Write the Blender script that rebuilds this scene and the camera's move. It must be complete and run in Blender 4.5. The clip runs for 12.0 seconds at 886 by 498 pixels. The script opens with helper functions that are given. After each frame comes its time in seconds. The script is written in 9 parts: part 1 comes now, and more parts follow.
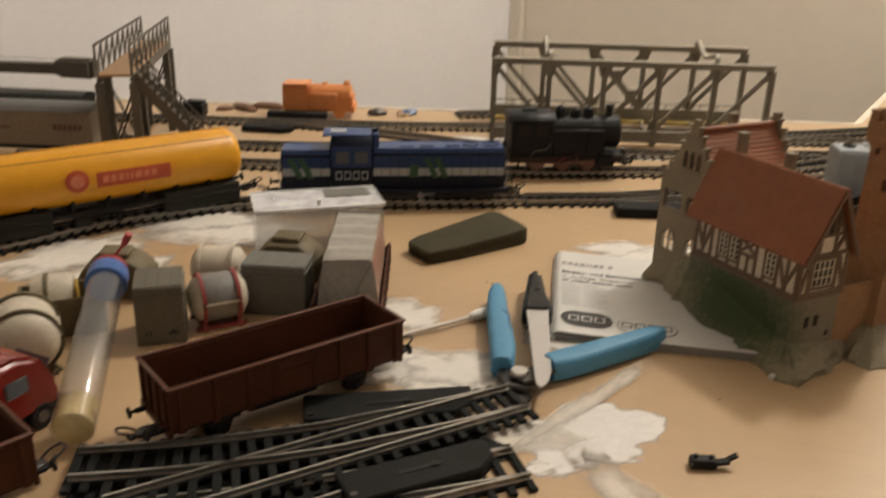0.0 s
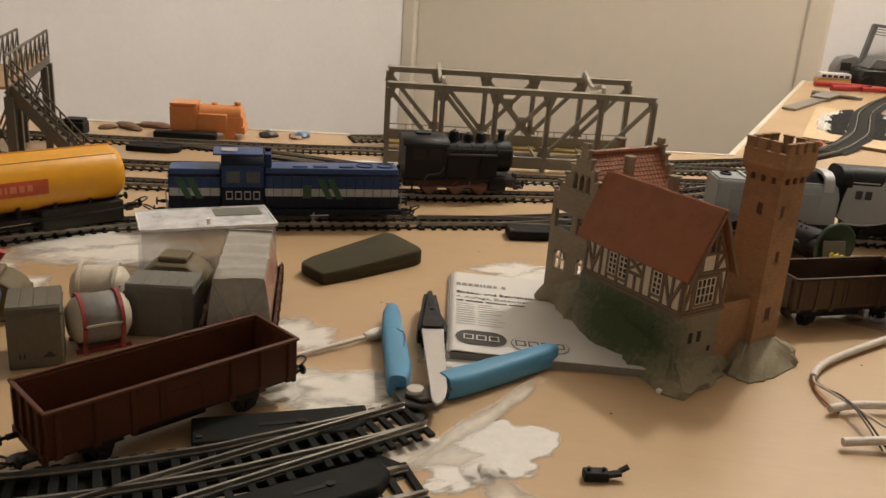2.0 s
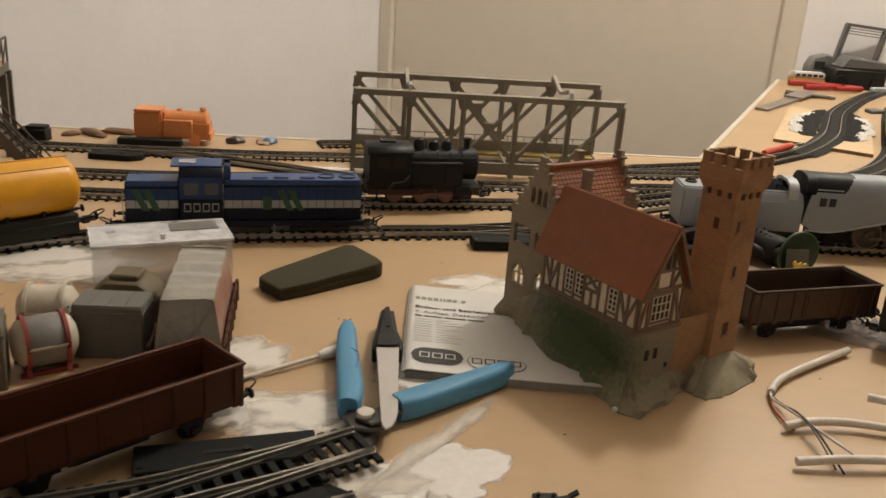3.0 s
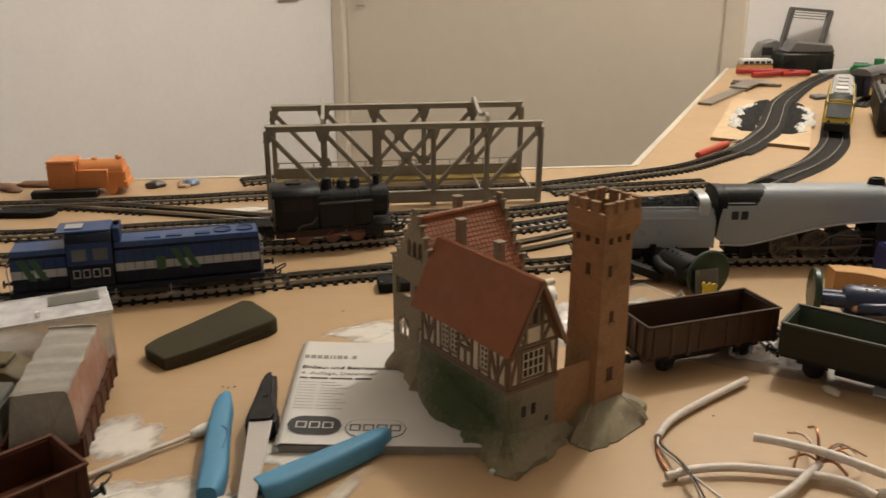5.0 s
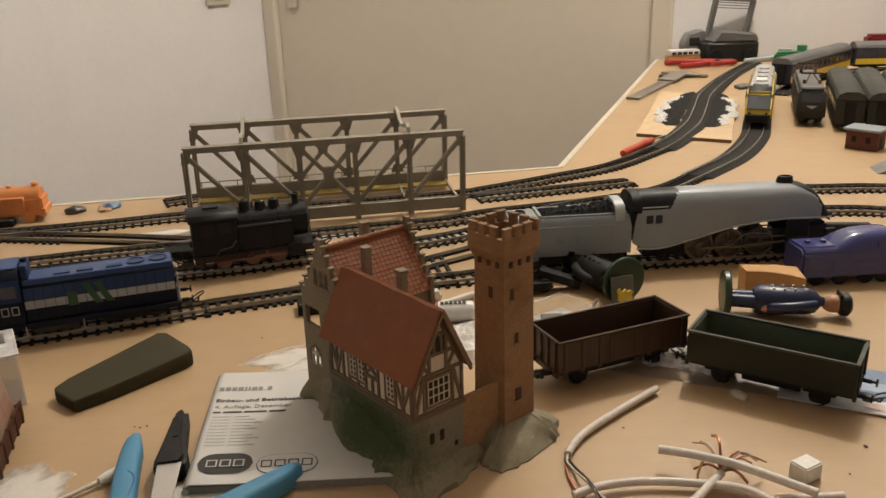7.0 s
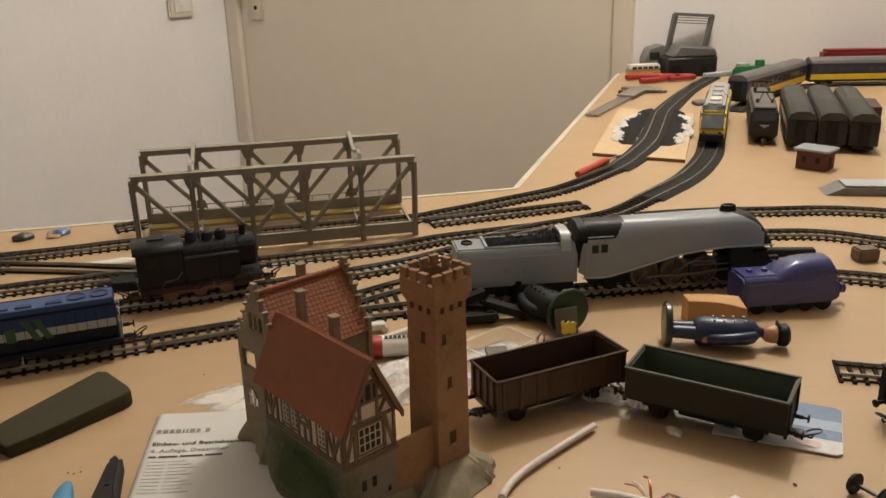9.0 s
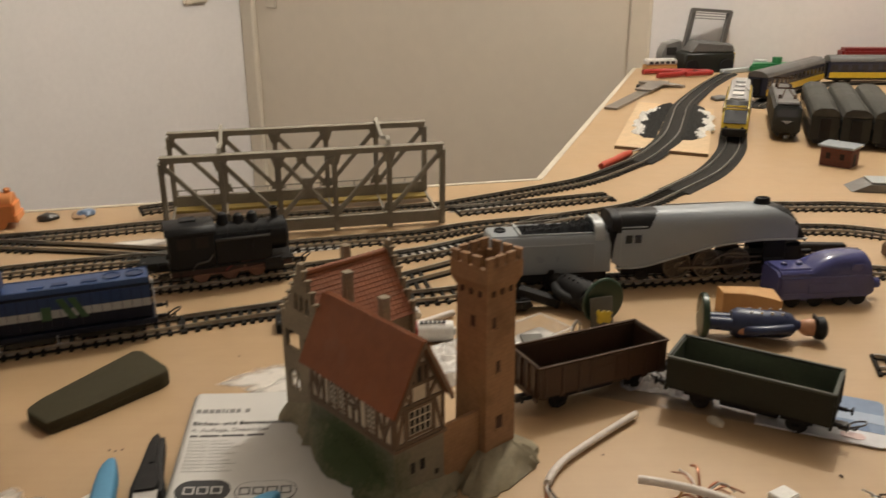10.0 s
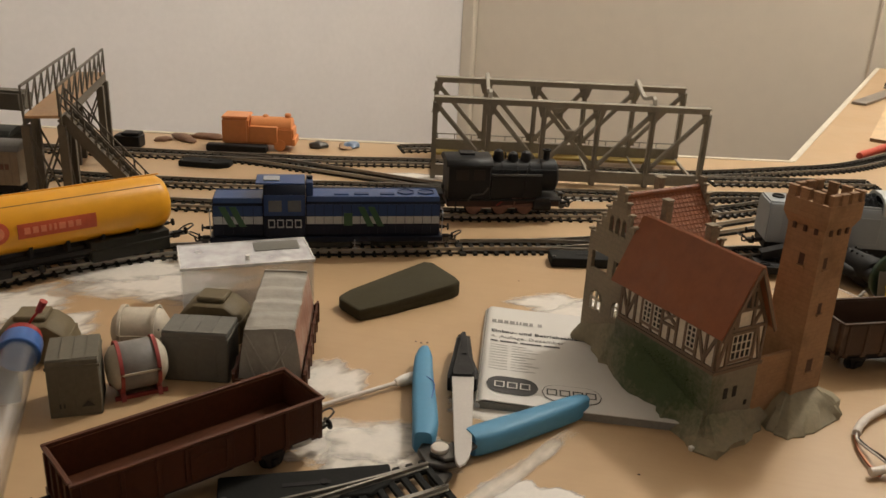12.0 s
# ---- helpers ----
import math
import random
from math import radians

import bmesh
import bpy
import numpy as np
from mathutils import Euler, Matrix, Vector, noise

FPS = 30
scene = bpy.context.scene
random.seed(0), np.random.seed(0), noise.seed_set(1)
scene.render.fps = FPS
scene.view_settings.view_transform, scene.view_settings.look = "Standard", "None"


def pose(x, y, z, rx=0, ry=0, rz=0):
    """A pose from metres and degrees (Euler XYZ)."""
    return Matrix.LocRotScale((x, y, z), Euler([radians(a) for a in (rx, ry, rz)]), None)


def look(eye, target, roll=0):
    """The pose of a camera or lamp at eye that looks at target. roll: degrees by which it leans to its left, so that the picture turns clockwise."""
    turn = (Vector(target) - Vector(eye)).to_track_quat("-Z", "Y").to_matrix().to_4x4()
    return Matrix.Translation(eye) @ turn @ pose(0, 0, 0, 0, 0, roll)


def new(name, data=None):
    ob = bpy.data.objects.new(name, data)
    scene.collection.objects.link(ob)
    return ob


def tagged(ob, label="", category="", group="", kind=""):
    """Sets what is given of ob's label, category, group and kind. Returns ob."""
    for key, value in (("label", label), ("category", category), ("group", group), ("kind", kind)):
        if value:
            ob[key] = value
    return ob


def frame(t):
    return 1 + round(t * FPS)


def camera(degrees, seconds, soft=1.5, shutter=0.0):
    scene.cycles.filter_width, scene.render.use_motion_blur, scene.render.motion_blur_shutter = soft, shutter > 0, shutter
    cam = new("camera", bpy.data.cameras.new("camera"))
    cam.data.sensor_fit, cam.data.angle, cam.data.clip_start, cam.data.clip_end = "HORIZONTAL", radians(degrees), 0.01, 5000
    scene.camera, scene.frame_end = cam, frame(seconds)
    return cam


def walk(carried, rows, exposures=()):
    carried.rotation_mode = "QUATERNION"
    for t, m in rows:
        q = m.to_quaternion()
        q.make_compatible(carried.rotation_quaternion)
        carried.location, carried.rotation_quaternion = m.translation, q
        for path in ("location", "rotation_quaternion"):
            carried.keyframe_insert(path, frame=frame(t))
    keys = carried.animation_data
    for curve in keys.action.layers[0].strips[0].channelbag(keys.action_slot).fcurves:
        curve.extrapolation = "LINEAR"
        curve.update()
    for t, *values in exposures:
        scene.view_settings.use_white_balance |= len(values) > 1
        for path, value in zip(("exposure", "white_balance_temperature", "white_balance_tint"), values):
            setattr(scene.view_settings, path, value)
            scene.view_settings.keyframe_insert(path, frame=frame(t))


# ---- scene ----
cam = camera(54.9, 12.0, shutter=0.7)
PATH = [
    (0, (-0.0277, 0.0098, 0.1938), (-0.1445, 0.4621, 0.0155), 1.42),
    (0.5, (-0.0243, 0.0063, 0.1895), (-0.1190, 0.4730, 0.0371), 1.99),
    (1, (-0.0268, 0.0080, 0.1871), (-0.0990, 0.4779, 0.0321), 2.88),
    (1.5, (-0.0281, 0.0112, 0.1880), (-0.0918, 0.4810, 0.0292), 3.67),
    (2, (-0.0296, 0.0095, 0.1881), (-0.0859, 0.4801, 0.0288), 4.13),
    (2.5, (-0.0242, 0.0110, 0.1921), (-0.0750, 0.4823, 0.0330), 4.17),
    (3, (-0.0169, 0.0204, 0.1974), (-0.0635, 0.4915, 0.0363), 4.11),
    (5, (0.0399, 0.0494, 0.2243), (-0.0005, 0.5207, 0.0622), 0.10),
    (5.5, (0.0544, 0.0563, 0.2275), (0.0197, 0.5276, 0.0643), -0.81),
    (6, (0.0622, 0.0599, 0.2331), (0.0383, 0.5321, 0.0702), -1.35),
    (6.5, (0.0645, 0.0579, 0.2382), (0.0461, 0.5296, 0.0735), -1.56),
    (8.5, (0.0740, 0.0543, 0.2491), (0.0747, 0.5254, 0.0816), -1.60),
    (9, (0.0857, 0.0617, 0.2588), (0.0879, 0.5341, 0.0948), -1.45),
    (9.5, (0.0822, 0.0685, 0.2603), (0.0861, 0.5405, 0.0954), -1.27),
    (10, (0.0611, 0.0623, 0.2533), (0.0627, 0.5335, 0.0859), -0.33),
    (10.5, (0.0359, 0.0559, 0.2447), (0.0230, 0.5252, 0.0728), 0.83),
    (11, (0.0089, 0.0387, 0.2275), (-0.0449, 0.5042, 0.0531), 1.65),
    (11.5, (-0.0110, 0.0300, 0.2233), (-0.0980, 0.4889, 0.0448), 1.96),
    (12, (-0.0167, 0.0263, 0.2225), (-0.1090, 0.4856, 0.0479), 2.80),
]
walk(cam, [(t, look(eye, target, roll)) for t, eye, target, roll in PATH],
     [(0, 0.09), (2.5, -0.03), (6, -0.09), (9.5, -0.20), (12, -0.07)])

# ---- light: one ceiling lamp in a closed room at night ----
room_world = bpy.data.worlds.new("room_world")
room_world.use_nodes = True
room_world.node_tree.nodes["Background"].inputs[0].default_value = (0.9, 0.78, 0.62, 1)
room_world.node_tree.nodes["Background"].inputs[1].default_value = 0.02
scene.world = room_world
LAMP = Vector((0.54, 1.36, 1.42))
lamp_light = bpy.data.lights.new("lamp_light", "POINT")
lamp_light.shadow_soft_size, lamp_light.energy, lamp_light.color = 0.055, 47.0, (1.0, 0.93, 0.815)
lamp_light_ob = new("lamp_light", lamp_light)
lamp_light_ob.location = LAMP
scene.view_settings.exposure = 0.0

# ---- materials ----
def mat(name, col, rough=0.5, metal=0.0, var=0.18, grain=260.0, bump=0.12, spec=0.5, stain=0.0, stain_col=(0.1, 0.08, 0.06), dust=0.0):
    """Plain surface with colour variation at two scales, uneven gloss and fine relief."""
    m = bpy.data.materials.new(name)
    m.use_nodes = True
    nt = m.node_tree
    bs = nt.nodes["Principled BSDF"]
    tc = nt.nodes.new("ShaderNodeTexCoord")
    oi = nt.nodes.new("ShaderNodeObjectInfo")
    off = nt.nodes.new("ShaderNodeVectorMath")
    off.operation = "ADD"
    nt.links.new(tc.outputs["Object"], off.inputs[0])
    nt.links.new(oi.outputs["Random"], off.inputs[1])

    def nz(scale, detail, rough_=0.6):
        n = nt.nodes.new("ShaderNodeTexNoise")
        n.inputs["Scale"].default_value, n.inputs["Detail"].default_value, n.inputs["Roughness"].default_value = scale, detail, rough_
        nt.links.new(off.outputs[0], n.inputs["Vector"])
        return n.outputs["Fac"]
    big, fine = nz(grain * 0.22, 3), nz(grain * 2.2, 4)
    mix = nt.nodes.new("ShaderNodeMath")
    mix.operation = "ADD"
    nt.links.new(big, mix.inputs[0]), nt.links.new(fine, mix.inputs[1])
    mr = nt.nodes.new("ShaderNodeMapRange")
    mr.inputs["From Min"].default_value, mr.inputs["From Max"].default_value = 0.6, 1.4
    mr.inputs["To Min"].default_value, mr.inputs["To Max"].default_value = 1 - var, 1 + var
    nt.links.new(mix.outputs[0], mr.inputs["Value"])
    hsv = nt.nodes.new("ShaderNodeHueSaturation")
    hsv.inputs["Color"].default_value = (*col, 1)
    nt.links.new(mr.outputs[0], hsv.inputs["Value"])
    colour = hsv.outputs[0]
    if stain > 0:
        st = nz(grain * 0.5, 5, 0.7)
        sr = nt.nodes.new("ShaderNodeMapRange")
        sr.inputs["From Min"].default_value, sr.inputs["From Max"].default_value = 0.5, 0.72
        sr.inputs["To Max"].default_value = stain
        nt.links.new(st, sr.inputs["Value"])
        mx = nt.nodes.new("ShaderNodeMix")
        mx.data_type = "RGBA"
        mx.inputs[7].default_value = (*stain_col, 1)
        nt.links.new(sr.outputs[0], mx.inputs[0]), nt.links.new(colour, mx.inputs[6])
        colour = mx.outputs[2]
    nt.links.new(colour, bs.inputs["Base Color"])
    rr = nt.nodes.new("ShaderNodeMapRange")
    rr.inputs["From Min"].default_value, rr.inputs["From Max"].default_value = 0.3, 0.7
    rr.inputs["To Min"].default_value, rr.inputs["To Max"].default_value = max(rough - 0.08, 0.02), min(rough + 0.1, 1)
    nt.links.new(big, rr.inputs["Value"]), nt.links.new(rr.outputs[0], bs.inputs["Roughness"])
    bs.inputs["Metallic"].default_value = metal
    bs.inputs["Specular IOR Level"].default_value = spec
    if bump > 0:
        b = nt.nodes.new("ShaderNodeBump")
        b.inputs["Strength"].default_value, b.inputs["Distance"].default_value = bump, 0.0004
        nt.links.new(fine, b.inputs["Height"]), nt.links.new(b.outputs[0], bs.inputs["Normal"])
    return m


def clear_mat(name, tint, rough=0.08, alpha=0.25):
    """Thin clear plastic: mostly see-through, with gloss and faint scuffs."""
    m = bpy.data.materials.new(name)
    m.use_nodes = True
    nt = m.node_tree
    nt.nodes.remove(nt.nodes["Principled BSDF"])
    out = nt.nodes["Material Output"]
    tr, gl, df, m1, m2 = (nt.nodes.new("ShaderNode" + k) for k in ("BsdfTransparent", "BsdfGlossy", "BsdfDiffuse", "MixShader", "MixShader"))
    fr, nz, tc, mr = (nt.nodes.new("ShaderNode" + k) for k in ("LayerWeight", "TexNoise", "TexCoord", "MapRange"))
    pw, ad = nt.nodes.new("ShaderNodeMath"), nt.nodes.new("ShaderNodeMath")
    pw.operation, ad.operation = "POWER", "MULTIPLY_ADD"
    pw.inputs[1].default_value, ad.inputs[1].default_value, ad.inputs[2].default_value = 3.5, 0.55, 0.035
    tr.inputs[0].default_value = (0.985, 0.985, 0.985, 1)
    df.inputs[0].default_value = (*tint, 1)
    gl.inputs["Roughness"].default_value, nz.inputs["Scale"].default_value, nz.inputs["Detail"].default_value = rough, 90, 5
    nt.links.new(fr.outputs["Facing"], pw.inputs[0]), nt.links.new(pw.outputs[0], ad.inputs[0])
    fr.inputs[0].default_value = 0.5
    nt.links.new(tc.outputs["Object"], nz.inputs["Vector"]), nt.links.new(nz.outputs["Fac"], mr.inputs["Value"])
    mr.inputs["From Min"].default_value, mr.inputs["From Max"].default_value = 0.3, 0.75
    mr.inputs["To Min"].default_value, mr.inputs["To Max"].default_value = alpha * 0.6, alpha * 1.4
    nt.links.new(mr.outputs[0], m1.inputs[0]), nt.links.new(tr.outputs[0], m1.inputs[1]), nt.links.new(df.outputs[0], m1.inputs[2])
    nt.links.new(ad.outputs[0], m2.inputs[0]), nt.links.new(m1.outputs[0], m2.inputs[1]), nt.links.new(gl.outputs[0], m2.inputs[2])
    nt.links.new(m2.outputs[0], out.inputs["Surface"])
    return m


def smear_mat(name, col, full=0.72, start=0.10):
    """Dried filler scraped over the board: opaque in the middle, streaky and torn towards the edge."""
    m = mat(name, col, 0.85, var=0.12, grain=120, bump=0.35)
    nt = m.node_tree
    bs, out = nt.nodes["Principled BSDF"], nt.nodes["Material Output"]
    uv, tc, mp, nz, nz2, mr, ad, tr, mx = (nt.nodes.new("ShaderNode" + k) for k in ("UVMap", "TexCoord", "Mapping", "TexNoise", "TexNoise", "MapRange", "Math", "BsdfTransparent", "MixShader"))
    sep, sub = nt.nodes.new("ShaderNodeSeparateXYZ"), nt.nodes.new("ShaderNodeMath")
    mp.inputs["Scale"].default_value = (40, 130, 100)
    nt.links.new(tc.outputs["Object"], mp.inputs["Vector"]), nt.links.new(mp.outputs[0], nz.inputs["Vector"])
    nt.links.new(tc.outputs["Object"], nz2.inputs["Vector"])
    nz.inputs["Scale"].default_value, nz.inputs["Detail"].default_value, nz.inputs["Roughness"].default_value = 1.0, 5, 0.55
    nz2.inputs["Scale"].default_value, nz2.inputs["Detail"].default_value = 55, 6
    ad.operation, sub.operation = "ADD", "SUBTRACT"
    nt.links.new(nz.outputs["Fac"], ad.inputs[0]), nt.links.new(nz2.outputs["Fac"], ad.inputs[1])
    nt.links.new(uv.outputs[0], sep.inputs[0])
    nt.links.new(ad.outputs[0], sub.inputs[0]), nt.links.new(sep.outputs[0], sub.inputs[1])
    mr.inputs["From Min"].default_value, mr.inputs["From Max"].default_value = start, full
    mr.inputs["To Max"].default_value = 0.94
    nt.links.new(sub.outputs[0], mr.inputs["Value"])
    nt.links.new(mr.outputs[0], mx.inputs[0]), nt.links.new(tr.outputs[0], mx.inputs[1]), nt.links.new(bs.outputs[0], mx.inputs[2])
    nt.links.new(mx.outputs[0], out.inputs["Surface"])
    return m


def board_mat(name):
    """Pale beech laminate: long faint grain, pores and a little grime."""
    m = mat(name, (0.490, 0.335, 0.188), 0.42, var=0.05, grain=30, bump=0.03, stain=0.12, stain_col=(0.35, 0.22, 0.12))
    nt = m.node_tree
    bs = nt.nodes["Principled BSDF"]
    old = bs.inputs["Base Color"].links[0].from_socket
    tc, mp, nz, mr, mx = (nt.nodes.new("ShaderNode" + k) for k in ("TexCoord", "Mapping", "TexNoise", "MapRange", "Mix"))
    mp.inputs["Scale"].default_value, mp.inputs["Rotation"].default_value = (6, 330, 1), (0, 0, radians(-12))
    nt.links.new(tc.outputs["Object"], mp.inputs["Vector"]), nt.links.new(mp.outputs[0], nz.inputs["Vector"])
    nz.inputs["Scale"].default_value, nz.inputs["Detail"].default_value = 1.0, 4
    mr.inputs["From Min"].default_value, mr.inputs["From Max"].default_value, mr.inputs["To Max"].default_value = 0.45, 0.8, 0.16
    mx.data_type = "RGBA"
    mx.inputs[7].default_value = (0.40, 0.252, 0.138, 1)
    nt.links.new(nz.outputs["Fac"], mr.inputs["Value"]), nt.links.new(mr.outputs[0], mx.inputs[0])
    nt.links.new(old, mx.inputs[6]), nt.links.new(mx.outputs[2], bs.inputs["Base Color"])
    return m


def brick_mat(name, a, b, mortar, w, h, bump=0.5, stain=0.0, stain_col=(0.1, 0.08, 0.06)):
    """Moulded brick courses too small to tell apart, on walls of the toy buildings."""
    m = mat(name, a, 0.75, var=0.2, grain=300 if stain == 0 else 120, bump=0.3, stain=stain, stain_col=stain_col)
    nt = m.node_tree
    bs = nt.nodes["Principled BSDF"]
    tc, br, sx, cb = (nt.nodes.new("ShaderNode" + k) for k in ("TexCoord", "TexBrick", "SeparateXYZ", "CombineXYZ"))
    ad = nt.nodes.new("ShaderNodeMath")
    ad.operation = "ADD"
    nt.links.new(tc.outputs["Object"], sx.inputs[0])
    nt.links.new(sx.outputs[0], ad.inputs[0]), nt.links.new(sx.outputs[1], ad.inputs[1])
    nt.links.new(ad.outputs[0], cb.inputs[0]), nt.links.new(sx.outputs[2], cb.inputs[1])
    nt.links.new(cb.outputs[0], br.inputs["Vector"])
    br.inputs["Color1"].default_value, br.inputs["Color2"].default_value, br.inputs["Mortar"].default_value = (*a, 1), (*b, 1), (*mortar, 1)
    br.inputs["Scale"].default_value, br.inputs["Brick Width"].default_value, br.inputs["Row Height"].default_value = 1.0, w, h
    br.inputs["Mortar Size"].default_value = h * 0.09
    hsv = [n for n in nt.nodes if n.bl_idname == "ShaderNodeHueSaturation"][0]
    nt.links.new(br.outputs["Color"], hsv.inputs["Color"])
    bp = nt.nodes.new("ShaderNodeBump")
    bp.inputs["Strength"].default_value, bp.inputs["Distance"].default_value, bp.invert = bump, 0.0003, True
    old = bs.inputs["Normal"].links[0].from_node
    nt.links.new(br.outputs["Fac"], bp.inputs["Height"]), nt.links.new(bp.outputs[0], old.inputs["Normal"])
    return m


BOARD = board_mat("beech_laminate")
EDGE = mat("board_edge_paint", (0.62, 0.56, 0.46), 0.6, grain=60)
WALLW = mat("white_wallpaper", (0.885, 0.86, 0.858), 0.9, var=0.035, grain=30, bump=0.04)
BEIGE = mat("beige_door_paint", (0.805, 0.725, 0.61), 0.45, var=0.035, grain=12, bump=0.03)
# door tone made darker, with the shade on the frame in the colour
FRAMEP = mat("shaded_frame_paint", (0.75, 0.68, 0.57), 0.45, var=0.04, grain=14, bump=0.03)
FLOORM = mat("brown_carpet", (0.30, 0.23, 0.17), 0.95, grain=200, bump=0.4)
CEIL = mat("ceiling_paint", (0.84, 0.82, 0.78), 0.9, var=0.03, grain=20)
FILLER = smear_mat("white_filler", (0.76, 0.72, 0.66), 0.62)
FILLERS = smear_mat("thick_white_filler", (0.80, 0.77, 0.73), 0.34, 0.16)
FILLER2 = smear_mat("thin_filler", (0.70, 0.64, 0.56), 0.95)
RAIL = mat("nickel_rail", (0.38, 0.36, 0.325), 0.36, 0.85, grain=400, bump=0.05, stain=0.35, stain_col=(0.10, 0.07, 0.05))
SLEEPER = mat("dark_sleeper_plastic", (0.024, 0.021, 0.017), 0.8, spec=0.15, var=0.3, grain=500, stain=0.3, stain_col=(0.045, 0.038, 0.030))
PLATE = mat("point_motor_plastic", (0.014, 0.014, 0.013), 0.75, spec=0.18, var=0.2, grain=300)
BLACK = mat("black_plastic", (0.012, 0.011, 0.011), 0.62, spec=0.3, var=0.25, grain=350)
LOCOBLACK = mat("satin_black_paint", (0.008, 0.008, 0.009), 0.5, spec=0.3, var=0.3, grain=300)
STEEL = mat("brushed_steel", (0.55, 0.53, 0.50), 0.32, 1.0, var=0.1, grain=300, bump=0.05)
DARKSTEEL = mat("burnished_steel", (0.10, 0.095, 0.09), 0.4, 0.9, grain=300)
BRIDGE = mat("grey_bridge_plastic", (0.292, 0.262, 0.208), 0.62, var=0.16, grain=260, stain=0.2, stain_col=(0.10, 0.08, 0.06))
BRIDGEL = mat("pale_bridge_brace", (0.38, 0.35, 0.29), 0.6, grain=260)
DECKY = mat("yellow_deck", (0.40, 0.29, 0.075), 0.6, var=0.2, grain=260, stain=0.4, stain_col=(0.18, 0.13, 0.05))
MAROON = mat("oxide_red_plastic", (0.067, 0.0205, 0.0078), 0.55, spec=0.22, var=0.2, grain=260, stain=0.25, stain_col=(0.05, 0.02, 0.015))
MAROONI = mat("oxide_red_inside", (0.076, 0.025, 0.0105), 0.6, spec=0.2, var=0.25, grain=200)
# paler than the body: the rim's highlight is put into this colour
MAROONL = mat("oxide_rim_highlight", (0.088, 0.031, 0.016), 0.5, spec=0.25, grain=300)
BROWN = mat("dark_brown_plastic", (0.060, 0.029, 0.0145), 0.45, var=0.2, grain=260)
BROWNL = mat("brown_rim_tone", (0.058, 0.031, 0.017), 0.55, spec=0.2, grain=300)
BGREEN = mat("black_green_plastic", (0.019, 0.021, 0.014), 0.5, spec=0.3, var=0.2, grain=260)
# inside tones hold the interior's light: brown a little darker, green much brighter
BROWNI = mat("shaded_brown_inside", (0.052, 0.027, 0.0145), 0.5, var=0.2, grain=260)
BGREENI = mat("lit_green_inside", (0.070, 0.086, 0.056), 0.5, var=0.2, grain=260)
BGREENL = mat("grey_green_rim", (0.070, 0.074, 0.060), 0.5, spec=0.3, grain=260)
TOWERM = brick_mat("brown_tower_brick", (0.318, 0.180, 0.088), (0.296, 0.167, 0.082), (0.277, 0.156, 0.077), 0.0046, 0.0023, 0.5, 0.6, (0.150, 0.082, 0.036))
GABLE = brick_mat("grey_brown_gable_stone", (0.27, 0.215, 0.145), (0.255, 0.203, 0.137), (0.235, 0.187, 0.127), 0.006, 0.003, 0.3)
ROOF = mat("rust_red_roof_plastic", (0.250, 0.080, 0.028), 0.55, var=0.22, grain=70, stain=0.6, stain_col=(0.275, 0.118, 0.058))
TIMBER = mat("brown_timber_plastic", (0.16, 0.105, 0.065), 0.6, grain=350)
INFILL = mat("cream_infill", (0.66, 0.59, 0.47), 0.7, grain=260)
ROCK = mat("grey_rock_plastic", (0.248, 0.210, 0.134), 0.72, var=0.25, grain=160, bump=0.5, stain=0.25, stain_col=(0.17, 0.155, 0.115))
MOSS = mat("dark_green_flock", (0.050, 0.078, 0.026), 0.95, var=0.5, grain=420, bump=1.0)
DARK = mat("dark_hollow", (0.02, 0.016, 0.013), 0.8, grain=200)
CUTBLUE = mat("blue_grip_rubber", (0.080, 0.265, 0.44), 0.55, var=0.06, grain=120, bump=0.08)
GREYBLADE = mat("grey_ceramic", (0.50, 0.47, 0.44), 0.55, var=0.08, grain=300)
PAPER = mat("booklet_paper", (0.62, 0.605, 0.575), 0.5, var=0.05, grain=40, bump=0.02)
# darker than the paper: the shade on the front edge is in the colour
PAPEREDGE = mat("shaded_page_edges", (0.24, 0.225, 0.20), 0.8, grain=300)
INK = mat("black_print", (0.02, 0.02, 0.022), 0.5, grain=200)
INKT = mat("pale_grey_print", (0.52, 0.51, 0.49), 0.6, grain=200)
INKG = mat("grey_print", (0.24, 0.23, 0.22), 0.6, grain=200)
SLAB = mat("grey_green_case_plastic", (0.054, 0.047, 0.027), 0.8, spec=0.2, var=0.12, grain=180, bump=0.15)
SKIRTM = mat("olive_black_plastic", (0.022, 0.021, 0.016), 0.7, spec=0.25, var=0.25, grain=260)
YELLOW = mat("yellow_tank_paint", (0.74, 0.345, 0.014), 0.36, var=0.08, grain=70, bump=0.03)
REDP = mat("red_print", (0.50, 0.085, 0.032), 0.5, grain=200)
REDPL = mat("pale_red_print", (0.66, 0.22, 0.12), 0.5, grain=200)
RED = mat("red_plastic", (0.36, 0.028, 0.022), 0.38, grain=150)
ORANGERED = mat("orange_red_plastic", (0.56, 0.070, 0.030), 0.4, grain=150)
BARK = mat("red_brown_bark", (0.22, 0.12, 0.074), 0.8, var=0.3, grain=300, bump=0.5)
HOLLOW = mat("brown_window_hollow", (0.070, 0.032, 0.018), 0.8, grain=200)
TRUCKRED = mat("deep_red_gloss_paint", (0.18, 0.013, 0.010), 0.25, var=0.1, grain=120, bump=0.03)
DKRED = mat("dark_red_plastic", (0.20, 0.018, 0.018), 0.4, grain=150)
LBLUE = mat("mid_blue_paint", (0.012, 0.036, 0.118), 0.42, spec=0.35, var=0.1, grain=160)
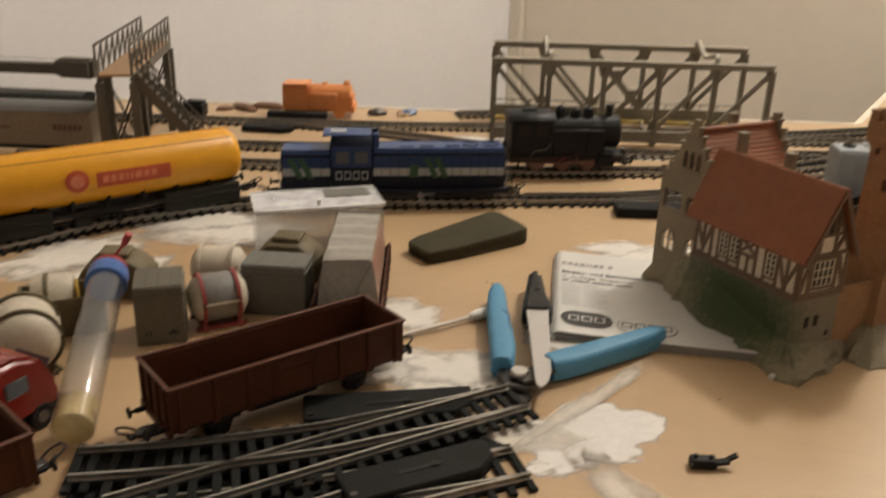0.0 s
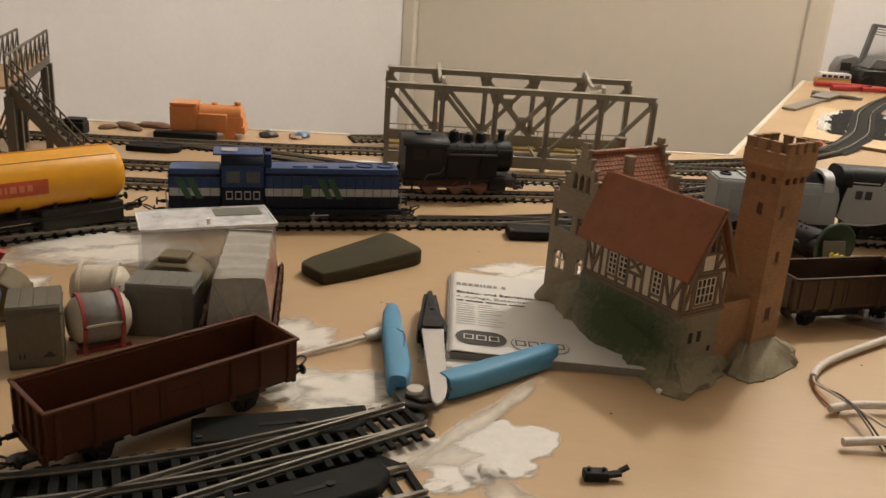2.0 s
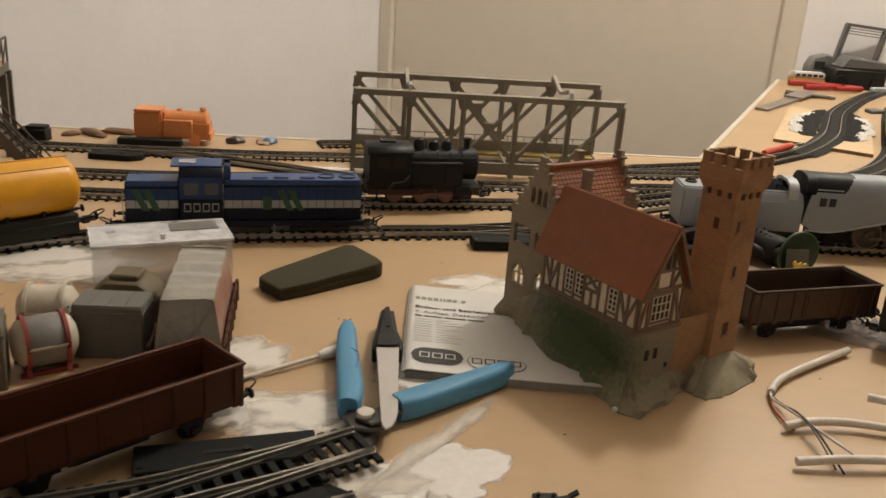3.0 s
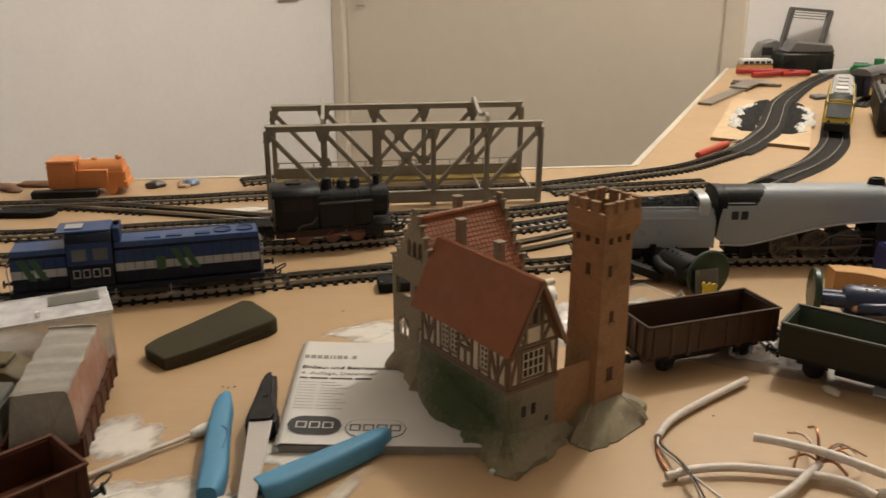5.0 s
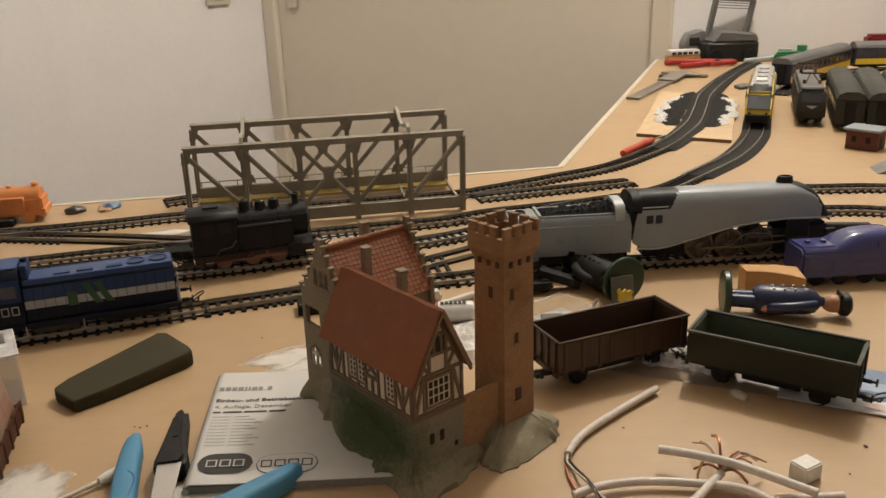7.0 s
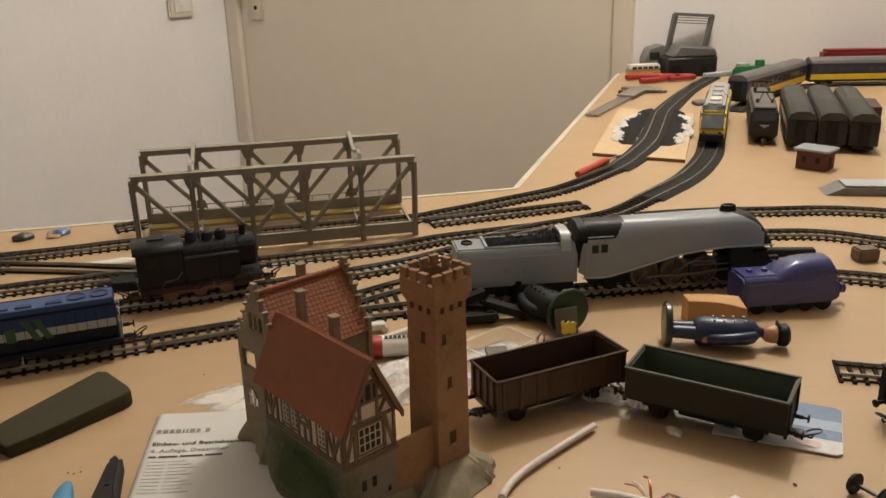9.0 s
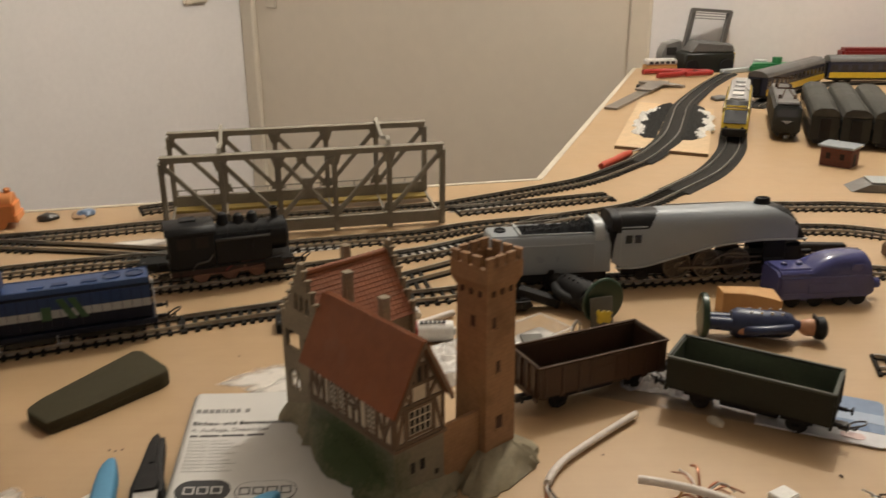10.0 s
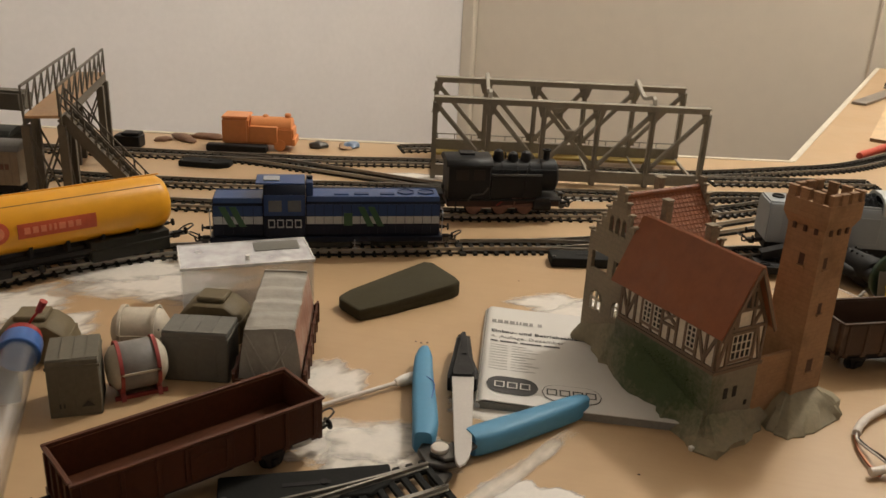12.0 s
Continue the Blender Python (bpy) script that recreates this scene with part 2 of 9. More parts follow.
LBLUER = mat("pale_blue_roof", (0.025, 0.062, 0.180), 0.42, spec=0.4, var=0.1, grain=160)
NAVY = mat("navy_paint", (0.006, 0.009, 0.021), 0.5, spec=0.2, var=0.15, grain=160)
STRIPE = mat("pale_grey_stripe", (0.34, 0.355, 0.375), 0.4, grain=200)
GREENS = mat("green_stripe", (0.022, 0.080, 0.034), 0.4, grain=200)
GLASSD = mat("dark_window", (0.05, 0.05, 0.055), 0.12, grain=100, bump=0)
WINP = mat("pale_cab_window", (0.095, 0.10, 0.11), 0.2, grain=100, bump=0)
WHITEP = mat("white_plastic", (0.74, 0.72, 0.68), 0.4, grain=150)
WIREW = mat("white_cable_sheath", (0.66, 0.60, 0.54), 0.42, grain=150, bump=0.05)
COPPER = mat("copper_strands", (0.42, 0.17, 0.09), 0.4, 0.6, grain=400)
ENGGREY = mat("grey_streamliner_paint", (0.302, 0.335, 0.365), 0.33, 0.0, var=0.025, grain=90, bump=0.02)
ENGLIGHT = mat("pale_grey_paint", (0.44, 0.47, 0.48), 0.34, 0.0, var=0.03, grain=90, bump=0.02)
COAL = mat("black_coal", (0.010, 0.010, 0.011), 0.85, spec=0.12, var=0.5, grain=500, bump=0.8)
WHEELM = mat("dull_wheel_metal", (0.17, 0.15, 0.13), 0.45, 0.5, grain=300)
PURPLE = mat("purple_toy_plastic", (0.060, 0.066, 0.200), 0.09, var=0.1, grain=120, bump=0.02)
DOLLBLUE = mat("dark_blue_doll_paint", (0.016, 0.026, 0.075), 0.3, var=0.12, grain=160, bump=0.03)
DOLLSKIN = mat("doll_face_paint", (0.50, 0.26, 0.15), 0.45, grain=200)
STRAPR = mat("dull_red_strap", (0.27, 0.035, 0.028), 0.5, grain=200)
DISCG = mat("dark_green_disc", (0.014, 0.040, 0.020), 0.3, grain=100, bump=0.03)
OAK = mat("orange_beech", (0.60, 0.33, 0.12), 0.5, var=0.08, grain=60)
ORANGE = mat("orange_toy_plastic", (0.76, 0.29, 0.095), 0.45, var=0.08, grain=90)
CARDB = mat("card_blue", (0.16, 0.24, 0.38), 0.3, grain=60, bump=0.01)
CARDW = mat("card_white", (0.66, 0.66, 0.68), 0.3, grain=60, bump=0.01)
GREYBOX = mat("grey_container_plastic", (0.138, 0.133, 0.115), 0.6, var=0.15, grain=180, stain=0.3, stain_col=(0.11, 0.10, 0.08))
OLIVEGREY = mat("olive_grey_container_plastic", (0.112, 0.100, 0.072), 0.6, var=0.2, grain=180, stain=0.35, stain_col=(0.075, 0.062, 0.040))
OLIVE = mat("olive_container_plastic", (0.130, 0.100, 0.052), 0.6, var=0.2, grain=180)
TARP = mat("grey_tarpaulin", (0.33, 0.31, 0.27), 0.42, var=0.18, grain=150, bump=0.3, stain=0.4, stain_col=(0.22, 0.20, 0.165))
CREAM = mat("cream_tank_plastic", (0.56, 0.50, 0.40), 0.5, grain=150, stain=0.15, stain_col=(0.35, 0.28, 0.2))
DRUMGREY = mat("grey_tank_band", (0.20, 0.19, 0.18), 0.5, grain=150)
TUBE = clear_mat("clear_tube_plastic", (0.88, 0.87, 0.85), 0.05, 0.035)
CLEARBOX = clear_mat("clear_box_plastic", (0.95, 0.95, 0.97), 0.1, 0.17)
# clear plastic with its whitish reflection painted in as extra white
CLEARTOP = clear_mat("sheen_white_plastic", (0.93, 0.93, 0.97), 0.12, 0.44)
CLEARFILM = clear_mat("clear_film", (0.9, 0.9, 0.88), 0.12, 0.06)
TARPRED = mat("faded_red_patch", (0.30, 0.150, 0.105), 0.45, var=0.2, grain=55, bump=0.3, stain=0.85, stain_col=(0.42, 0.37, 0.31))
BAGM = clear_mat("milky_bag", (0.85, 0.83, 0.8), 0.25, 0.72)
GLUE = clear_mat("yellow_glue", (0.70, 0.52, 0.20), 0.1, 0.62)
BLUECAP = mat("blue_cap_plastic", (0.035, 0.115, 0.36), 0.4, grain=120)
BEIGEVAN = mat("beige_wagon_paint", (0.235, 0.185, 0.130), 0.55, grain=150)
PLANKGAP = mat("plank_gap_shade", (0.165, 0.125, 0.085), 0.7, grain=200)
BROWNPRINT = mat("brown_print", (0.13, 0.055, 0.035), 0.6, grain=200)
TAN = mat("tan_deck_plastic", (0.42, 0.26, 0.14), 0.6, grain=200)
FOOTB = mat("brown_black_lattice", (0.112, 0.098, 0.076), 0.6, grain=260)
GRAVEL = mat("black_ballast", (0.033, 0.032, 0.030), 0.9, var=0.6, grain=900, bump=1.0)
PLYWOOD = mat("plywood", (0.62, 0.45, 0.27), 0.6, grain=60)
PLYEDGE = mat("plywood_edge", (0.20, 0.12, 0.06), 0.7, grain=200)
ALU = mat("grey_gauge_metal", (0.30, 0.27, 0.24), 0.4, 0.6, grain=120)
TRAINY = mat("yellow_train_paint", (0.62, 0.45, 0.03), 0.35, grain=90)
DULLYELLOW = mat("dull_yellow_plastic", (0.46, 0.29, 0.05), 0.45, grain=120)
TRAINSIL = mat("silver_train_roof", (0.50, 0.50, 0.50), 0.3, 0.5, grain=90)
TRAINGREY = mat("grey_train_roof", (0.13, 0.125, 0.12), 0.5, grain=150)
TRAINBLUE = mat("dark_blue_train", (0.022, 0.026, 0.055), 0.4, grain=150)
DKGREEN = mat("very_dark_green_paint", (0.013, 0.015, 0.012), 0.45, grain=150)
BRICKR = brick_mat("red_brown_shed_brick", (0.16, 0.05, 0.032), (0.13, 0.04, 0.026), (0.10, 0.05, 0.035), 0.006, 0.003)
GREENP = mat("green_plastic", (0.025, 0.19, 0.07), 0.4, grain=120)
LAMPM = mat("lamp_rim", (0.6, 0.6, 0.58), 0.4)

REDROD = mat("dull_red_brown_metal", (0.21, 0.11, 0.085), 0.5, 0.2, grain=300)
REDFRAME = mat("dark_red_brown_frame", (0.040, 0.014, 0.011), 0.6, grain=300)


def flocked(material, centre, reach):
    """Adds green flock powder round a place on the surface, thinning out raggedly."""
    nt = material.node_tree
    bs = nt.nodes["Principled BSDF"]
    old = bs.inputs["Base Color"].links[0].from_socket
    tc, sb, dv, ln, nz, ad, mr, mx = (nt.nodes.new("ShaderNode" + k) for k in ("TexCoord", "VectorMath", "VectorMath", "VectorMath", "TexNoise", "Math", "MapRange", "Mix"))
    sb.operation, dv.operation, ln.operation, ad.operation = "SUBTRACT", "DIVIDE", "LENGTH", "MULTIPLY_ADD"
    sb.inputs[1].default_value, dv.inputs[1].default_value = centre, reach
    nz.inputs["Scale"].default_value, nz.inputs["Detail"].default_value, nz.inputs["Roughness"].default_value = 260, 6, 0.75
    nt.links.new(tc.outputs["Object"], sb.inputs[0]), nt.links.new(sb.outputs[0], dv.inputs[0]), nt.links.new(dv.outputs[0], ln.inputs[0])
    nt.links.new(tc.outputs["Object"], nz.inputs["Vector"])
    ad.inputs[1].default_value = 1.5
    nt.links.new(nz.outputs["Fac"], ad.inputs[0]), nt.links.new(ln.outputs["Value"], ad.inputs[2])
    mr.inputs["From Min"].default_value, mr.inputs["From Max"].default_value, mr.inputs["To Min"].default_value, mr.inputs["To Max"].default_value = 1.30, 2.05, 0.96, 0.0
    nt.links.new(ad.outputs[0], mr.inputs["Value"])
    mx.data_type = "RGBA"
    mx.inputs[7].default_value = (0.045, 0.072, 0.022, 1)
    nt.links.new(mr.outputs[0], mx.inputs[0]), nt.links.new(old, mx.inputs[6]), nt.links.new(mx.outputs[2], bs.inputs["Base Color"])
    return material


ROCKM = flocked(mat("grey_rock_with_flock", (0.248, 0.210, 0.134), 0.75, var=0.25, grain=160, bump=0.5, stain=0.25, stain_col=(0.17, 0.155, 0.115)), (-0.006, 0.032, 0.020), (0.034, 0.040, 0.020))
STONEM = flocked(mat("grey_stone_with_flock", (0.21, 0.185, 0.135), 0.75, var=0.16, grain=200, bump=0.3), (-0.002, 0.034, 0.020), (0.016, 0.040, 0.022))

from mathutils.bvhtree import BVHTree

# ---- mesh helpers ----
def thing(name, m, label, category, group="", kind=""):
    """An Empty at the thing's base, to which its parts are parented."""
    ob = new(name)
    ob.empty_display_size = 0.01
    ob.matrix_world = m
    return tagged(ob, label, category, group, kind)


def mesh_of(bm, name, *mats, smooth=40):
    bmesh.ops.recalc_face_normals(bm, faces=bm.faces)
    me = bpy.data.meshes.new(name)
    bm.to_mesh(me)
    bm.free()
    for mm in mats:
        me.materials.append(mm)
    if smooth:
        me.polygons.foreach_set("use_smooth", [True] * len(me.polygons))
        me.set_sharp_from_angle(angle=radians(smooth))
    return me


def part(name, bm, material, parent, label="", m=None, smooth=40):
    """Links a bmesh (or a ready mesh) as one mesh object under a thing or a part."""
    me = bm if isinstance(bm, bpy.types.Mesh) else mesh_of(bm, name, *(material if isinstance(material, (tuple, list)) else (material,)), smooth=smooth)
    ob = new(name, me)
    ob.parent = parent
    if m is not None:
        ob.matrix_basis = m
    return tagged(ob, label)


def solo(name, bm, material, m, label, category, group="", kind="", smooth=40):
    """A thing that is one mesh."""
    ob = new(name, mesh_of(bm, name, *(material if isinstance(material, (tuple, list)) else (material,)), smooth=smooth))
    ob.matrix_world = m
    return tagged(ob, label, category, group, kind)


def join(bm, piece, m=None, mi=0):
    """Adds a bmesh to another one, moved by m."""
    me = bpy.data.meshes.new("tmp")
    for f in piece.faces:
        f.material_index = mi
    piece.to_mesh(me)
    piece.free()
    if m is not None:
        me.transform(m)
    bm.from_mesh(me)
    bpy.data.meshes.remove(me)
    return bm


def box(x0, x1, y0, y1, z0, z1, bev=0.0, seg=1):
    bm = bmesh.new()
    bmesh.ops.create_cube(bm, size=1)
    for v in bm.verts:
        v.co = Vector(((x0 + x1) / 2 + v.co.x * (x1 - x0), (y0 + y1) / 2 + v.co.y * (y1 - y0), (z0 + z1) / 2 + v.co.z * (z1 - z0)))
    if bev:
        bmesh.ops.bevel(bm, geom=list(bm.edges), offset=bev, segments=seg, affect="EDGES")
    return bm


def cyl(p0, p1, r0, r1=None, seg=16, bev=0.0, bseg=1):
    p0, p1 = Vector(p0), Vector(p1)
    d = p1 - p0
    bm = bmesh.new()
    bmesh.ops.create_cone(bm, cap_ends=True, segments=seg, radius1=r0, radius2=r0 if r1 is None else r1, depth=d.length)
    if bev:
        bmesh.ops.bevel(bm, geom=[e for e in bm.edges if len(e.link_faces) == 2 and e.calc_face_angle(0) > 0.9], offset=bev, segments=bseg, affect="EDGES")
    bmesh.ops.transform(bm, matrix=Matrix.Translation((p0 + p1) / 2) @ d.to_track_quat("Z", "Y").to_matrix().to_4x4(), verts=bm.verts)
    return bm


def prism(pts, z0, z1, bev=0.0, seg=1):
    """A polygon in x, y raised from z0 to z1."""
    bm = bmesh.new()
    f = bm.faces.new([bm.verts.new((x, y, z0)) for x, y in pts])
    top = bmesh.ops.extrude_face_region(bm, geom=[f])["geom"]
    for v in top:
        if isinstance(v, bmesh.types.BMVert):
            v.co.z = z1
    bmesh.ops.recalc_face_normals(bm, faces=bm.faces)
    if bev:
        bmesh.ops.bevel(bm, geom=[e for e in bm.edges if e.calc_face_angle(0) > 0.35], offset=bev, segments=seg, affect="EDGES")
    return bm


def slab_yz(pts, x0, x1, bev=0.0, seg=1):
    """A polygon in y, z, as thick as x0 to x1."""
    bm = prism(pts, x0, x1, bev, seg)
    for v in bm.verts:
        v.co = Vector((v.co.z, v.co.x, v.co.y))
    return bm


def slab_xz(pts, y0, y1, bev=0.0, seg=1):
    bm = prism(pts, y0, y1, bev, seg)
    for v in bm.verts:
        v.co = Vector((v.co.x, v.co.z, v.co.y))
    return bm


def lathe(profile, seg=20, axis="Z"):
    """Rows of (radius, height) turned round the axis."""
    bm = bmesh.new()
    rings = [[bm.verts.new((r * math.cos(2 * math.pi * k / seg), r * math.sin(2 * math.pi * k / seg), z)) for k in range(seg)] for r, z in profile]
    for a, b in zip(rings, rings[1:]):
        for k in range(seg):
            bm.faces.new((a[k], a[(k + 1) % seg], b[(k + 1) % seg], b[k]))
    bm.faces.new(rings[0][::-1]), bm.faces.new(rings[-1])
    bmesh.ops.remove_doubles(bm, verts=bm.verts, dist=1e-6)
    if axis == "X":
        bmesh.ops.transform(bm, matrix=Matrix.Rotation(radians(90), 4, "Y"), verts=bm.verts)
    if axis == "Y":
        bmesh.ops.transform(bm, matrix=Matrix.Rotation(radians(-90), 4, "X"), verts=bm.verts)
    return bm


def smooth_line(pts, step=0.006):
    """Points evenly along a Catmull-Rom curve through pts."""
    p = [Vector((*q, 0)) if len(q) == 2 else Vector(q) for q in pts]
    p = [2 * p[0] - p[1]] + p + [2 * p[-1] - p[-2]]
    fine = []
    for a, b, c, d in zip(p, p[1:], p[2:], p[3:]):
        n = max(2, int((c - b).length / 0.002))
        for k in range(n):
            t = k / n
            fine.append(0.5 * (2 * b + (c - a) * t + (2 * a - 5 * b + 4 * c - d) * t * t + (3 * b - a - 3 * c + d) * t ** 3))
    fine.append(p[-2])
    out, left = [fine[0]], 0.0
    for a, b in zip(fine, fine[1:]):
        left += (b - a).length
        if left >= step:
            out.append(b)
            left = 0.0
    if (out[-1] - fine[-1]).length > step * 0.3:
        out.append(fine[-1])
    return out


def sweep(pts, section, cap=True):
    """A closed section of (side, up) carried along pts, kept upright."""
    bm = bmesh.new()
    rings = []
    for k, q in enumerate(pts):
        d = (pts[min(k + 1, len(pts) - 1)] - pts[max(k - 1, 0)]).normalized()
        side = d.cross(Vector((0, 0, 1)))
        side = side.normalized() if side.length > 1e-3 else Vector((1, 0, 0))
        up = side.cross(d)
        rings.append([bm.verts.new(q + side * s + up * u) for s, u in section])
    n = len(section)
    for a, b in zip(rings, rings[1:]):
        for k in range(n):
            bm.faces.new((a[k], a[(k + 1) % n], b[(k + 1) % n], b[k]))
    if cap:
        bm.faces.new(rings[0][::-1]), bm.faces.new(rings[-1])
    return bm


def ring_section(r, n=10):
    return [(r * math.cos(2 * math.pi * k / n), r * math.sin(2 * math.pi * k / n)) for k in range(n)]


def tube(pts, r, seg=10, step=0.003):
    return sweep(smooth_line(pts, step), ring_section(r, seg))


def beam(a, b, w, h):
    """A straight bar of rectangular section."""
    a, b = Vector(a), Vector(b)
    d = (b - a).normalized()
    side = d.cross(Vector((0, 0, 1)))
    side = side.normalized() if side.length > 1e-3 else Vector((0, 1, 0))
    up = side.cross(d)
    bm = bmesh.new()
    r = [[bm.verts.new(q + side * s * w / 2 + up * u * h / 2) for s, u in ((-1, -1), (1, -1), (1, 1), (-1, 1))] for q in (a, b)]
    for k in range(4):
        bm.faces.new((r[0][k], r[0][(k + 1) % 4], r[1][(k + 1) % 4], r[1][k]))
    bm.faces.new(r[0][::-1]), bm.faces.new(r[1])
    return bm


def bars(count_lengths, x0, y, h, gap, mi=0):
    """A row of flat bars, standing for a line of print that cannot be read."""
    bm, x = bmesh.new(), x0
    for w in count_lengths:
        join(bm, box(x, x + w, y - h / 2, y + h / 2, 0, 0.00012), mi=mi)
        x += w + gap
    return bm


def words(text, size, bold=0.0):
    """Flat lettering in the built-in font, as a mesh."""
    cu = bpy.data.curves.new("text", "FONT")
    cu.body, cu.size, cu.extrude, cu.offset, cu.resolution_u = text, size, 0.00006, bold, 2
    ob = bpy.data.objects.new("text", cu)
    scene.collection.objects.link(ob)
    bpy.context.view_layer.update()
    me = bpy.data.meshes.new_from_object(ob.evaluated_get(bpy.context.evaluated_depsgraph_get()))
    bpy.data.objects.remove(ob)
    bm = bmesh.new()
    bm.from_mesh(me)
    bpy.data.meshes.remove(me)
    return bm


def rot_of(a, b):
    return math.degrees(math.atan2(b[1] - a[1], b[0] - a[0]))


def shards(items):
    """One mesh from many small solids, each given as (matrix, verts, faces)."""
    vs, fs = [], []
    for m, verts, faces in items:
        k = len(vs)
        vs += [tuple(m @ Vector(v)) for v in verts]
        fs += [tuple(k + i for i in f) for f in faces]
    me = bpy.data.meshes.new("shards")
    me.from_pydata(vs, [], fs)
    bm = bmesh.new()
    bm.from_mesh(me)
    bpy.data.meshes.remove(me)
    return bm


TUFT = ([(-1, -1, 0), (1, -1, 0), (1, 1, 0), (-1, 1, 0), (0.2, 0.1, 1.3)], [(3, 2, 1, 0), (0, 1, 4), (1, 2, 4), (2, 3, 4), (3, 0, 4)])
STONE8 = ([(1, 0, 0), (0.3, 0.9, 0.1), (-0.8, 0.6, 0), (-0.9, -0.5, 0.1), (0.2, -1, 0), (0.1, 0.1, 0.9), (0, 0, -0.8)], [(0, 1, 5), (1, 2, 5), (2, 3, 5), (3, 4, 5), (4, 0, 5), (1, 0, 6), (2, 1, 6), (3, 2, 6), (4, 3, 6), (0, 4, 6)])

# ---- room and table board ----
BOARD_OUTLINE = [(-1.3, -0.5), (1.9, -0.5), (1.9, 1.855), (0.488, 1.945), (0.1755, 1.012), (-0.559, 0.856), (-1.3, 0.70)]
table_board = thing("table_board", Matrix(), "large beech laminate board carrying the model railway", "table", kind="structure")
part("board_top", prism(BOARD_OUTLINE, -0.019, 0.0), BOARD, table_board, smooth=0)
for a, b in zip(BOARD_OUTLINE[3:6], BOARD_OUTLINE[4:7]):
    part("edge_strip", beam((a[0], a[1], -0.0088), (b[0], b[1], -0.0088), 0.007, 0.019), EDGE, table_board, "pale worn edge strip")
for x, y in ((-1.2, -0.4), (1.8, -0.4), (1.8, 1.8), (0.62, 1.88), (-1.2, 0.6)):
    part("leg", box(x - 0.03, x + 0.03, y - 0.03, y + 0.03, -0.75, -0.0192), EDGE, table_board)

FLOOR_Z, CEIL_Z = -0.75, 1.62
solo("floor", box(-4.5, 4.5, -3.5, 4.6, FLOOR_Z - 0.1, FLOOR_Z), FLOORM, Matrix(), "dark brown carpet floor under the table", "floor", kind="structure", smooth=0)
solo("ceiling", box(-4.5, 4.5, -3.5, 4.6, CEIL_Z, CEIL_Z + 0.1), CEIL, Matrix(), "plain off-white painted ceiling", "ceiling", kind="structure", smooth=0)


def wall(name, a, b, label, z0=FLOOR_Z, z1=CEIL_Z, thick=0.1, material=WALLW):
    """A wall from a to b, with its face on the line and its thickness to the left of the way."""
    d = Vector((b[0] - a[0], b[1] - a[1]))
    bm = box(0, d.length, 0, thick, z0, z1)
    return solo(name, bm, material, pose(a[0], a[1], 0, 0, 0, math.degrees(math.atan2(d.y, d.x))), label, "wall", kind="structure", smooth=0)


DOOR_A, DOOR_B = Vector((-0.515, 2.632)), Vector((0.521, 1.958))
DIR = (DOOR_B - DOOR_A).normalized()
SIDE = Vector((DIR.y, -DIR.x))
far_left = DOOR_A + SIDE * 4.2
wall("wall_west", far_left, DOOR_A, "white papered wall beside the beige door")
lintel_z = 1.32
wall("wall_lintel", DOOR_A, DOOR_B, "white papered wall over the beige door", lintel_z, CEIL_Z)
wall("wall_north", DOOR_B, (3.2, 1.80), "white papered wall behind the far end of the table")
wall("wall_right", (3.2, 1.80), (3.4, -2.6), "plain white wall closing the room")
wall("wall_back", (3.4, -2.6), far_left, "plain white wall closing the room")

door_1 = thing("door_1", pose(DOOR_A.x, DOOR_A.y, 0, 0, 0, math.degrees(math.atan2(DIR.y, DIR.x))), "closed flat beige door in a painted frame", "door", kind="structure")
dw = (DOOR_B - DOOR_A).length
part("door_leaf", box(0.052, dw - 0.052, 0.012, 0.05, FLOOR_Z + 0.006, lintel_z - 0.05), BEIGE, door_1, smooth=0)
part("door_frame", box(0.0, 0.05, -0.004, 0.09, FLOOR_Z, lintel_z - 0.002, 0.004), FRAMEP, door_1, smooth=0)
part("door_frame", box(dw - 0.05, dw - 0.001, -0.004, 0.09, FLOOR_Z, lintel_z - 0.002, 0.004), FRAMEP, door_1, smooth=0)
part("door_frame", box(0.0502, dw - 0.0502, -0.004, 0.09, lintel_z - 0.05, lintel_z - 0.002, 0.004), FRAMEP, door_1, smooth=0)
plate = part("lock_plate", box(0.095, 0.135, 0.004, 0.0115, 0.09, 0.30, 0.003), FRAMEP, door_1, "pale metal lock plate")
part("keyhole", cyl((0.115, 0.0035, 0.125), (0.115, 0.006, 0.125), 0.006), DARK, plate)
part("door_handle", join(cyl((0.115, -0.04, 0.26), (0.115, 0.006, 0.26), 0.008), cyl((0.115, -0.04, 0.26), (0.22, -0.04, 0.26), 0.008)), STEEL, door_1)
wall_socket = thing("light_switch", pose(*(DOOR_A + SIDE * 0.17), 0.15, 0, 0, math.degrees(math.atan2(-SIDE.y, -SIDE.x))), "cream plastic light switch on the white wall", "switch")
part("cover", box(-0.042, 0.042, -0.012, -0.0005, -0.042, 0.042, 0.004, 2), FRAMEP, wall_socket)
part("rocker", box(-0.028, 0.028, -0.016, -0.0122, -0.028, 0.028, 0.002), WHITEP, wall_socket)

ceiling_lamp = thing("ceiling_lamp", pose(LAMP.x, LAMP.y, LAMP.z), "round white ceiling lamp", "lamp")
part("ceiling_rose", lathe([(0.05, 0.1995), (0.05, 0.185), (0.012, 0.18), (0.006, 0.17), (0.006, 0.15)], 24), LAMPM, ceiling_lamp)

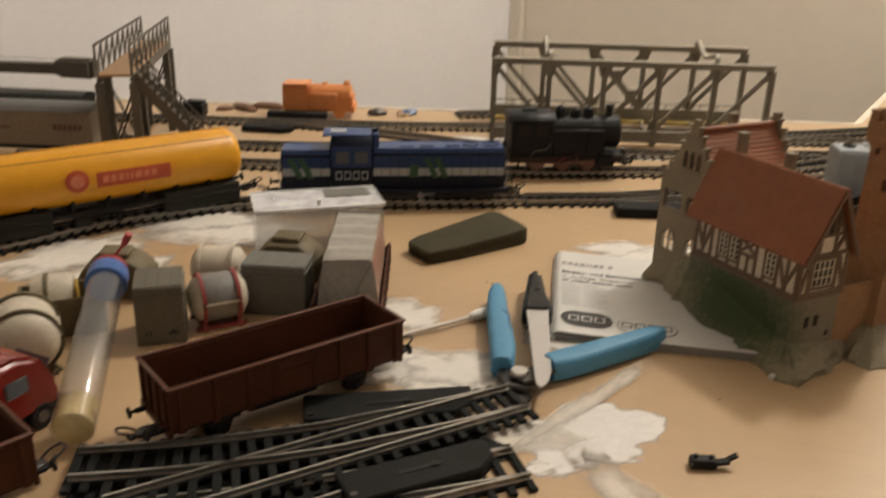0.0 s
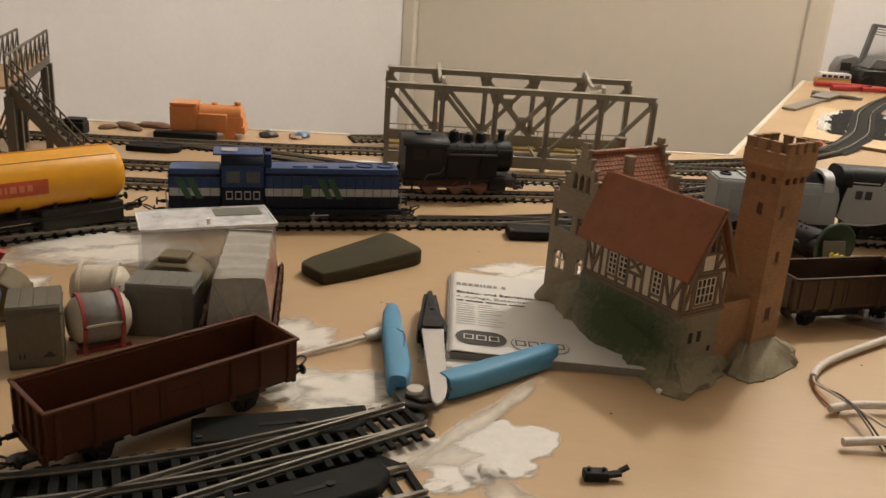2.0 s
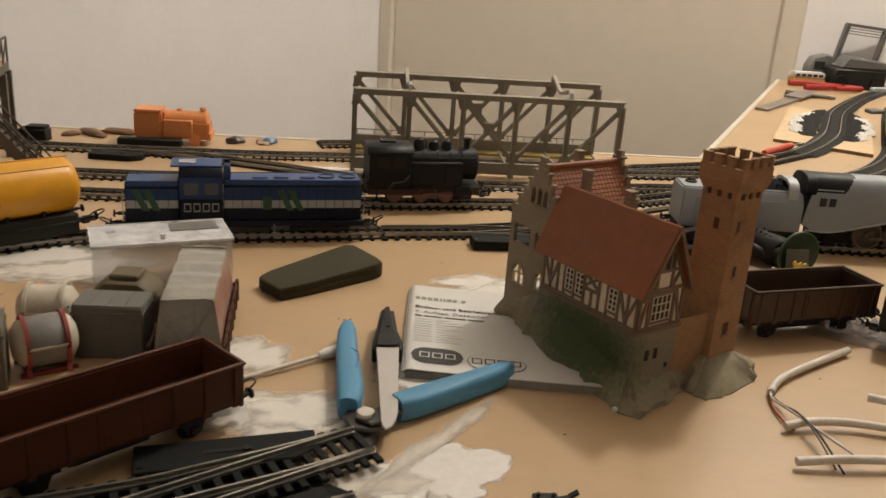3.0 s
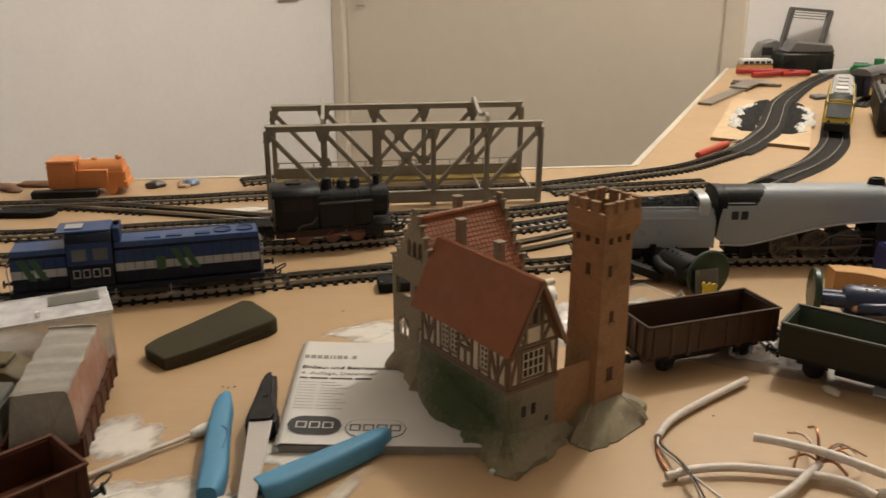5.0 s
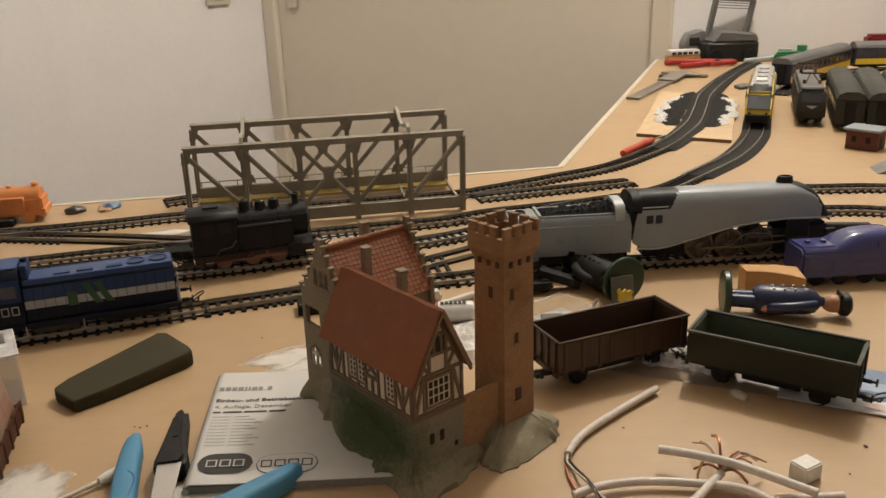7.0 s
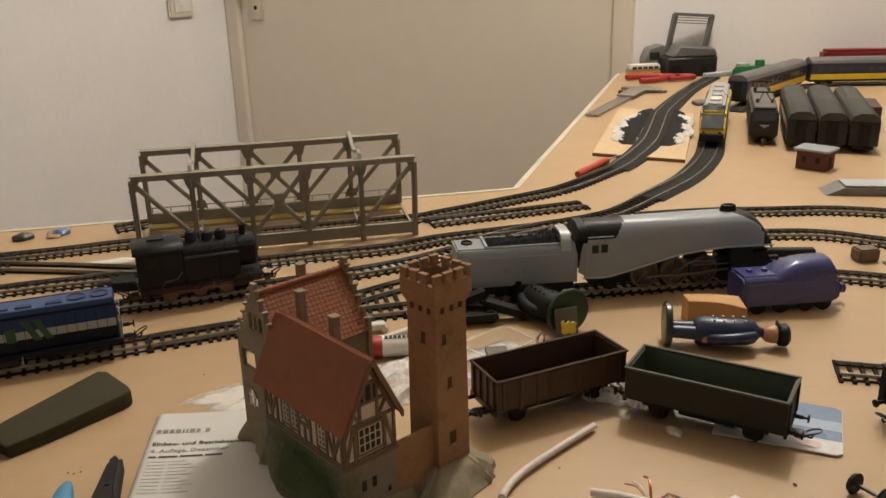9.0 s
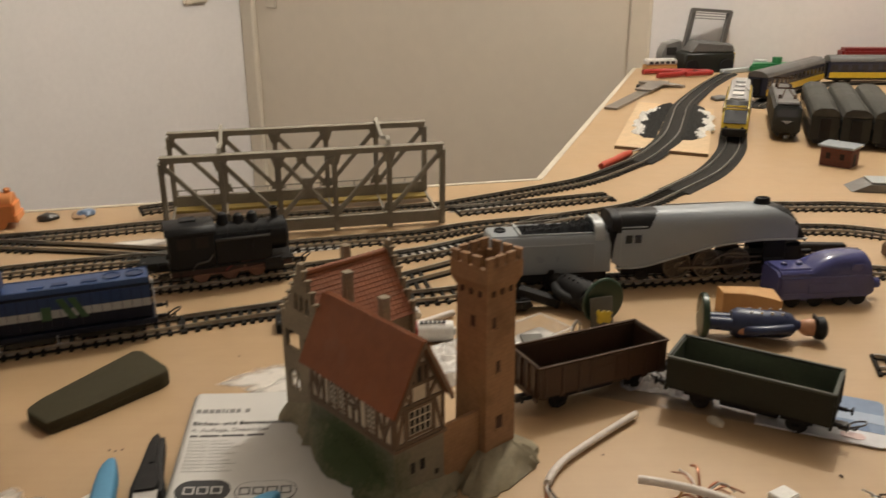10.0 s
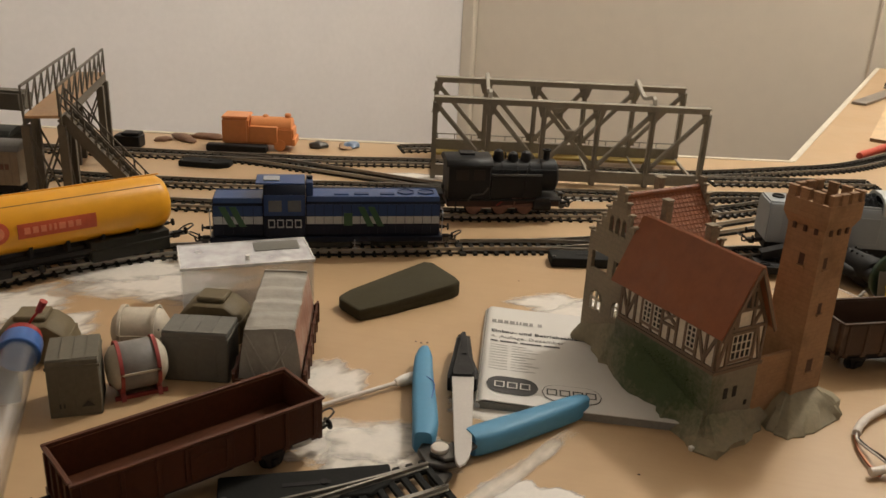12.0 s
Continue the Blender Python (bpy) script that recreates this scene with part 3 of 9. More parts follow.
# ---- dried filler on the board ----
def smear(x, y, lx, ly, rz, seed, material=FILLER, z=0.0004):
    rnd = random.Random(seed)
    bm = bmesh.new()
    uvl = bm.loops.layers.uv.new("UVMap")
    n, rings = 40, 4
    wob = [1 + 0.16 * math.sin(2 * math.pi * k / n * 2 + seed) + 0.10 * math.sin(2 * math.pi * k / n * 5 + seed * 2) + rnd.uniform(-0.06, 0.06) for k in range(n)]
    mid = bm.verts.new((0, 0, 0))
    loops = [[bm.verts.new((lx * f * wob[k] * math.cos(2 * math.pi * k / n), ly * f * wob[k] * math.sin(2 * math.pi * k / n), 0)) for k in range(n)] for f in (0.35, 0.65, 0.85, 1.0)]
    rad = {mid: 0.0}
    for f, ring in zip((0.25, 0.5, 0.72, 1.0), loops):
        for v in ring:
            rad[v] = f
    for k in range(n):
        bm.faces.new((mid, loops[0][k], loops[0][(k + 1) % n]))
        for a, b in zip(loops, loops[1:]):
            bm.faces.new((a[k], b[k], b[(k + 1) % n], a[(k + 1) % n]))
    for f in bm.faces:
        for l in f.loops:
            l[uvl].uv = (rad[l.vert], 0)
    ob = solo("filler_smear", bm, material, pose(x, y, z, 0, 0, rz), "dried white filler scraped across the board", "filler", "filler smears on the board", smooth=0)
    return ob


for args in ((-0.0430, 0.3135, 0.0335, 0.0300, 40, 1, FILLERS), (-0.114, 0.347, 0.042, 0.030, 15, 2), (-0.105, 0.345, 0.030, 0.022, 60, 22, FILLER, 0.0007), (-0.046, 0.340, 0.058, 0.006, 64, 3, FILLER2, 0.0010),
             (-0.108, 0.350, 0.026, 0.020, 10, 32, FILLER, 0.0012),
             (-0.148, 0.400, 0.024, 0.022, 60, 5), (-0.066, 0.394, 0.014, 0.020, 80, 23), (-0.305, 0.492, 0.070, 0.038, 25, 4), (-0.330, 0.500, 0.060, 0.022, 20, 24, FILLER, 0.0007), (-0.365, 0.42, 0.06, 0.030, 50, 6),
             (-0.005, 0.525, 0.060, 0.030, 30, 7), (-0.020, 0.530, 0.040, 0.020, 30, 25, FILLER, 0.0007), (-0.080, 0.300, 0.036, 0.016, 20, 8, FILLER2, 0.0008), (0.245, 0.52, 0.05, 0.016, 10, 9, FILLER2),
             (-0.33, 0.40, 0.05, 0.024, 60, 10), (-0.028, 0.283, 0.034, 0.010, -40, 11, FILLER2), (0.112, 0.90, 0.05, 0.012, 20, 12), (0.06, 0.775, 0.05, 0.018, 15, 13),
             (-0.040, 0.535, 0.034, 0.020, 20, 41), (-0.10, 0.765, 0.09, 0.012, 14, 14), (-0.19, 0.800, 0.06, 0.012, 12, 15)):
    smear(*args)

# ---- track ----
RAIL_TOP, GAUGE = 0.0047, 0.0165
rail_section = [(-0.0008, 0.0020), (0.0008, 0.0020), (0.0007, 0.0025), (0.0003, 0.0027), (0.0003, 0.0038), (0.00055, 0.0040), (0.00055, 0.0047), (-0.00055, 0.0047), (-0.00055, 0.0040), (-0.0003, 0.0038), (-0.0003, 0.0027), (-0.0007, 0.0025)]


def sleeper_mesh(length, material=SLEEPER):
    bm = box(-0.00135, 0.00135, -length / 2, length / 2, 0.0, 0.0019, 0.0003)
    for s in (-1, 1):
        for t in (-1, 1):
            join(bm, box(-0.0009, 0.0009, s * GAUGE / 2 + t * 0.0012 - 0.0005, s * GAUGE / 2 + t * 0.0012 + 0.0005, 0.0018, 0.0029))
    return mesh_of(bm, "sleeper", material)


SLEEP30 = sleeper_mesh(0.0300)


def side_line(pts, off):
    out = []
    for k, q in enumerate(pts):
        d = (pts[min(k + 1, len(pts) - 1)] - pts[max(k - 1, 0)]).normalized()
        out.append(q + Vector((d.y, -d.x, 0)) * off)
    return out


def rails_and_sleepers(parent, line, sleeper=SLEEP30, base=0.0, pitch=0.0068, strips=True):
    pts = smooth_line(line, 0.008)
    for s in (-1, 1):
        rail = [q + Vector((0, 0, base)) for q in side_line(pts, s * (GAUGE / 2 + 0.0005))]
        part("rail", sweep(rail, rail_section), RAIL, parent)
        if strips:
            part("sleeper_strip", sweep([q for q in side_line(pts, s * 0.0105)], [(-0.001, base + 0.0002), (0.001, base + 0.0002), (0.001, base + 0.0012), (-0.001, base + 0.0012)]), SLEEPER, parent)
    ties = smooth_line(line, pitch)
    for k, q in enumerate(ties):
        d = ties[min(k + 1, len(ties) - 1)] - ties[max(k - 1, 0)]
        part("sleeper", sleeper, None, parent, m=pose(q.x, q.y, q.z + base, 0, 0, math.degrees(math.atan2(d.y, d.x)) + random.uniform(-0.6, 0.6)))


def track(line, label="dark plastic sleepers with nickel silver rails, laid on the board", **kw):
    t = thing("track_section", Matrix(), label, "track", "track laid on the board")
    rails_and_sleepers(t, line, **kw)
    return t


def turnout(main, branch, motor=None, base=0.0, label="railway turnout with diverging rails and a point motor", plastic=SLEEPER):
    """main and branch share their first stretch; sleepers widen where they part."""
    t = thing("turnout", Matrix(), label, "turnout", "turnouts of the model railway")
    a, b = smooth_line(main, 0.006), smooth_line(branch, 0.006)
    for pts in (a, b):
        for s in (-1, 1):
            part("rail", sweep([q + Vector((0, 0, base)) for q in side_line(pts, s * (GAUGE / 2 + 0.0005))], rail_section), RAIL, t)
    ties = smooth_line(main, 0.0062)
    for k, q in enumerate(ties):
        d = (ties[min(k + 1, len(ties) - 1)] - ties[max(k - 1, 0)]).normalized()
        n = Vector((-d.y, d.x, 0))
        near = min(b, key=lambda p: abs((p - q).dot(d)))
        off = (near - q).dot(n) if abs((near - q).dot(d)) < 0.007 else 0.0
        lo, hi = min(0, off) - 0.015, max(0, off) + 0.015
        bm = box(-0.0016, 0.0016, lo, hi, 0, 0.0019, 0.0003)
        part("sleeper", bm, plastic, t, m=pose(q.x, q.y, q.z + base, 0, 0, math.degrees(math.atan2(d.y, d.x))))
    for pts in (a, b):
        for s in (-1, 1):
            part("rail_web", sweep([q for q in side_line(pts, s * (GAUGE / 2 + 0.0005))], [(-0.0017, base + 0.0001), (0.0017, base + 0.0001), (0.0017, base + 0.0017), (-0.0017, base + 0.0017)]), plastic, t)
    if motor:
        x, y, l, w, h, rz = motor
        bm = prism([(-l / 2, -w / 2), (l / 2 - w * 0.5, -w / 2), (l / 2, -w * 0.1), (l / 2, w / 2), (-l / 2, w / 2)], base, base + h, 0.0007)
        mo = part("point_motor", bm, PLATE, t, "black plastic point motor housing", pose(x, y, 0, 0, 0, rz))
        part("slot", join(box(-l * 0.14, l * 0.14, -w * 0.06, w * 0.06, base + h + 0.0001, base + h + 0.0003), cyl((l * 0.10, 0, base + h), (l * 0.10, 0, base + h + 0.0008), w * 0.09, seg=10)), BLACK, mo)
        part("screw", cyl((-l * 0.46, -w * 0.30, base + h - 0.0005), (-l * 0.46, -w * 0.30, base + h + 0.0006), w * 0.07, seg=10), DARKSTEEL, mo)
    return t


LINE_F = [(-0.455, 0.345), (-0.432, 0.392), (-0.411, 0.4213), (-0.389, 0.4635), (-0.3704, 0.4883), (-0.3449, 0.514), (-0.3161, 0.5379), (-0.262, 0.562), (-0.206, 0.583), (-0.165, 0.599), (-0.1235, 0.6155)]
LINE_ENGINE = [(0.056, 0.6635), (0.075, 0.669), (0.1067, 0.6815), (0.17, 0.690), (0.23, 0.6965), (0.32, 0.708), (0.385, 0.712), (0.43, 0.702), (0.48, 0.676), (0.53, 0.63)]
LINE_S = [(-0.56, 0.598), (-0.46, 0.618), (-0.363, 0.638), (-0.25, 0.662), (-0.165, 0.686), (-0.12, 0.698), (-0.08, 0.713), (-0.02, 0.733), (0.05, 0.762), (0.10, 0.795), (0.15, 0.838), (0.186, 0.8585)]
LINE_3 = [(-0.56, 0.668), (-0.46, 0.682), (-0.40, 0.693), (-0.34, 0.707), (-0.257, 0.733), (-0.2078, 0.7456), (-0.149, 0.7624), (-0.079, 0.779), (-0.0257, 0.7925), (0.0437, 0.809), (0.0923, 0.832), (0.186, 0.8603), (0.26, 0.8957), (0.3145, 0.954)]
LINE_B = [(-0.60, 0.748), (-0.51, 0.768), (-0.41, 0.788), (-0.31, 0.812), (-0.26, 0.826), (-0.21, 0.842), (-0.10, 0.865), (0.05, 0.897), (0.0878, 0.9133), (0.1618, 0.9566), (0.2299, 1.0017), (0.3054, 1.0875)]
track(LINE_F)
track(LINE_ENGINE)
track(LINE_S)
track(LINE_3)
track(LINE_B)
track([(0.078, 0.884), (0.12, 0.897), (0.1575, 0.9084), (0.2407, 0.9344)], "short stub of track ending on the bare board")
track([(0.29, 0.885), (0.36, 0.893), (0.4254, 0.8916), (0.477, 0.8905), (0.5301, 0.8768), (0.60, 0.84), (0.68, 0.78)])
track([(0.27, 0.805), (0.33, 0.819), (0.3976, 0.8189), (0.4429, 0.8137), (0.4858, 0.7892), (0.55, 0.74)])
BEDGREY = mat("dark_foam_bed", (0.031, 0.029, 0.026), 0.9, var=0.3, grain=400, bump=0.6, spec=0.2)
# long flexible lengths with a grey ballasted bed, running away over the far board
def bedded(line):
    t = track(line, "track on a grey foam ballast bed curving over the board")
    pts = smooth_line(line, 0.012)
    part("ballast_bed", sweep(pts, [(-0.0185, 0.0001), (0.0185, 0.0001), (0.0150, 0.0023), (-0.0150, 0.0023)]), BEDGREY, t, "grey foam ballast bed")
    return t


bedded([(0.3145, 0.954), (0.3825, 1.040), (0.438, 1.144), (0.475, 1.246), (0.515, 1.36), (0.565, 1.50), (0.62, 1.63), (0.70, 1.72)])
bedded([(0.3054, 1.0875, 0), (0.335, 1.132, 0.0022), (0.3795, 1.2193, 0.0044), (0.418, 1.33, 0.0044), (0.4587, 1.448, 0.0044), (0.5456, 1.641, 0.0), (0.61, 1.760, 0), (0.6628, 1.8476, 0)])
bedded([(0.575, 1.455), (0.66, 1.57), (0.75, 1.665), (0.84, 1.705), (0.95, 1.70), (1.15, 1.665)])
turnout([(-0.1215, 0.6163), (-0.0672, 0.636), (0.0, 0.651), (0.056, 0.6635)], [(-0.1215, 0.6163), (-0.0672, 0.637), (-0.01, 0.667), (0.0412, 0.7042), (0.0732, 0.7272), (0.12, 0.766)], (-0.0290, 0.6165, 0.053, 0.019, 0.007, 14))
turnout([(-0.405, 0.789), (-0.37, 0.796), (-0.31, 0.8115)], [(-0.405, 0.789), (-0.363, 0.7905), (-0.296, 0.783), (-0.244, 0.776), (-0.194, 0.767), (-0.15, 0.7625)], (-0.4010, 0.7600, 0.048, 0.018, 0.0055, 6))
turnout([(-0.205, 0.746), (-0.149, 0.7624), (-0.085, 0.7775)], [(-0.205, 0.746), (-0.17, 0.7525), (-0.13, 0.751), (-0.09, 0.742)], (-0.145, 0.738, 0.09, 0.018, 0.008, 15))
# loose turnouts piled at the front of the board
turnout([(-0.0745, 0.3255), (-0.10, 0.3040), (-0.1255, 0.2845), (-0.145, 0.270), (-0.185, 0.247), (-0.2220, 0.2300)], [(-0.0745, 0.3255), (-0.12, 0.2815), (-0.171, 0.2310), (-0.193, 0.2090)], (-0.1255, 0.3060, 0.072, 0.020, 0.0026, 24), 0.0032, "loose turnout lying on the board among other parts", PLATE)
loose_turnout = turnout([(-0.0660, 0.2830), (-0.11, 0.2560), (-0.165, 0.2240), (-0.214, 0.2010)], [(-0.0660, 0.2830), (-0.105, 0.2520), (-0.15, 0.205), (-0.175, 0.176)], (-0.1000, 0.2640, 0.060, 0.018, 0.0066, 40), 0.0, "loose turnout lying half under another one", PLATE)
# dark plates for the plastic webs and for the shade between the sleepers
for poly in ([(-0.2270, 0.2400), (-0.2140, 0.2180), (-0.1900, 0.2200), (-0.1560, 0.2370), (-0.1480, 0.2760), (-0.1800, 0.2600)], [(-0.1555, 0.2372), (-0.1300, 0.2330), (-0.0900, 0.2700), (-0.0740, 0.2960), (-0.0950, 0.3040), (-0.1475, 0.2755)]):
    part("base_web", prism(poly, 0.0001, 0.0012), PLATE, loose_turnout, smooth=0)
for web in ([(-0.098, 0.3055), (-0.1255, 0.2845), (-0.185, 0.247), (-0.2220, 0.2300)], [(-0.118, 0.2835), (-0.171, 0.2310), (-0.193, 0.2090)], [(-0.11, 0.2560), (-0.165, 0.2240), (-0.214, 0.2010)], [(-0.105, 0.2520), (-0.15, 0.205), (-0.175, 0.176)]):
    part("base_web", sweep(smooth_line(web, 0.008), [(-0.0152, 0.0013), (0.0152, 0.0013), (0.0152, 0.0017), (-0.0152, 0.0017)]), PLATE, loose_turnout, smooth=0)
track([(0.3375, 0.5465), (0.375, 0.536), (0.435, 0.519)], "loose straight piece of track lying on the board")
track([(-0.242, 0.893), (-0.222, 0.903), (-0.200, 0.913)], "short loose piece of track leaning on the board edge")

# ---- truss bridge ----
def truss_bridge(m):
    L, W, H = 0.2546, 0.090, 0.079
    t = thing("truss_bridge", m, "grey plastic truss railway bridge standing on the board", "bridge")
    P = L / 5
    for y, side in ((0.0, -1), (W, 1)):
        tr = part("truss", join(beam((0, y, H - 0.0025), (L, y, H - 0.0025), 0.006, 0.005), beam((0, y, 0.0085), (L, y, 0.0085), 0.004, 0.011)), BRIDGE, t)
        part("flange", beam((-0.001, y, H - 0.0001), (L + 0.001, y, H - 0.0001), 0.0085, 0.0012), BRIDGE, tr)
        for k in range(6):
            x = k * P
            part("post", join(beam((x, y, 0), (x, y, H - 0.005), 0.0065 if k in (0, 5) else 0.0055, 0.0045), beam((x, y - 0.0025, 0.016), (x, y - 0.0025, H - 0.005), 0.0072, 0.0008)), BRIDGE, tr)
            if 0 < k < 5:
                part("gusset", prism([(-0.0065, 0), (0.0065, 0), (0.004, 0.008), (-0.004, 0.008)], -0.0008, 0.0008), BRIDGE, tr, m=pose(x, y, 0.016, 90, 0, 0))
            part("gusset", prism([(-0.007 if k else 0, 0), (0.007 if k < 5 else 0, 0), (0.0035, -0.011), (-0.0035, -0.011)], -0.0008, 0.0008), BRIDGE, tr, m=pose(x, y, H - 0.004, 90, 0, 0))
        for x0, z0, x1, z1 in ((0, H - 0.006, P, 0.016), (P, H - 0.006, 2 * P, 0.016), (3 * P, 0.016, 4 * P, H - 0.006), (4 * P, 0.016, 5 * P, H - 0.006), (2 * P, H - 0.006, 3 * P, 0.016), (2 * P, 0.016, 3 * P, H - 0.006)):
            part("diagonal", join(beam((x0, y, z0), (x1, y, z1), 0.0045, 0.003), beam((x0, y, z0), (x1, y, z1), 0.002, 0.0042)), BRIDGE, tr)
        part("gusset", box(2.5 * P - 0.005, 2.5 * P + 0.005, y - 0.0012, y + 0.0012, 0.042, 0.053, 0.0008), BRIDGE, tr)
    for x in (P, 4 * P):
        arch = [(x, 0.0, H), (x, 0.004, H + 0.006), (x, 0.015, H + 0.0045), (x, W / 2, H - 0.002), (x, W - 0.015, H + 0.0045), (x, W - 0.004, H + 0.006), (x, W, H)]
        part("portal_brace", sweep(smooth_line(arch, 0.004), [(-0.0016, -0.0016), (0.0016, -0.0016), (0.0016, 0.0016), (-0.0016, 0.0016)]), BRIDGEL, t, "pale curved cross brace")
    part("walkway", box(0.0, L, W - 0.016, W - 0.003, 0.0008, 0.0038, 0.0004), DECKY, t, "yellow walkway plank")
    for k in range(6):
        part("cross_beam", beam((k * L / 5, 0.003, 0.0035), (k * L / 5, W - 0.003, 0.0035), 0.002, 0.003), BRIDGE, t)
    rl = part("handrail", beam((0.002, W + 0.002, 0.0190), (L - 0.002, W + 0.002, 0.0190), 0.0009, 0.0009), BRIDGE, t)
    part("handrail", beam((0.002, W + 0.002, 0.0120), (L - 0.002, W + 0.002, 0.0120), 0.0009, 0.0009), BRIDGE, t)
    for k in range(15):
        x = 0.003 + k * (L - 0.006) / 14
        part("handrail_post", beam((x, W + 0.002, 0.0030), (x, W + 0.002, 0.0195), 0.0009, 0.0009), BRIDGE, rl)
    return t


truss_bridge(pose(-0.186, 0.8002, 0.0, 0, 0, 12.0) @ pose(0, 0, 0, 2.4, 0, 0))

# ---- half-timbered castle house with its tower ----
def rock_base(outline, top_pts, seed, lift=0.0):
    """A craggy skirt from an outline on the board up to a smaller outline."""
    rnd = random.Random(seed)
    lo, hi, sub = [], [], 4
    for k in range(len(outline)):
        j = (k + 1) % len(outline)
        for i in range(sub):
            bend = 0.0012 * math.sin(math.pi * i / sub) * rnd.uniform(-1, 1)
            p = Vector((*outline[k], lift)).lerp(Vector((*outline[j], lift)), i / sub)
            lo.append(p + Vector((bend, -bend, 0)))
            hi.append(Vector(top_pts[k]).lerp(Vector(top_pts[j]), i / sub))
    n = len(lo)
    bm = bmesh.new()
    rings = []
    rings.append([bm.verts.new(q) for q in lo])
    for f in (0, 0.12, 0.34, 0.62, 1.0):
        ring = []
        for k in range(n):
            q = lo[k].lerp(hi[k], f)
            j = 0.0 if f in (0, 1.0) else 0.0018
            q.z = lift + 0.0008 + (hi[k].z - lift - 0.0008) * (f ** 0.85)
            ridge = 0.0021 * math.sin(k * 0.9 + seed) * (1 - f) if 0 < f < 1 else 0
            out = (lo[k] - hi[k])
            out.z = 0
            q = q + (out.normalized() if out.length > 1e-6 else out) * (ridge + rnd.uniform(-j, j)) + Vector((0, 0, rnd.uniform(-j, j) * 0.6))
            q.z = max(q.z, lift)
            ring.append(bm.verts.new(q))
        rings.append(ring)
    for a, b in zip(rings, rings[1:]):
        for k in range(n):
            bm.faces.new((a[k], a[(k + 1) % n], b[(k + 1) % n], b[k]))
    bm.faces.new(rings[-1])
    bm.faces.new(rings[0][::-1])
    return bm


def window_grid(parent, w, h, cols, rows, m, frame=INFILL):
    """A small sash window: dark pane behind cream glazing bars in a brown frame."""
    wd = part("window", join(join(box(-w / 2 - 0.0008, w / 2 + 0.0008, -0.0001, 0.0006, -0.0008, 0), box(-w / 2 - 0.0008, w / 2 + 0.0008, -0.0001, 0.0006, h, h + 0.0008)),
                             join(box(-w / 2 - 0.0008, -w / 2, -0.0001, 0.0006, 0, h), box(w / 2, w / 2 + 0.0008, -0.0001, 0.0006, 0, h))), TIMBER, parent, "", m)
    part("pane", box(-w / 2, w / 2, 0.0004, 0.0007, 0, h), DARK, wd)
    bm = bmesh.new()
    g = 0.00022 if w > 0.01 else 0.00028
    for k in range(cols + 1):
        x = -w / 2 + k * w / cols
        join(bm, box(x - g, x + g, -0.0002, 0.0003, 0, h))
    for k in range(rows + 1):
        z = k * h / rows
        join(bm, box(-w / 2, w / 2, -0.00015, 0.00025, z - g, z + g))
    part("glazing_lattice", bm, frame, wd)
    return wd


castle = thing("castle_house", pose(0.0395, 0.3985, 0.0, 0, 0, 41.0), "half-timbered toy castle house with red roofs on grey rock", "model house")
# u runs across the front gable, v back from it
part("rock", rock_base([(-0.0122, -0.0063), (-0.0068, -0.0164), (0.0221, -0.0107), (0.0408, -0.001), (0.056, 0.03), (0.074, 0.06), (0.076, 0.112), (0.03, 0.118), (0.0005, 0.1119), (0.0016, 0.0959), (-0.0016, 0.0789), (-0.006, 0.0637), (-0.0106, 0.0419), (-0.0121, 0.0231), (-0.0091, 0.0123)],
                       [(0.001, 0.002, 0.0155), (0.002, 0.001, 0.0135), (0.022, 0.001, 0.0115), (0.034, 0.006, 0.012), (0.040, 0.03, 0.014), (0.064, 0.06, 0.016), (0.067, 0.108, 0.016), (0.03, 0.110, 0.014), (0.0085, 0.109, 0.012), (0.0080, 0.094, 0.018), (0.004, 0.079, 0.026), (0.001, 0.0637, 0.031), (0.001, 0.0419, 0.026), (0.001, 0.0231, 0.020), (0.001, 0.0123, 0.0165)], 3), ROCKM, castle, "craggy grey plastic rock base", smooth=32)
part("rock_foot", box(-0.0131, -0.0100, -0.0064, -0.0040, 0, 0.0022, 0.0003), WHITEP, castle, "small white plastic foot")
part("base_wall", box(0.0, 0.030, 0.0, 0.070, 0.008, 0.0345), STONEM, castle, "grey stone lower wall")
part("corbel", box(-0.0012, 0.0312, -0.0012, 0.068, 0.0346, 0.0362), TIMBER, castle)
# timber storey with its front gable
eave, apex = 0.0560, 0.0865
bm = prism([(0.0, 0.0362), (0.030, 0.0362), (0.030, eave), (0.015, apex - 0.001), (0.0, eave)], 0.0, 0.068)
for v in bm.verts:
    v.co = Vector((v.co.x, v.co.z, v.co.y))
part("timber_wall", bm, INFILL, castle, "cream infill walls between brown timbers", smooth=0)


def timber_front(x0, z0, x1, z1, w=0.0015):
    part("timber", beam((x0, -0.0003, z0), (x1, -0.0003, z1), 0.0012, w), TIMBER, castle)


def timber_side(v0, z0, v1, z1, w=0.0015):
    part("timber", beam((-0.0003, v0, z0), (-0.0003, v1, z1), 0.0012, w), TIMBER, castle)


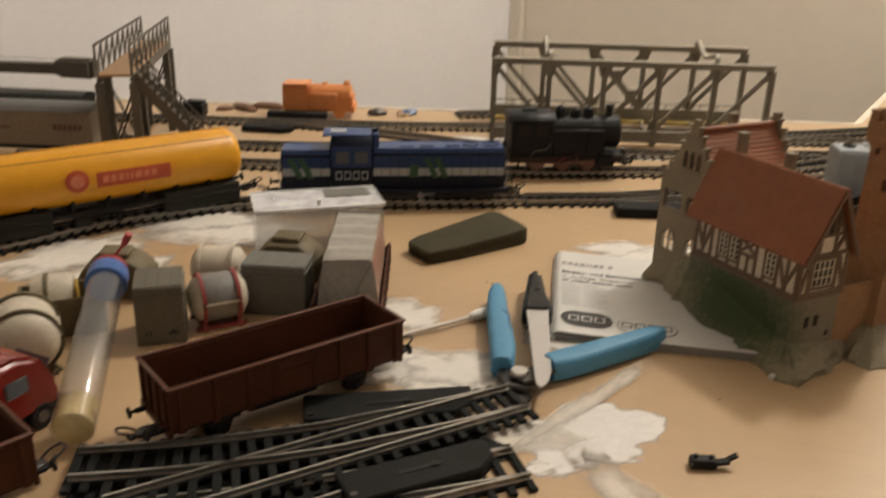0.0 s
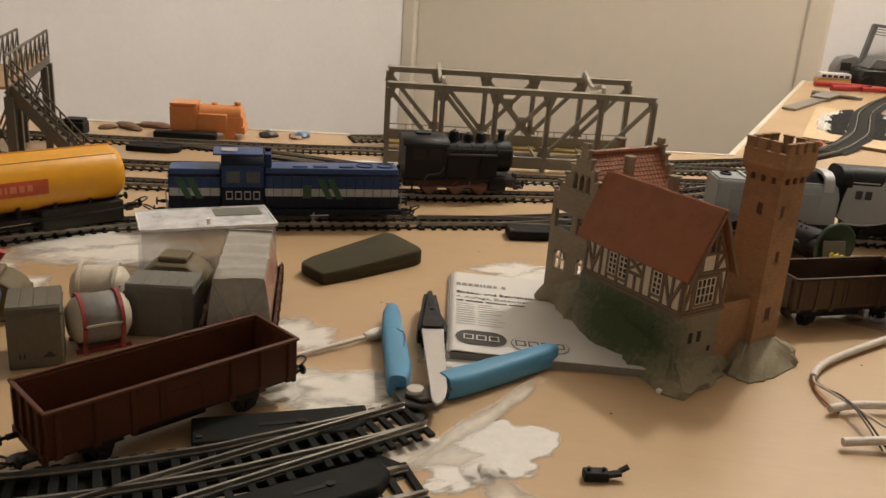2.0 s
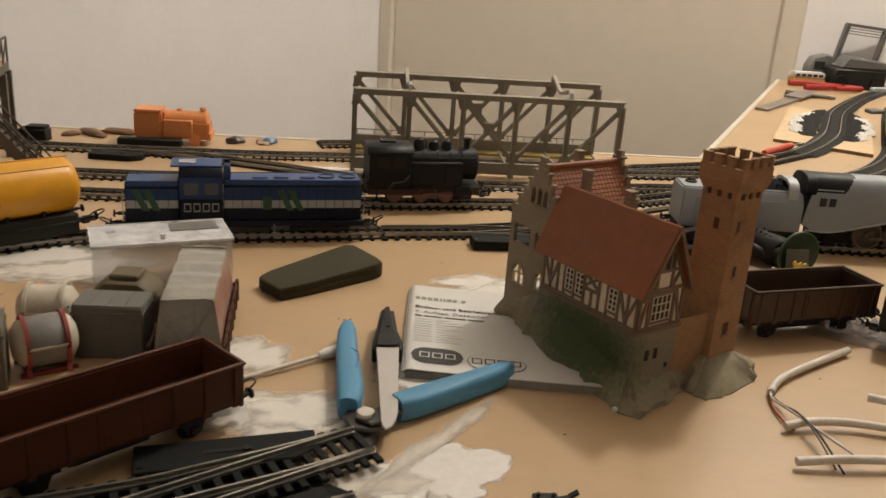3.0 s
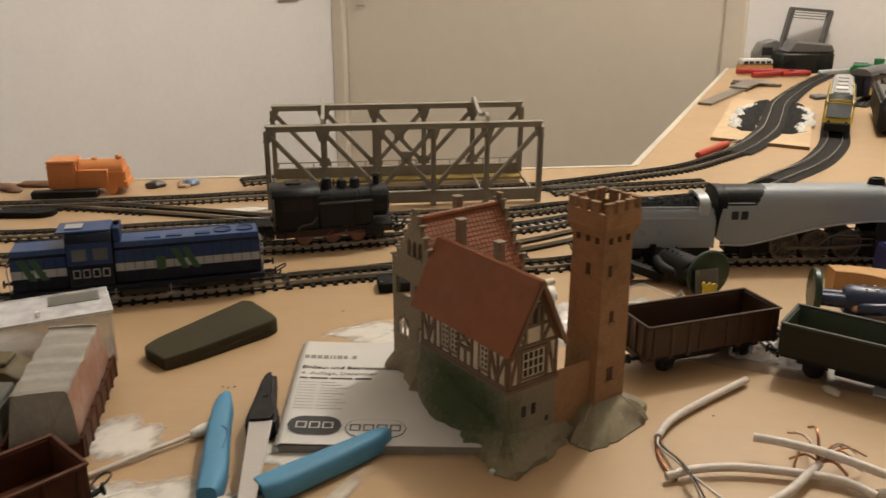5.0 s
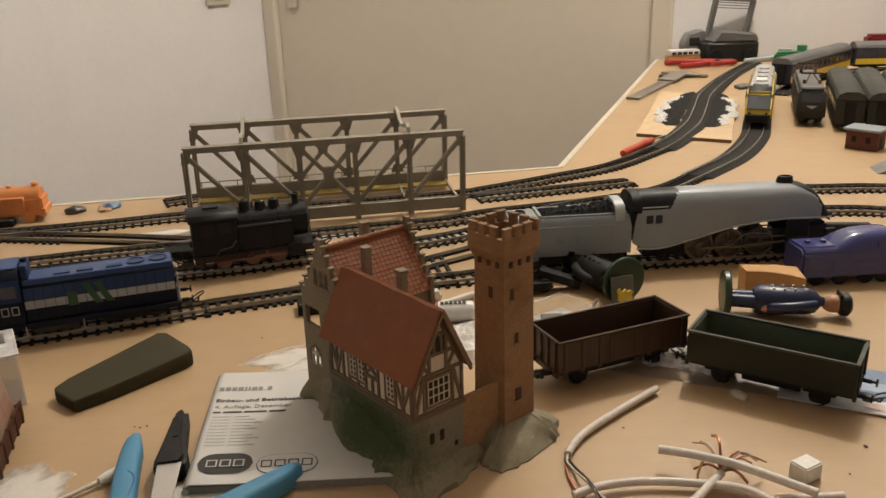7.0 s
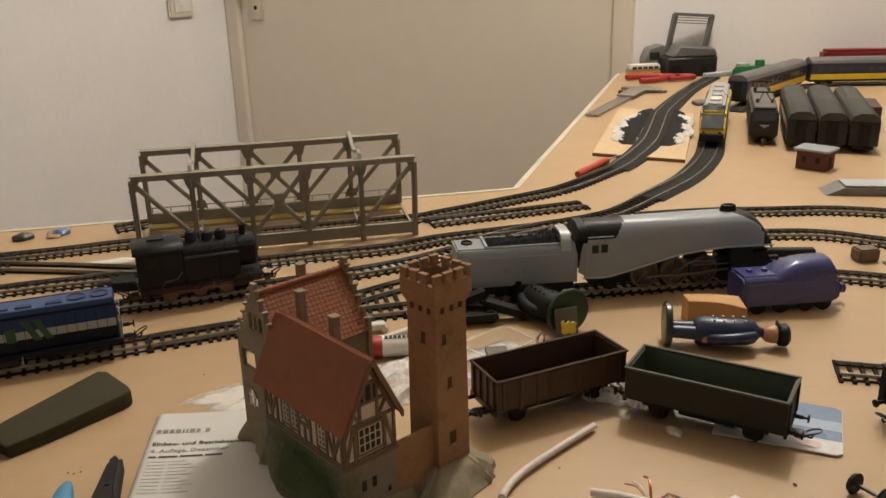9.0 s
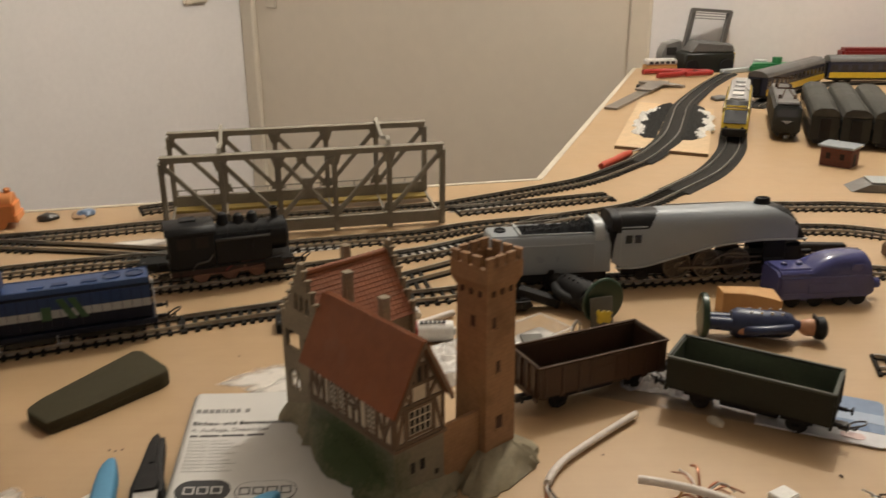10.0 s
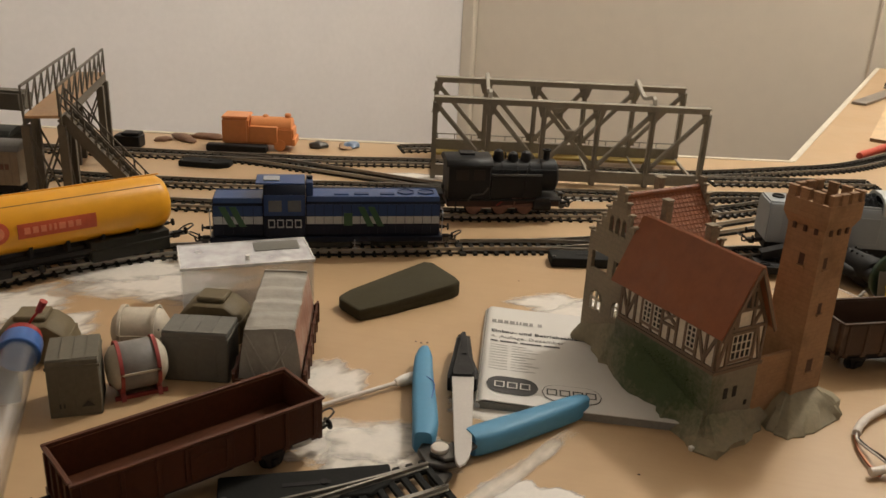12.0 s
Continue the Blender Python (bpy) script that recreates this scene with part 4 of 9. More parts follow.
for a in ((0.0007, 0.037, 0.0007, eave), (0.0293, 0.037, 0.0293, eave), (0.0, 0.0372, 0.03, 0.0372), (0.0, eave, 0.03, eave), (0.0065, 0.037, 0.0065, eave), (0.0235, 0.037, 0.0235, eave),
          (0.0012, 0.037, 0.0060, eave), (0.0288, 0.037, 0.0240, eave), (0.0065, 0.0398, 0.0235, 0.0398), (0.0065, 0.054, 0.0235, 0.054), (0.005, 0.0655, 0.025, 0.0655), (0.010, eave, 0.010, 0.075), (0.020, eave, 0.020, 0.075),
          (0.015, 0.076, 0.015, apex - 0.003), (0.010, 0.075, 0.020, 0.075), (0.010, eave, 0.005, 0.064), (0.020, eave, 0.025, 0.064), (0.0005, eave, 0.0148, apex - 0.002), (0.0295, eave, 0.0152, apex - 0.002), (0.0128, 0.0655, 0.0128, 0.075), (0.0172, 0.0655, 0.0172, 0.075)):
    timber_front(*a)
window_grid(castle, 0.0125, 0.0125, 4, 3, pose(0.015, -0.0006, 0.0405))
for k, x in enumerate((0.0113, 0.015, 0.0187)):
    part("window", box(x - 0.0011, x + 0.0011, -0.0005, 0.0003, 0.0665, 0.074), DARK, castle)
for a in ((0.0, 0.0372, 0.068, 0.0372), (0.0, 0.0548, 0.068, 0.0548), (0.0005, 0.037, 0.0005, eave), (0.0065, 0.037, 0.0065, eave), (0.0125, 0.037, 0.0125, eave), (0.020, 0.037, 0.020, eave), (0.026, 0.037, 0.026, eave), (0.0365, 0.037, 0.0365, eave),
          (0.0435, 0.037, 0.0435, eave), (0.0510, 0.037, 0.0510, eave), (0.0560, 0.037, 0.0560, eave), (0.0615, 0.037, 0.0615, eave), (0.067, 0.037, 0.067, eave),
          (0.0065, 0.037, 0.0125, 0.0545), (0.0005, 0.0545, 0.0065, 0.041), (0.026, 0.0465, 0.0365, 0.0465), (0.026, 0.0545, 0.0365, 0.0475), (0.026, 0.0475, 0.0365, 0.0545), (0.031, 0.037, 0.031, 0.0465), (0.0560, 0.0545, 0.0615, 0.040), (0.0615, 0.040, 0.067, 0.0545), (0.0365, 0.0405, 0.0510, 0.0405), (0.0125, 0.0405, 0.020, 0.0405)):
    timber_side(*a)
for v in (0.0397, 0.0472, 0.0163):
    window_grid(castle, 0.0053, 0.0112, 2, 4, pose(-0.0006, v, 0.0415, 0, 0, -90))
for x in (0.0105, 0.0165):
    part("window", box(x - 0.0012, x + 0.0012, -0.0004, 0.0008, 0.0195, 0.0250), DARK, castle)
part("window", box(0.0245, 0.0262, -0.0004, 0.0008, 0.013, 0.0155), DARK, castle)
# wing roof: two slabs, the open eaves overhanging
for s in (-1, 1):
    x_e = -0.0018 if s < 0 else 0.0322
    n = Vector((s * (apex - eave), 0, 0.0205)).normalized() * 0.0016
    ev = Vector((x_e, 0, eave - 0.0022))
    rg = Vector((0.015, 0, apex + 0.0012))
    bm = bmesh.new()
    q = [(ev, -0.0038), (rg, -0.0050), (rg, 0.074), (ev, 0.074)]
    lo = [bm.verts.new((p.x, v, p.z)) for p, v in q]
    hi = [bm.verts.new((p.x + n.x, v, p.z + abs(n.z))) for p, v in q]
    bm.faces.new(lo[::-1]), bm.faces.new(hi)
    for k in range(4):
        bm.faces.new((lo[k], lo[(k + 1) % 4], hi[(k + 1) % 4], hi[k]))
    bmesh.ops.subdivide_edges(bm, edges=list(bm.edges), cuts=6, use_grid_fill=True)
    for v in bm.verts:
        v.co.z += noise.noise(v.co * 90) * 0.0006
    part("wing_roof", bm, ROOF, castle, "weathered red roof")
    part("barge_board", beam((x_e, -0.0042, eave - 0.0028), (0.015, -0.0052, apex + 0.0006), 0.0008, 0.0016), TIMBER, castle)
# main range across the back
mu0, mu1, mv0, mv1, meave, mridge = 0.0108, 0.0650, 0.0655, 0.1085, 0.0640, 0.0945
mvm = (mv0 + mv1) / 2
rt = random.Random(21)
part("main_wall", box(mu0 + 0.0002, mu1 - 0.0002, mv0 + 0.002, mv0 + 0.004, 0.012, meave + 0.001), GABLE, castle, smooth=0)
for s, v_e in ((-1, mv0 - 0.001), (1, mv1 + 0.001)):
    nrows = 15
    for k in range(nrows):
        f0, f1 = k / nrows, (k + 1.12) / nrows
        a0, a1 = v_e + (mvm - v_e) * f0, v_e + (mvm - v_e) * min(f1, 1)
        z0, z1 = meave + (mridge - meave) * f0, meave + (mridge - meave) * min(f1, 1)
        bm = bmesh.new()
        cols = 60
        edge = []
        for j in range(cols + 1):
            u = mu0 + (mu1 - mu0) * j / cols
            up = 0.00018 + 0.00030 * (j % 3 == 1) + rt.uniform(-0.00006, 0.00006)
            edge.append([bm.verts.new(p) for p in ((u, a0, z0), (u, a0 + s * 0.0003, z0 + 0.0003 + up), (u, a1 + s * 0.0002, z1 + up * 0.6), (u, a1, z1 - 0.0003))])
        for p, q in zip(edge, edge[1:]):
            for j in range(4):
                bm.faces.new((p[j], p[(j + 1) % 4], q[(j + 1) % 4], q[j]))
        bm.faces.new(edge[0]), bm.faces.new(edge[-1][::-1])
        part("roof_course", bm, ROOF, castle, smooth=0)
for k in range(15):
    u = mu0 + 0.003 + k * (mu1 - mu0 - 0.006) / 14
    part("ridge_tile", cyl((u - 0.0017, mvm, mridge + 0.0004), (u + 0.0017, mvm, mridge + 0.0008), 0.0015, 0.0019, 8), ROOF, castle)


def stepped_gable(u, label, openings):
    """A stepped gable wall in the v, z plane, with real holes through it."""
    half = (mv1 - mv0) / 2
    left = []
    for f, za, zb in ((1.0, 0.0600, 0.0702), (0.80, 0.0702, 0.0756), (0.61, 0.0756, 0.0811), (0.44, 0.0811, 0.0866), (0.28, 0.0866, 0.0921), (0.14, 0.0921, 0.0966)):
        left += [(mvm - half * f, za), (mvm - half * f, zb)]
    right = [(2 * mvm - a, b) for a, b in reversed(left)]
    outline = [(mvm - half, 0.004)] + left[1:] + [(mvm - 0.0022, 0.0966), (mvm - 0.0022, 0.1010), (mvm + 0.0022, 0.1010), (mvm + 0.0022, 0.0966)] + right[:-1] + [(mvm + half, 0.004)]
    bm = slab_yz(outline, u - 0.0012, u + 0.0012)
    g = part("stepped_gable", bm, GABLE, castle, label, smooth=0)
    for v0, v1, z0, z1 in openings:
        cut = part("cutter", box(u - 0.01, u + 0.01, v0, v1, z0, z1), GABLE, castle)
        mod = g.modifiers.new("hole", "BOOLEAN")
        mod.object, mod.operation, mod.solver = cut, "DIFFERENCE", "EXACT"
        cuts.append((g, mod, cut))
    for a, b in left[1::2] + right[0::2]:
        part("step_cap", box(u - 0.0017, u + 0.0017, a - 0.0013, a + 0.0013, b, b + 0.0014, 0.0003), GABLE, castle)
    return g


cuts = []
stepped_gable(mu0 - 0.0012, "grey-brown stepped gable with window openings",
              [(0.0800, 0.0834, 0.0745, 0.0840), (0.0851, 0.0885, 0.0745, 0.0840), (0.0902, 0.0936, 0.0745, 0.0840), (0.0912, 0.1050, 0.0488, 0.0596), (0.0765, 0.0868, 0.0488, 0.0590),
               (0.0930, 0.1035, 0.0250, 0.0362), (0.0740, 0.0842, 0.0265, 0.0365)])
stepped_gable(mu1 + 0.0012, "grey-brown stepped gable end", [(mvm - 0.003, mvm + 0.003, 0.074, 0.082)])
bpy.context.view_layer.update()
dg = bpy.context.evaluated_depsgraph_get()
for g in dict.fromkeys(c[0] for c in cuts):
    me = bpy.data.meshes.new_from_object(g.evaluated_get(dg))
    g.modifiers.clear()
    g.data = me
for g, mod, cut in cuts:
    bpy.data.objects.remove(cut)
gu = mu0 - 0.0012
for v, z0, z1 in ((0.09825, 0.0250, 0.0362), (0.0791, 0.0265, 0.0365)):
    bars_ = join(box(gu - 0.0008, gu + 0.0004, v - 0.0005, v + 0.0005, z0, z1), box(gu - 0.0008, gu + 0.0004, v - 0.0052, v + 0.0052, z0 + 0.0060, z0 + 0.0070))
    for e in (-0.0045, 0.0045):
        join(bars_, box(gu - 0.0008, gu + 0.0004, v + e - 0.0004, v + e + 0.0004, z0, z1))
    part("arch_frame", bars_, INFILL, castle, "cream arched window bars")
    part("arch_hood", tube([(gu - 0.0014, v - 0.0054, z1 - 0.004), (gu - 0.0014, v - 0.0036, z1 - 0.0004), (gu - 0.0014, v, z1 + 0.0012), (gu - 0.0014, v + 0.0036, z1 - 0.0004), (gu - 0.0014, v + 0.0054, z1 - 0.004)], 0.0006, 6), GABLE, castle)
    for e in (-1, 1):
        part("arch_spandrel", slab_yz([(v + e * 0.0052, z1 - 0.0042), (v + e * 0.0036, z1 - 0.0010), (v + e * 0.0006, z1), (v + e * 0.0052, z1)], gu - 0.0010, gu + 0.0010), GABLE, castle)
for v in (0.0817, 0.0868, 0.0919):
    part("lancet_head", join(slab_yz([(v - 0.0018, 0.0815), (v - 0.0018, 0.0841), (v, 0.0841)], gu - 0.0010, gu + 0.0010), slab_yz([(v + 0.0018, 0.0815), (v + 0.0018, 0.0841), (v, 0.0841)], gu - 0.0010, gu + 0.0010)), GABLE, castle)
    part("lancet_sill", box(gu - 0.0018, gu - 0.0011, v - 0.0020, v + 0.0020, 0.0735, 0.0745), GABLE, castle)
for u, v, z0, z1 in ((0.0282, 0.0725, 0.068, 0.0950), (0.0245, 0.0370, 0.068, 0.0930), (0.045, 0.098, 0.078, 0.099)):
    ch = part("chimney", box(u - 0.0022, u + 0.0022, v - 0.0022, v + 0.0022, z0, z1, 0.0003), GABLE, castle, "grey-brown chimney")
    part("chimney_cap", box(u - 0.0026, u + 0.0026, v - 0.0026, v + 0.0026, z1 + 0.0001, z1 + 0.0011, 0.0003), GABLE, ch)
# flock moss clinging to the lower wall and the slope below it
rock_ob = [c for c in castle.children if c.name.startswith("rock") and not c.name.startswith("rock_foot")][0]
tree = BVHTree.FromPolygons([v.co.copy() for v in rock_ob.data.vertices], [tuple(q.vertices) for q in rock_ob.data.polygons])
rnd = random.Random(5)
tufts = []
while len(tufts) < 700:
    v, zz = rnd.uniform(-0.004, 0.072), rnd.uniform(0.002, 0.0345)
    d = math.hypot((v - 0.031) / 0.038, (zz - 0.020) / 0.0165) + 0.22 * noise.noise(Vector((v * 160, zz * 160, 1)))
    if d > 0.62 or rnd.random() < max(0.0, (d - 0.2) / 0.6):
        continue
    hit = tree.ray_cast(Vector((-0.05, v, zz)), Vector((1, 0, 0)))[0]
    u = min(hit.x, -0.0002) if hit is not None else -0.0002
    tufts.append((Matrix.Translation((u, v, zz)) @ Matrix.Rotation(rnd.uniform(0, 6), 4, "X") @ Matrix.Rotation(radians(-90 + rnd.uniform(-35, 35)), 4, "Y") @ Matrix.Scale(0.00026 * rnd.uniform(0.5, 1.2), 4), *TUFT))
bm = shards(tufts)
moss = part("moss", bm, MOSS, castle, "dark green flock moss on the rock", smooth=0)
tagged(moss, kind="stuff")
part("link_wall", box(0.0302, 0.0556, 0.0012, 0.0034, 0.0012, 0.0358, 0.0004), TOWERM, castle, "low brown wall towards the tower")
part("side_annexe", box(0.0305, 0.040, 0.018, 0.058, 0.010, 0.050), GABLE, castle)

TC = Vector((0.0835, 0.4475))
tower = thing("castle_tower", pose(TC.x, TC.y, 0, 0, 0, 43.0), "square brown brick toy tower with battlements on grey rock", "model tower")
part("rock", rock_base([(-0.0309, -0.0149), (-0.0288, -0.0259), (-0.0116, -0.028), (0.0096, -0.0253), (0.0172, -0.0231), (0.0261, -0.0133), (0.026, 0.012), (0.008, 0.020), (-0.014, 0.020), (-0.026, 0.004)],
                       [(-0.0115, -0.008, 0.013), (-0.0112, -0.0112, 0.012), (-0.004, -0.0115, 0.013), (0.006, -0.0115, 0.013), (0.0105, -0.0112, 0.012), (0.0115, -0.006, 0.012), (0.0115, 0.008, 0.013), (0.005, 0.0115, 0.013), (-0.006, 0.0115, 0.013), (-0.0115, 0.003, 0.013)], 8), ROCK, tower, "craggy grey plastic rock base", smooth=32)
hb, ht, hc = 0.0108, 0.0101, 0.0124
bm = bmesh.new()
r = [[bm.verts.new((sx * w, sy * w, z)) for sx, sy in ((-1, -1), (1, -1), (1, 1), (-1, 1))] for w, z in ((hb, 0.009), (ht, 0.098), (hc, 0.1035), (hc, 0.1115), (hc - 0.0022, 0.1115), (hc - 0.0022, 0.095))]
for a, b in zip(r, r[1:]):
    for k in range(4):
        bm.faces.new((a[k], a[(k + 1) % 4], b[(k + 1) % 4], b[k]))
bm.faces.new(r[0][::-1]), bm.faces.new(r[-1])
part("shaft", bm, TOWERM, tower, smooth=0)
for sx in range(4):
    for off in (-0.0105, -0.0036, 0.0036):
        c = off + 0.0008
        x0, x1 = c - 0.0024, c + 0.0024
        part("merlon", join(box(x0, x1, -hc, -hc + 0.0022, 0.1114, 0.1162, 0.0003), box(x0 - 0.0003, x1 + 0.0003, -hc - 0.0003, -hc + 0.0024, 0.1161, 0.1170, 0.0002)), TOWERM, tower, m=pose(0, 0, 0, 0, 0, 90 * sx))
    for off in (-0.006, 0.0, 0.006):
        part("arrow_slit", box(off - 0.0008, off + 0.0008, -0.0112, -0.0098, 0.0962, 0.0992), HOLLOW, tower, m=pose(0, 0, 0, 0, 0, 90 * sx))
for side, wins in ((3, ((0.001, 0.0795, 0.0030, 0.0058),)), (0, ((-0.0050, 0.0795, 0.0028, 0.0056), (-0.0020, 0.0555, 0.0028, 0.0056), (-0.0008, 0.0235, 0.0044, 0.0068)))):
    for x, z, w, h in wins:
        wn = part("window", box(x - w / 2, x + w / 2, -hb - 0.0001 + 0.0090 * (z - 0.009), -hb + 0.0035, z, z + h), HOLLOW, tower, m=pose(0, 0, 0, 0, 0, 90 * side))
        part("sill", box(x - w / 2 - 0.0006, x + w / 2 + 0.0006, -hb - 0.0008, -hb + 0.0015, z - 0.0010, z - 0.0001), TOWERM, wn)

# ---- rolling stock ----
def wheel_mesh(r, w=0.0022):
    return mesh_of(lathe([(0.0008, -w / 2), (r + 0.0008, -w / 2), (r + 0.0008, -w / 4), (r, -w / 6), (r * 0.97, w / 2), (r * 0.78, w / 2), (r * 0.74, w * 0.2), (r * 0.3, w * 0.25), (r * 0.26, w * 0.6), (0.0008, w * 0.6)], 20, "Y"), "wheel", BLACK)


WHEEL_S, WHEEL_M = wheel_mesh(0.0050), wheel_mesh(0.0054)


def buffer_mesh():
    bm = lathe([(0.0012, 0), (0.0012, 0.0045), (0.0007, 0.0046), (0.0007, 0.0065), (0.0023, 0.0067), (0.0024, 0.0074), (0.0016, 0.0077)], 12, "X")
    return mesh_of(bm, "buffer", BLACK)


BUFFER = buffer_mesh()


def coupler_mesh():
    bm = beam((0, 0, 0), (0.009, 0, -0.0002), 0.0042, 0.0020)
    join(bm, box(0.003, 0.0075, -0.0028, 0.0028, -0.0022, 0.0012, 0.0005))
    join(bm, tube([(0.008, -0.0026, 0.0), (0.0115, -0.0032, 0.0022), (0.0158, -0.0020, 0.0040), (0.0158, 0.0020, 0.0040), (0.0115, 0.0032, 0.0022), (0.008, 0.0026, 0.0)], 0.00050, 6, 0.001))
    join(bm, tube([(0.009, 0, -0.001), (0.0115, 0, -0.0014), (0.0125, 0, 0.0012)], 0.0007, 6, 0.001))
    return mesh_of(bm, "coupler", DARKSTEEL)


COUPLER = coupler_mesh()


def running_gear(parent, axles, half, zb, mesh=WHEEL_S, r=0.0050):
    """Wheelsets with axle guards; zb is the underside of the frame."""
    for x in axles:
        part("axle", cyl((x, -0.0085, r), (x, 0.0085, r), 0.0011, seg=10), DARKSTEEL, parent)
        for s in (-1, 1):
            part("wheel", mesh, None, parent, m=pose(x, s * 0.0082, r, 0, 0, 0 if s > 0 else 180))
            g = slab_xz([(x - 0.006, zb), (x + 0.006, zb), (x + 0.003, r - 0.002), (x - 0.003, r - 0.002)], s * half - 0.0005, s * half + 0.0005)
            join(g, box(x - 0.0018, x + 0.0018, s * half - 0.0016, s * half + 0.0016, r - 0.0018, r + 0.0016, 0.0003))
            join(g, box(x - 0.0085, x + 0.0085, s * half - 0.0007, s * half + 0.0007, zb - 0.0022, zb - 0.0010, 0.0002))
            part("axle_guard", g, BLACK, parent)


def end_gear(parent, xe, zbuf, half=0.0098, coupler=True):
    for e in (-1, 1):
        for s in (-1, 1):
            part("buffer", BUFFER, None, parent, m=pose(e * xe, s * half, zbuf, 0, 0, 0 if e > 0 else 180))
        if coupler:
            part("coupler", COUPLER, None, parent, m=pose(e * (xe - 0.001), 0, zbuf - 0.0042, 0, 0, 0 if e > 0 else 180))


def open_wagon(m, L, W, H, body, rim, inside, label, rib_count=8, end_ribs=4, door=True, ribs_on=True):
    """Two-axle open wagon; wheels stand at z = 0."""
    t = thing("open_wagon", m, label, "wagon", "open wagons on the board")
    zf, th = 0.0140, 0.0011
    part("floor", box(-L / 2 + th, L / 2 - th, -W / 2 + th, W / 2 - th, zf, zf + 0.0010), inside, t)
    for s in (-1, 1):
        part("side_wall", box(-L / 2, L / 2, min(s * W / 2, s * (W / 2 - th)), max(s * W / 2, s * (W / 2 - th)), zf - 0.0008, H), body, t)
        part("end_wall", box(min(s * L / 2, s * (L / 2 - th)), max(s * L / 2, s * (L / 2 - th)), -W / 2 + th, W / 2 - th, zf - 0.0008, H), body, t)
        # rims take their own tone, which stands in for highlights along the top edge
        part("rim", box(-L / 2 - 0.0007, L / 2 + 0.0007, s * W / 2 - 0.0011, s * W / 2 + 0.0009, H - 0.0004, H + 0.0009, 0.0003), rim, t, "top edge in its own rim tone")
        part("rim", box(s * L / 2 - 0.0009, s * L / 2 + 0.0009, -W / 2 + 0.0012, W / 2 - 0.0012, H - 0.0003, H + 0.0008, 0.0003), rim, t, "top edge in its own rim tone")
        # thin panels added over the inner walls to carry the painted inside light
        y0, y1 = sorted((s * (W / 2 - th - 0.0001), s * (W / 2 - th - 0.0005)))
        part("lining", box(-L / 2 + th + 0.0006, L / 2 - th - 0.0006, y0, y1, zf + 0.0011, H - 0.0005), inside, t)
        x0, x1 = sorted((s * (L / 2 - th - 0.0001), s * (L / 2 - th - 0.0005)))
        part("lining", box(x0, x1, -W / 2 + th + 0.0006, W / 2 - th - 0.0006, zf + 0.0011, H - 0.0005), inside, t)
        if ribs_on:
            for k in range(rib_count):
                x = -L / 2 + 0.004 + k * (L - 0.008) / (rib_count - 1)
                if door and abs(x) < 0.012:
                    continue
                rb = join(box(x - 0.0009, x + 0.0009, s * W / 2 - 0.0002, s * W / 2 + 0.0008, zf, H - 0.0006, 0.0002) if s > 0 else box(x - 0.0009, x + 0.0009, s * W / 2 - 0.0008, s * W / 2 + 0.0002, zf, H - 0.0006, 0.0002), box(x - 0.0015, x + 0.0015, s * W / 2 - 0.0004, s * W / 2 + 0.0004, zf - 0.0022, zf))
                part("rib", rb, body, t)
        for k in range(end_ribs):
            y = -W / 2 + 0.004 + k * (W - 0.008) / (end_ribs - 1)
            part("rib", box(s * L / 2 - 0.0012, s * L / 2 + 0.0012, y - 0.0009, y + 0.0009, zf, H - 0.0006, 0.0002), body, t)
        if door:
            d = part("side_door", box(-0.0105, 0.0105, s * W / 2 - 0.0007, s * W / 2 + 0.0007, zf + 0.0006, H - 0.0008, 0.0003), body, t)
            part("latch", box(-0.008, 0.008, s * (W / 2 + 0.0006) - 0.0004, s * (W / 2 + 0.0006) + 0.0004, zf + 0.0098, zf + 0.0112), body, d)
            part("hinge", box(-0.0085, -0.0070, s * (W / 2 + 0.0006) - 0.0005, s * (W / 2 + 0.0006) + 0.0005, zf + 0.001, H - 0.002), body, d)
            part("hinge", box(0.0070, 0.0085, s * (W / 2 + 0.0006) - 0.0005, s * (W / 2 + 0.0006) + 0.0005, zf + 0.001, H - 0.002), body, d)
        part("sole_bar", box(-L / 2, L / 2, s * 0.0115 - 0.0008, s * 0.0115 + 0.0008, zf - 0.0040, zf - 0.0008), BLACK, t)
        part("head_stock", box(s * L / 2 - 0.0012, s * L / 2 + 0.0006, -W / 2 + 0.001, W / 2 - 0.001, zf - 0.0038, zf - 0.0005), body, t)
    part("brake_gear", join(box(-0.016, 0.016, -0.004, 0.004, 0.0028, 0.0075, 0.0005), cyl((-0.03, 0, 0.005), (0.03, 0, 0.005), 0.0006, seg=8)), BLACK, t)
    running_gear(t, (-L * 0.30, L * 0.30), 0.0112, zf - 0.0036)
    end_gear(t, L / 2 + 0.0005, zf - 0.0022)
    return t


open_wagon(pose(-0.1730, 0.3005, 0.0, 0, 0, 52.7), 0.1055, 0.0320, 0.0308, MAROON, MAROONL, MAROONI, "empty oxide red open wagon standing on the board")
open_wagon(pose(0.1492, 0.5175, 0.0, 0, 0, 24.6), 0.088, 0.0322, 0.0318, BROWN, BROWNL, BROWNI, "empty dark brown open wagon standing on a clear sleeve")
open_wagon(pose(0.2371, 0.4905, 0.0, 0, 0, -31.6), 0.0885, 0.0330, 0.0318, BGREEN, BGREENL, BGREENI, "empty black-green open wagon with pale top edges", ribs_on=False, door=False, end_ribs=2)
open_wagon(pose(-0.2595, 0.1725, 0.0, 0, 0, 62), 0.1055, 0.0320, 0.0308, MAROON, MAROONL, MAROON, "oxide red open wagon beside the loose turnouts")
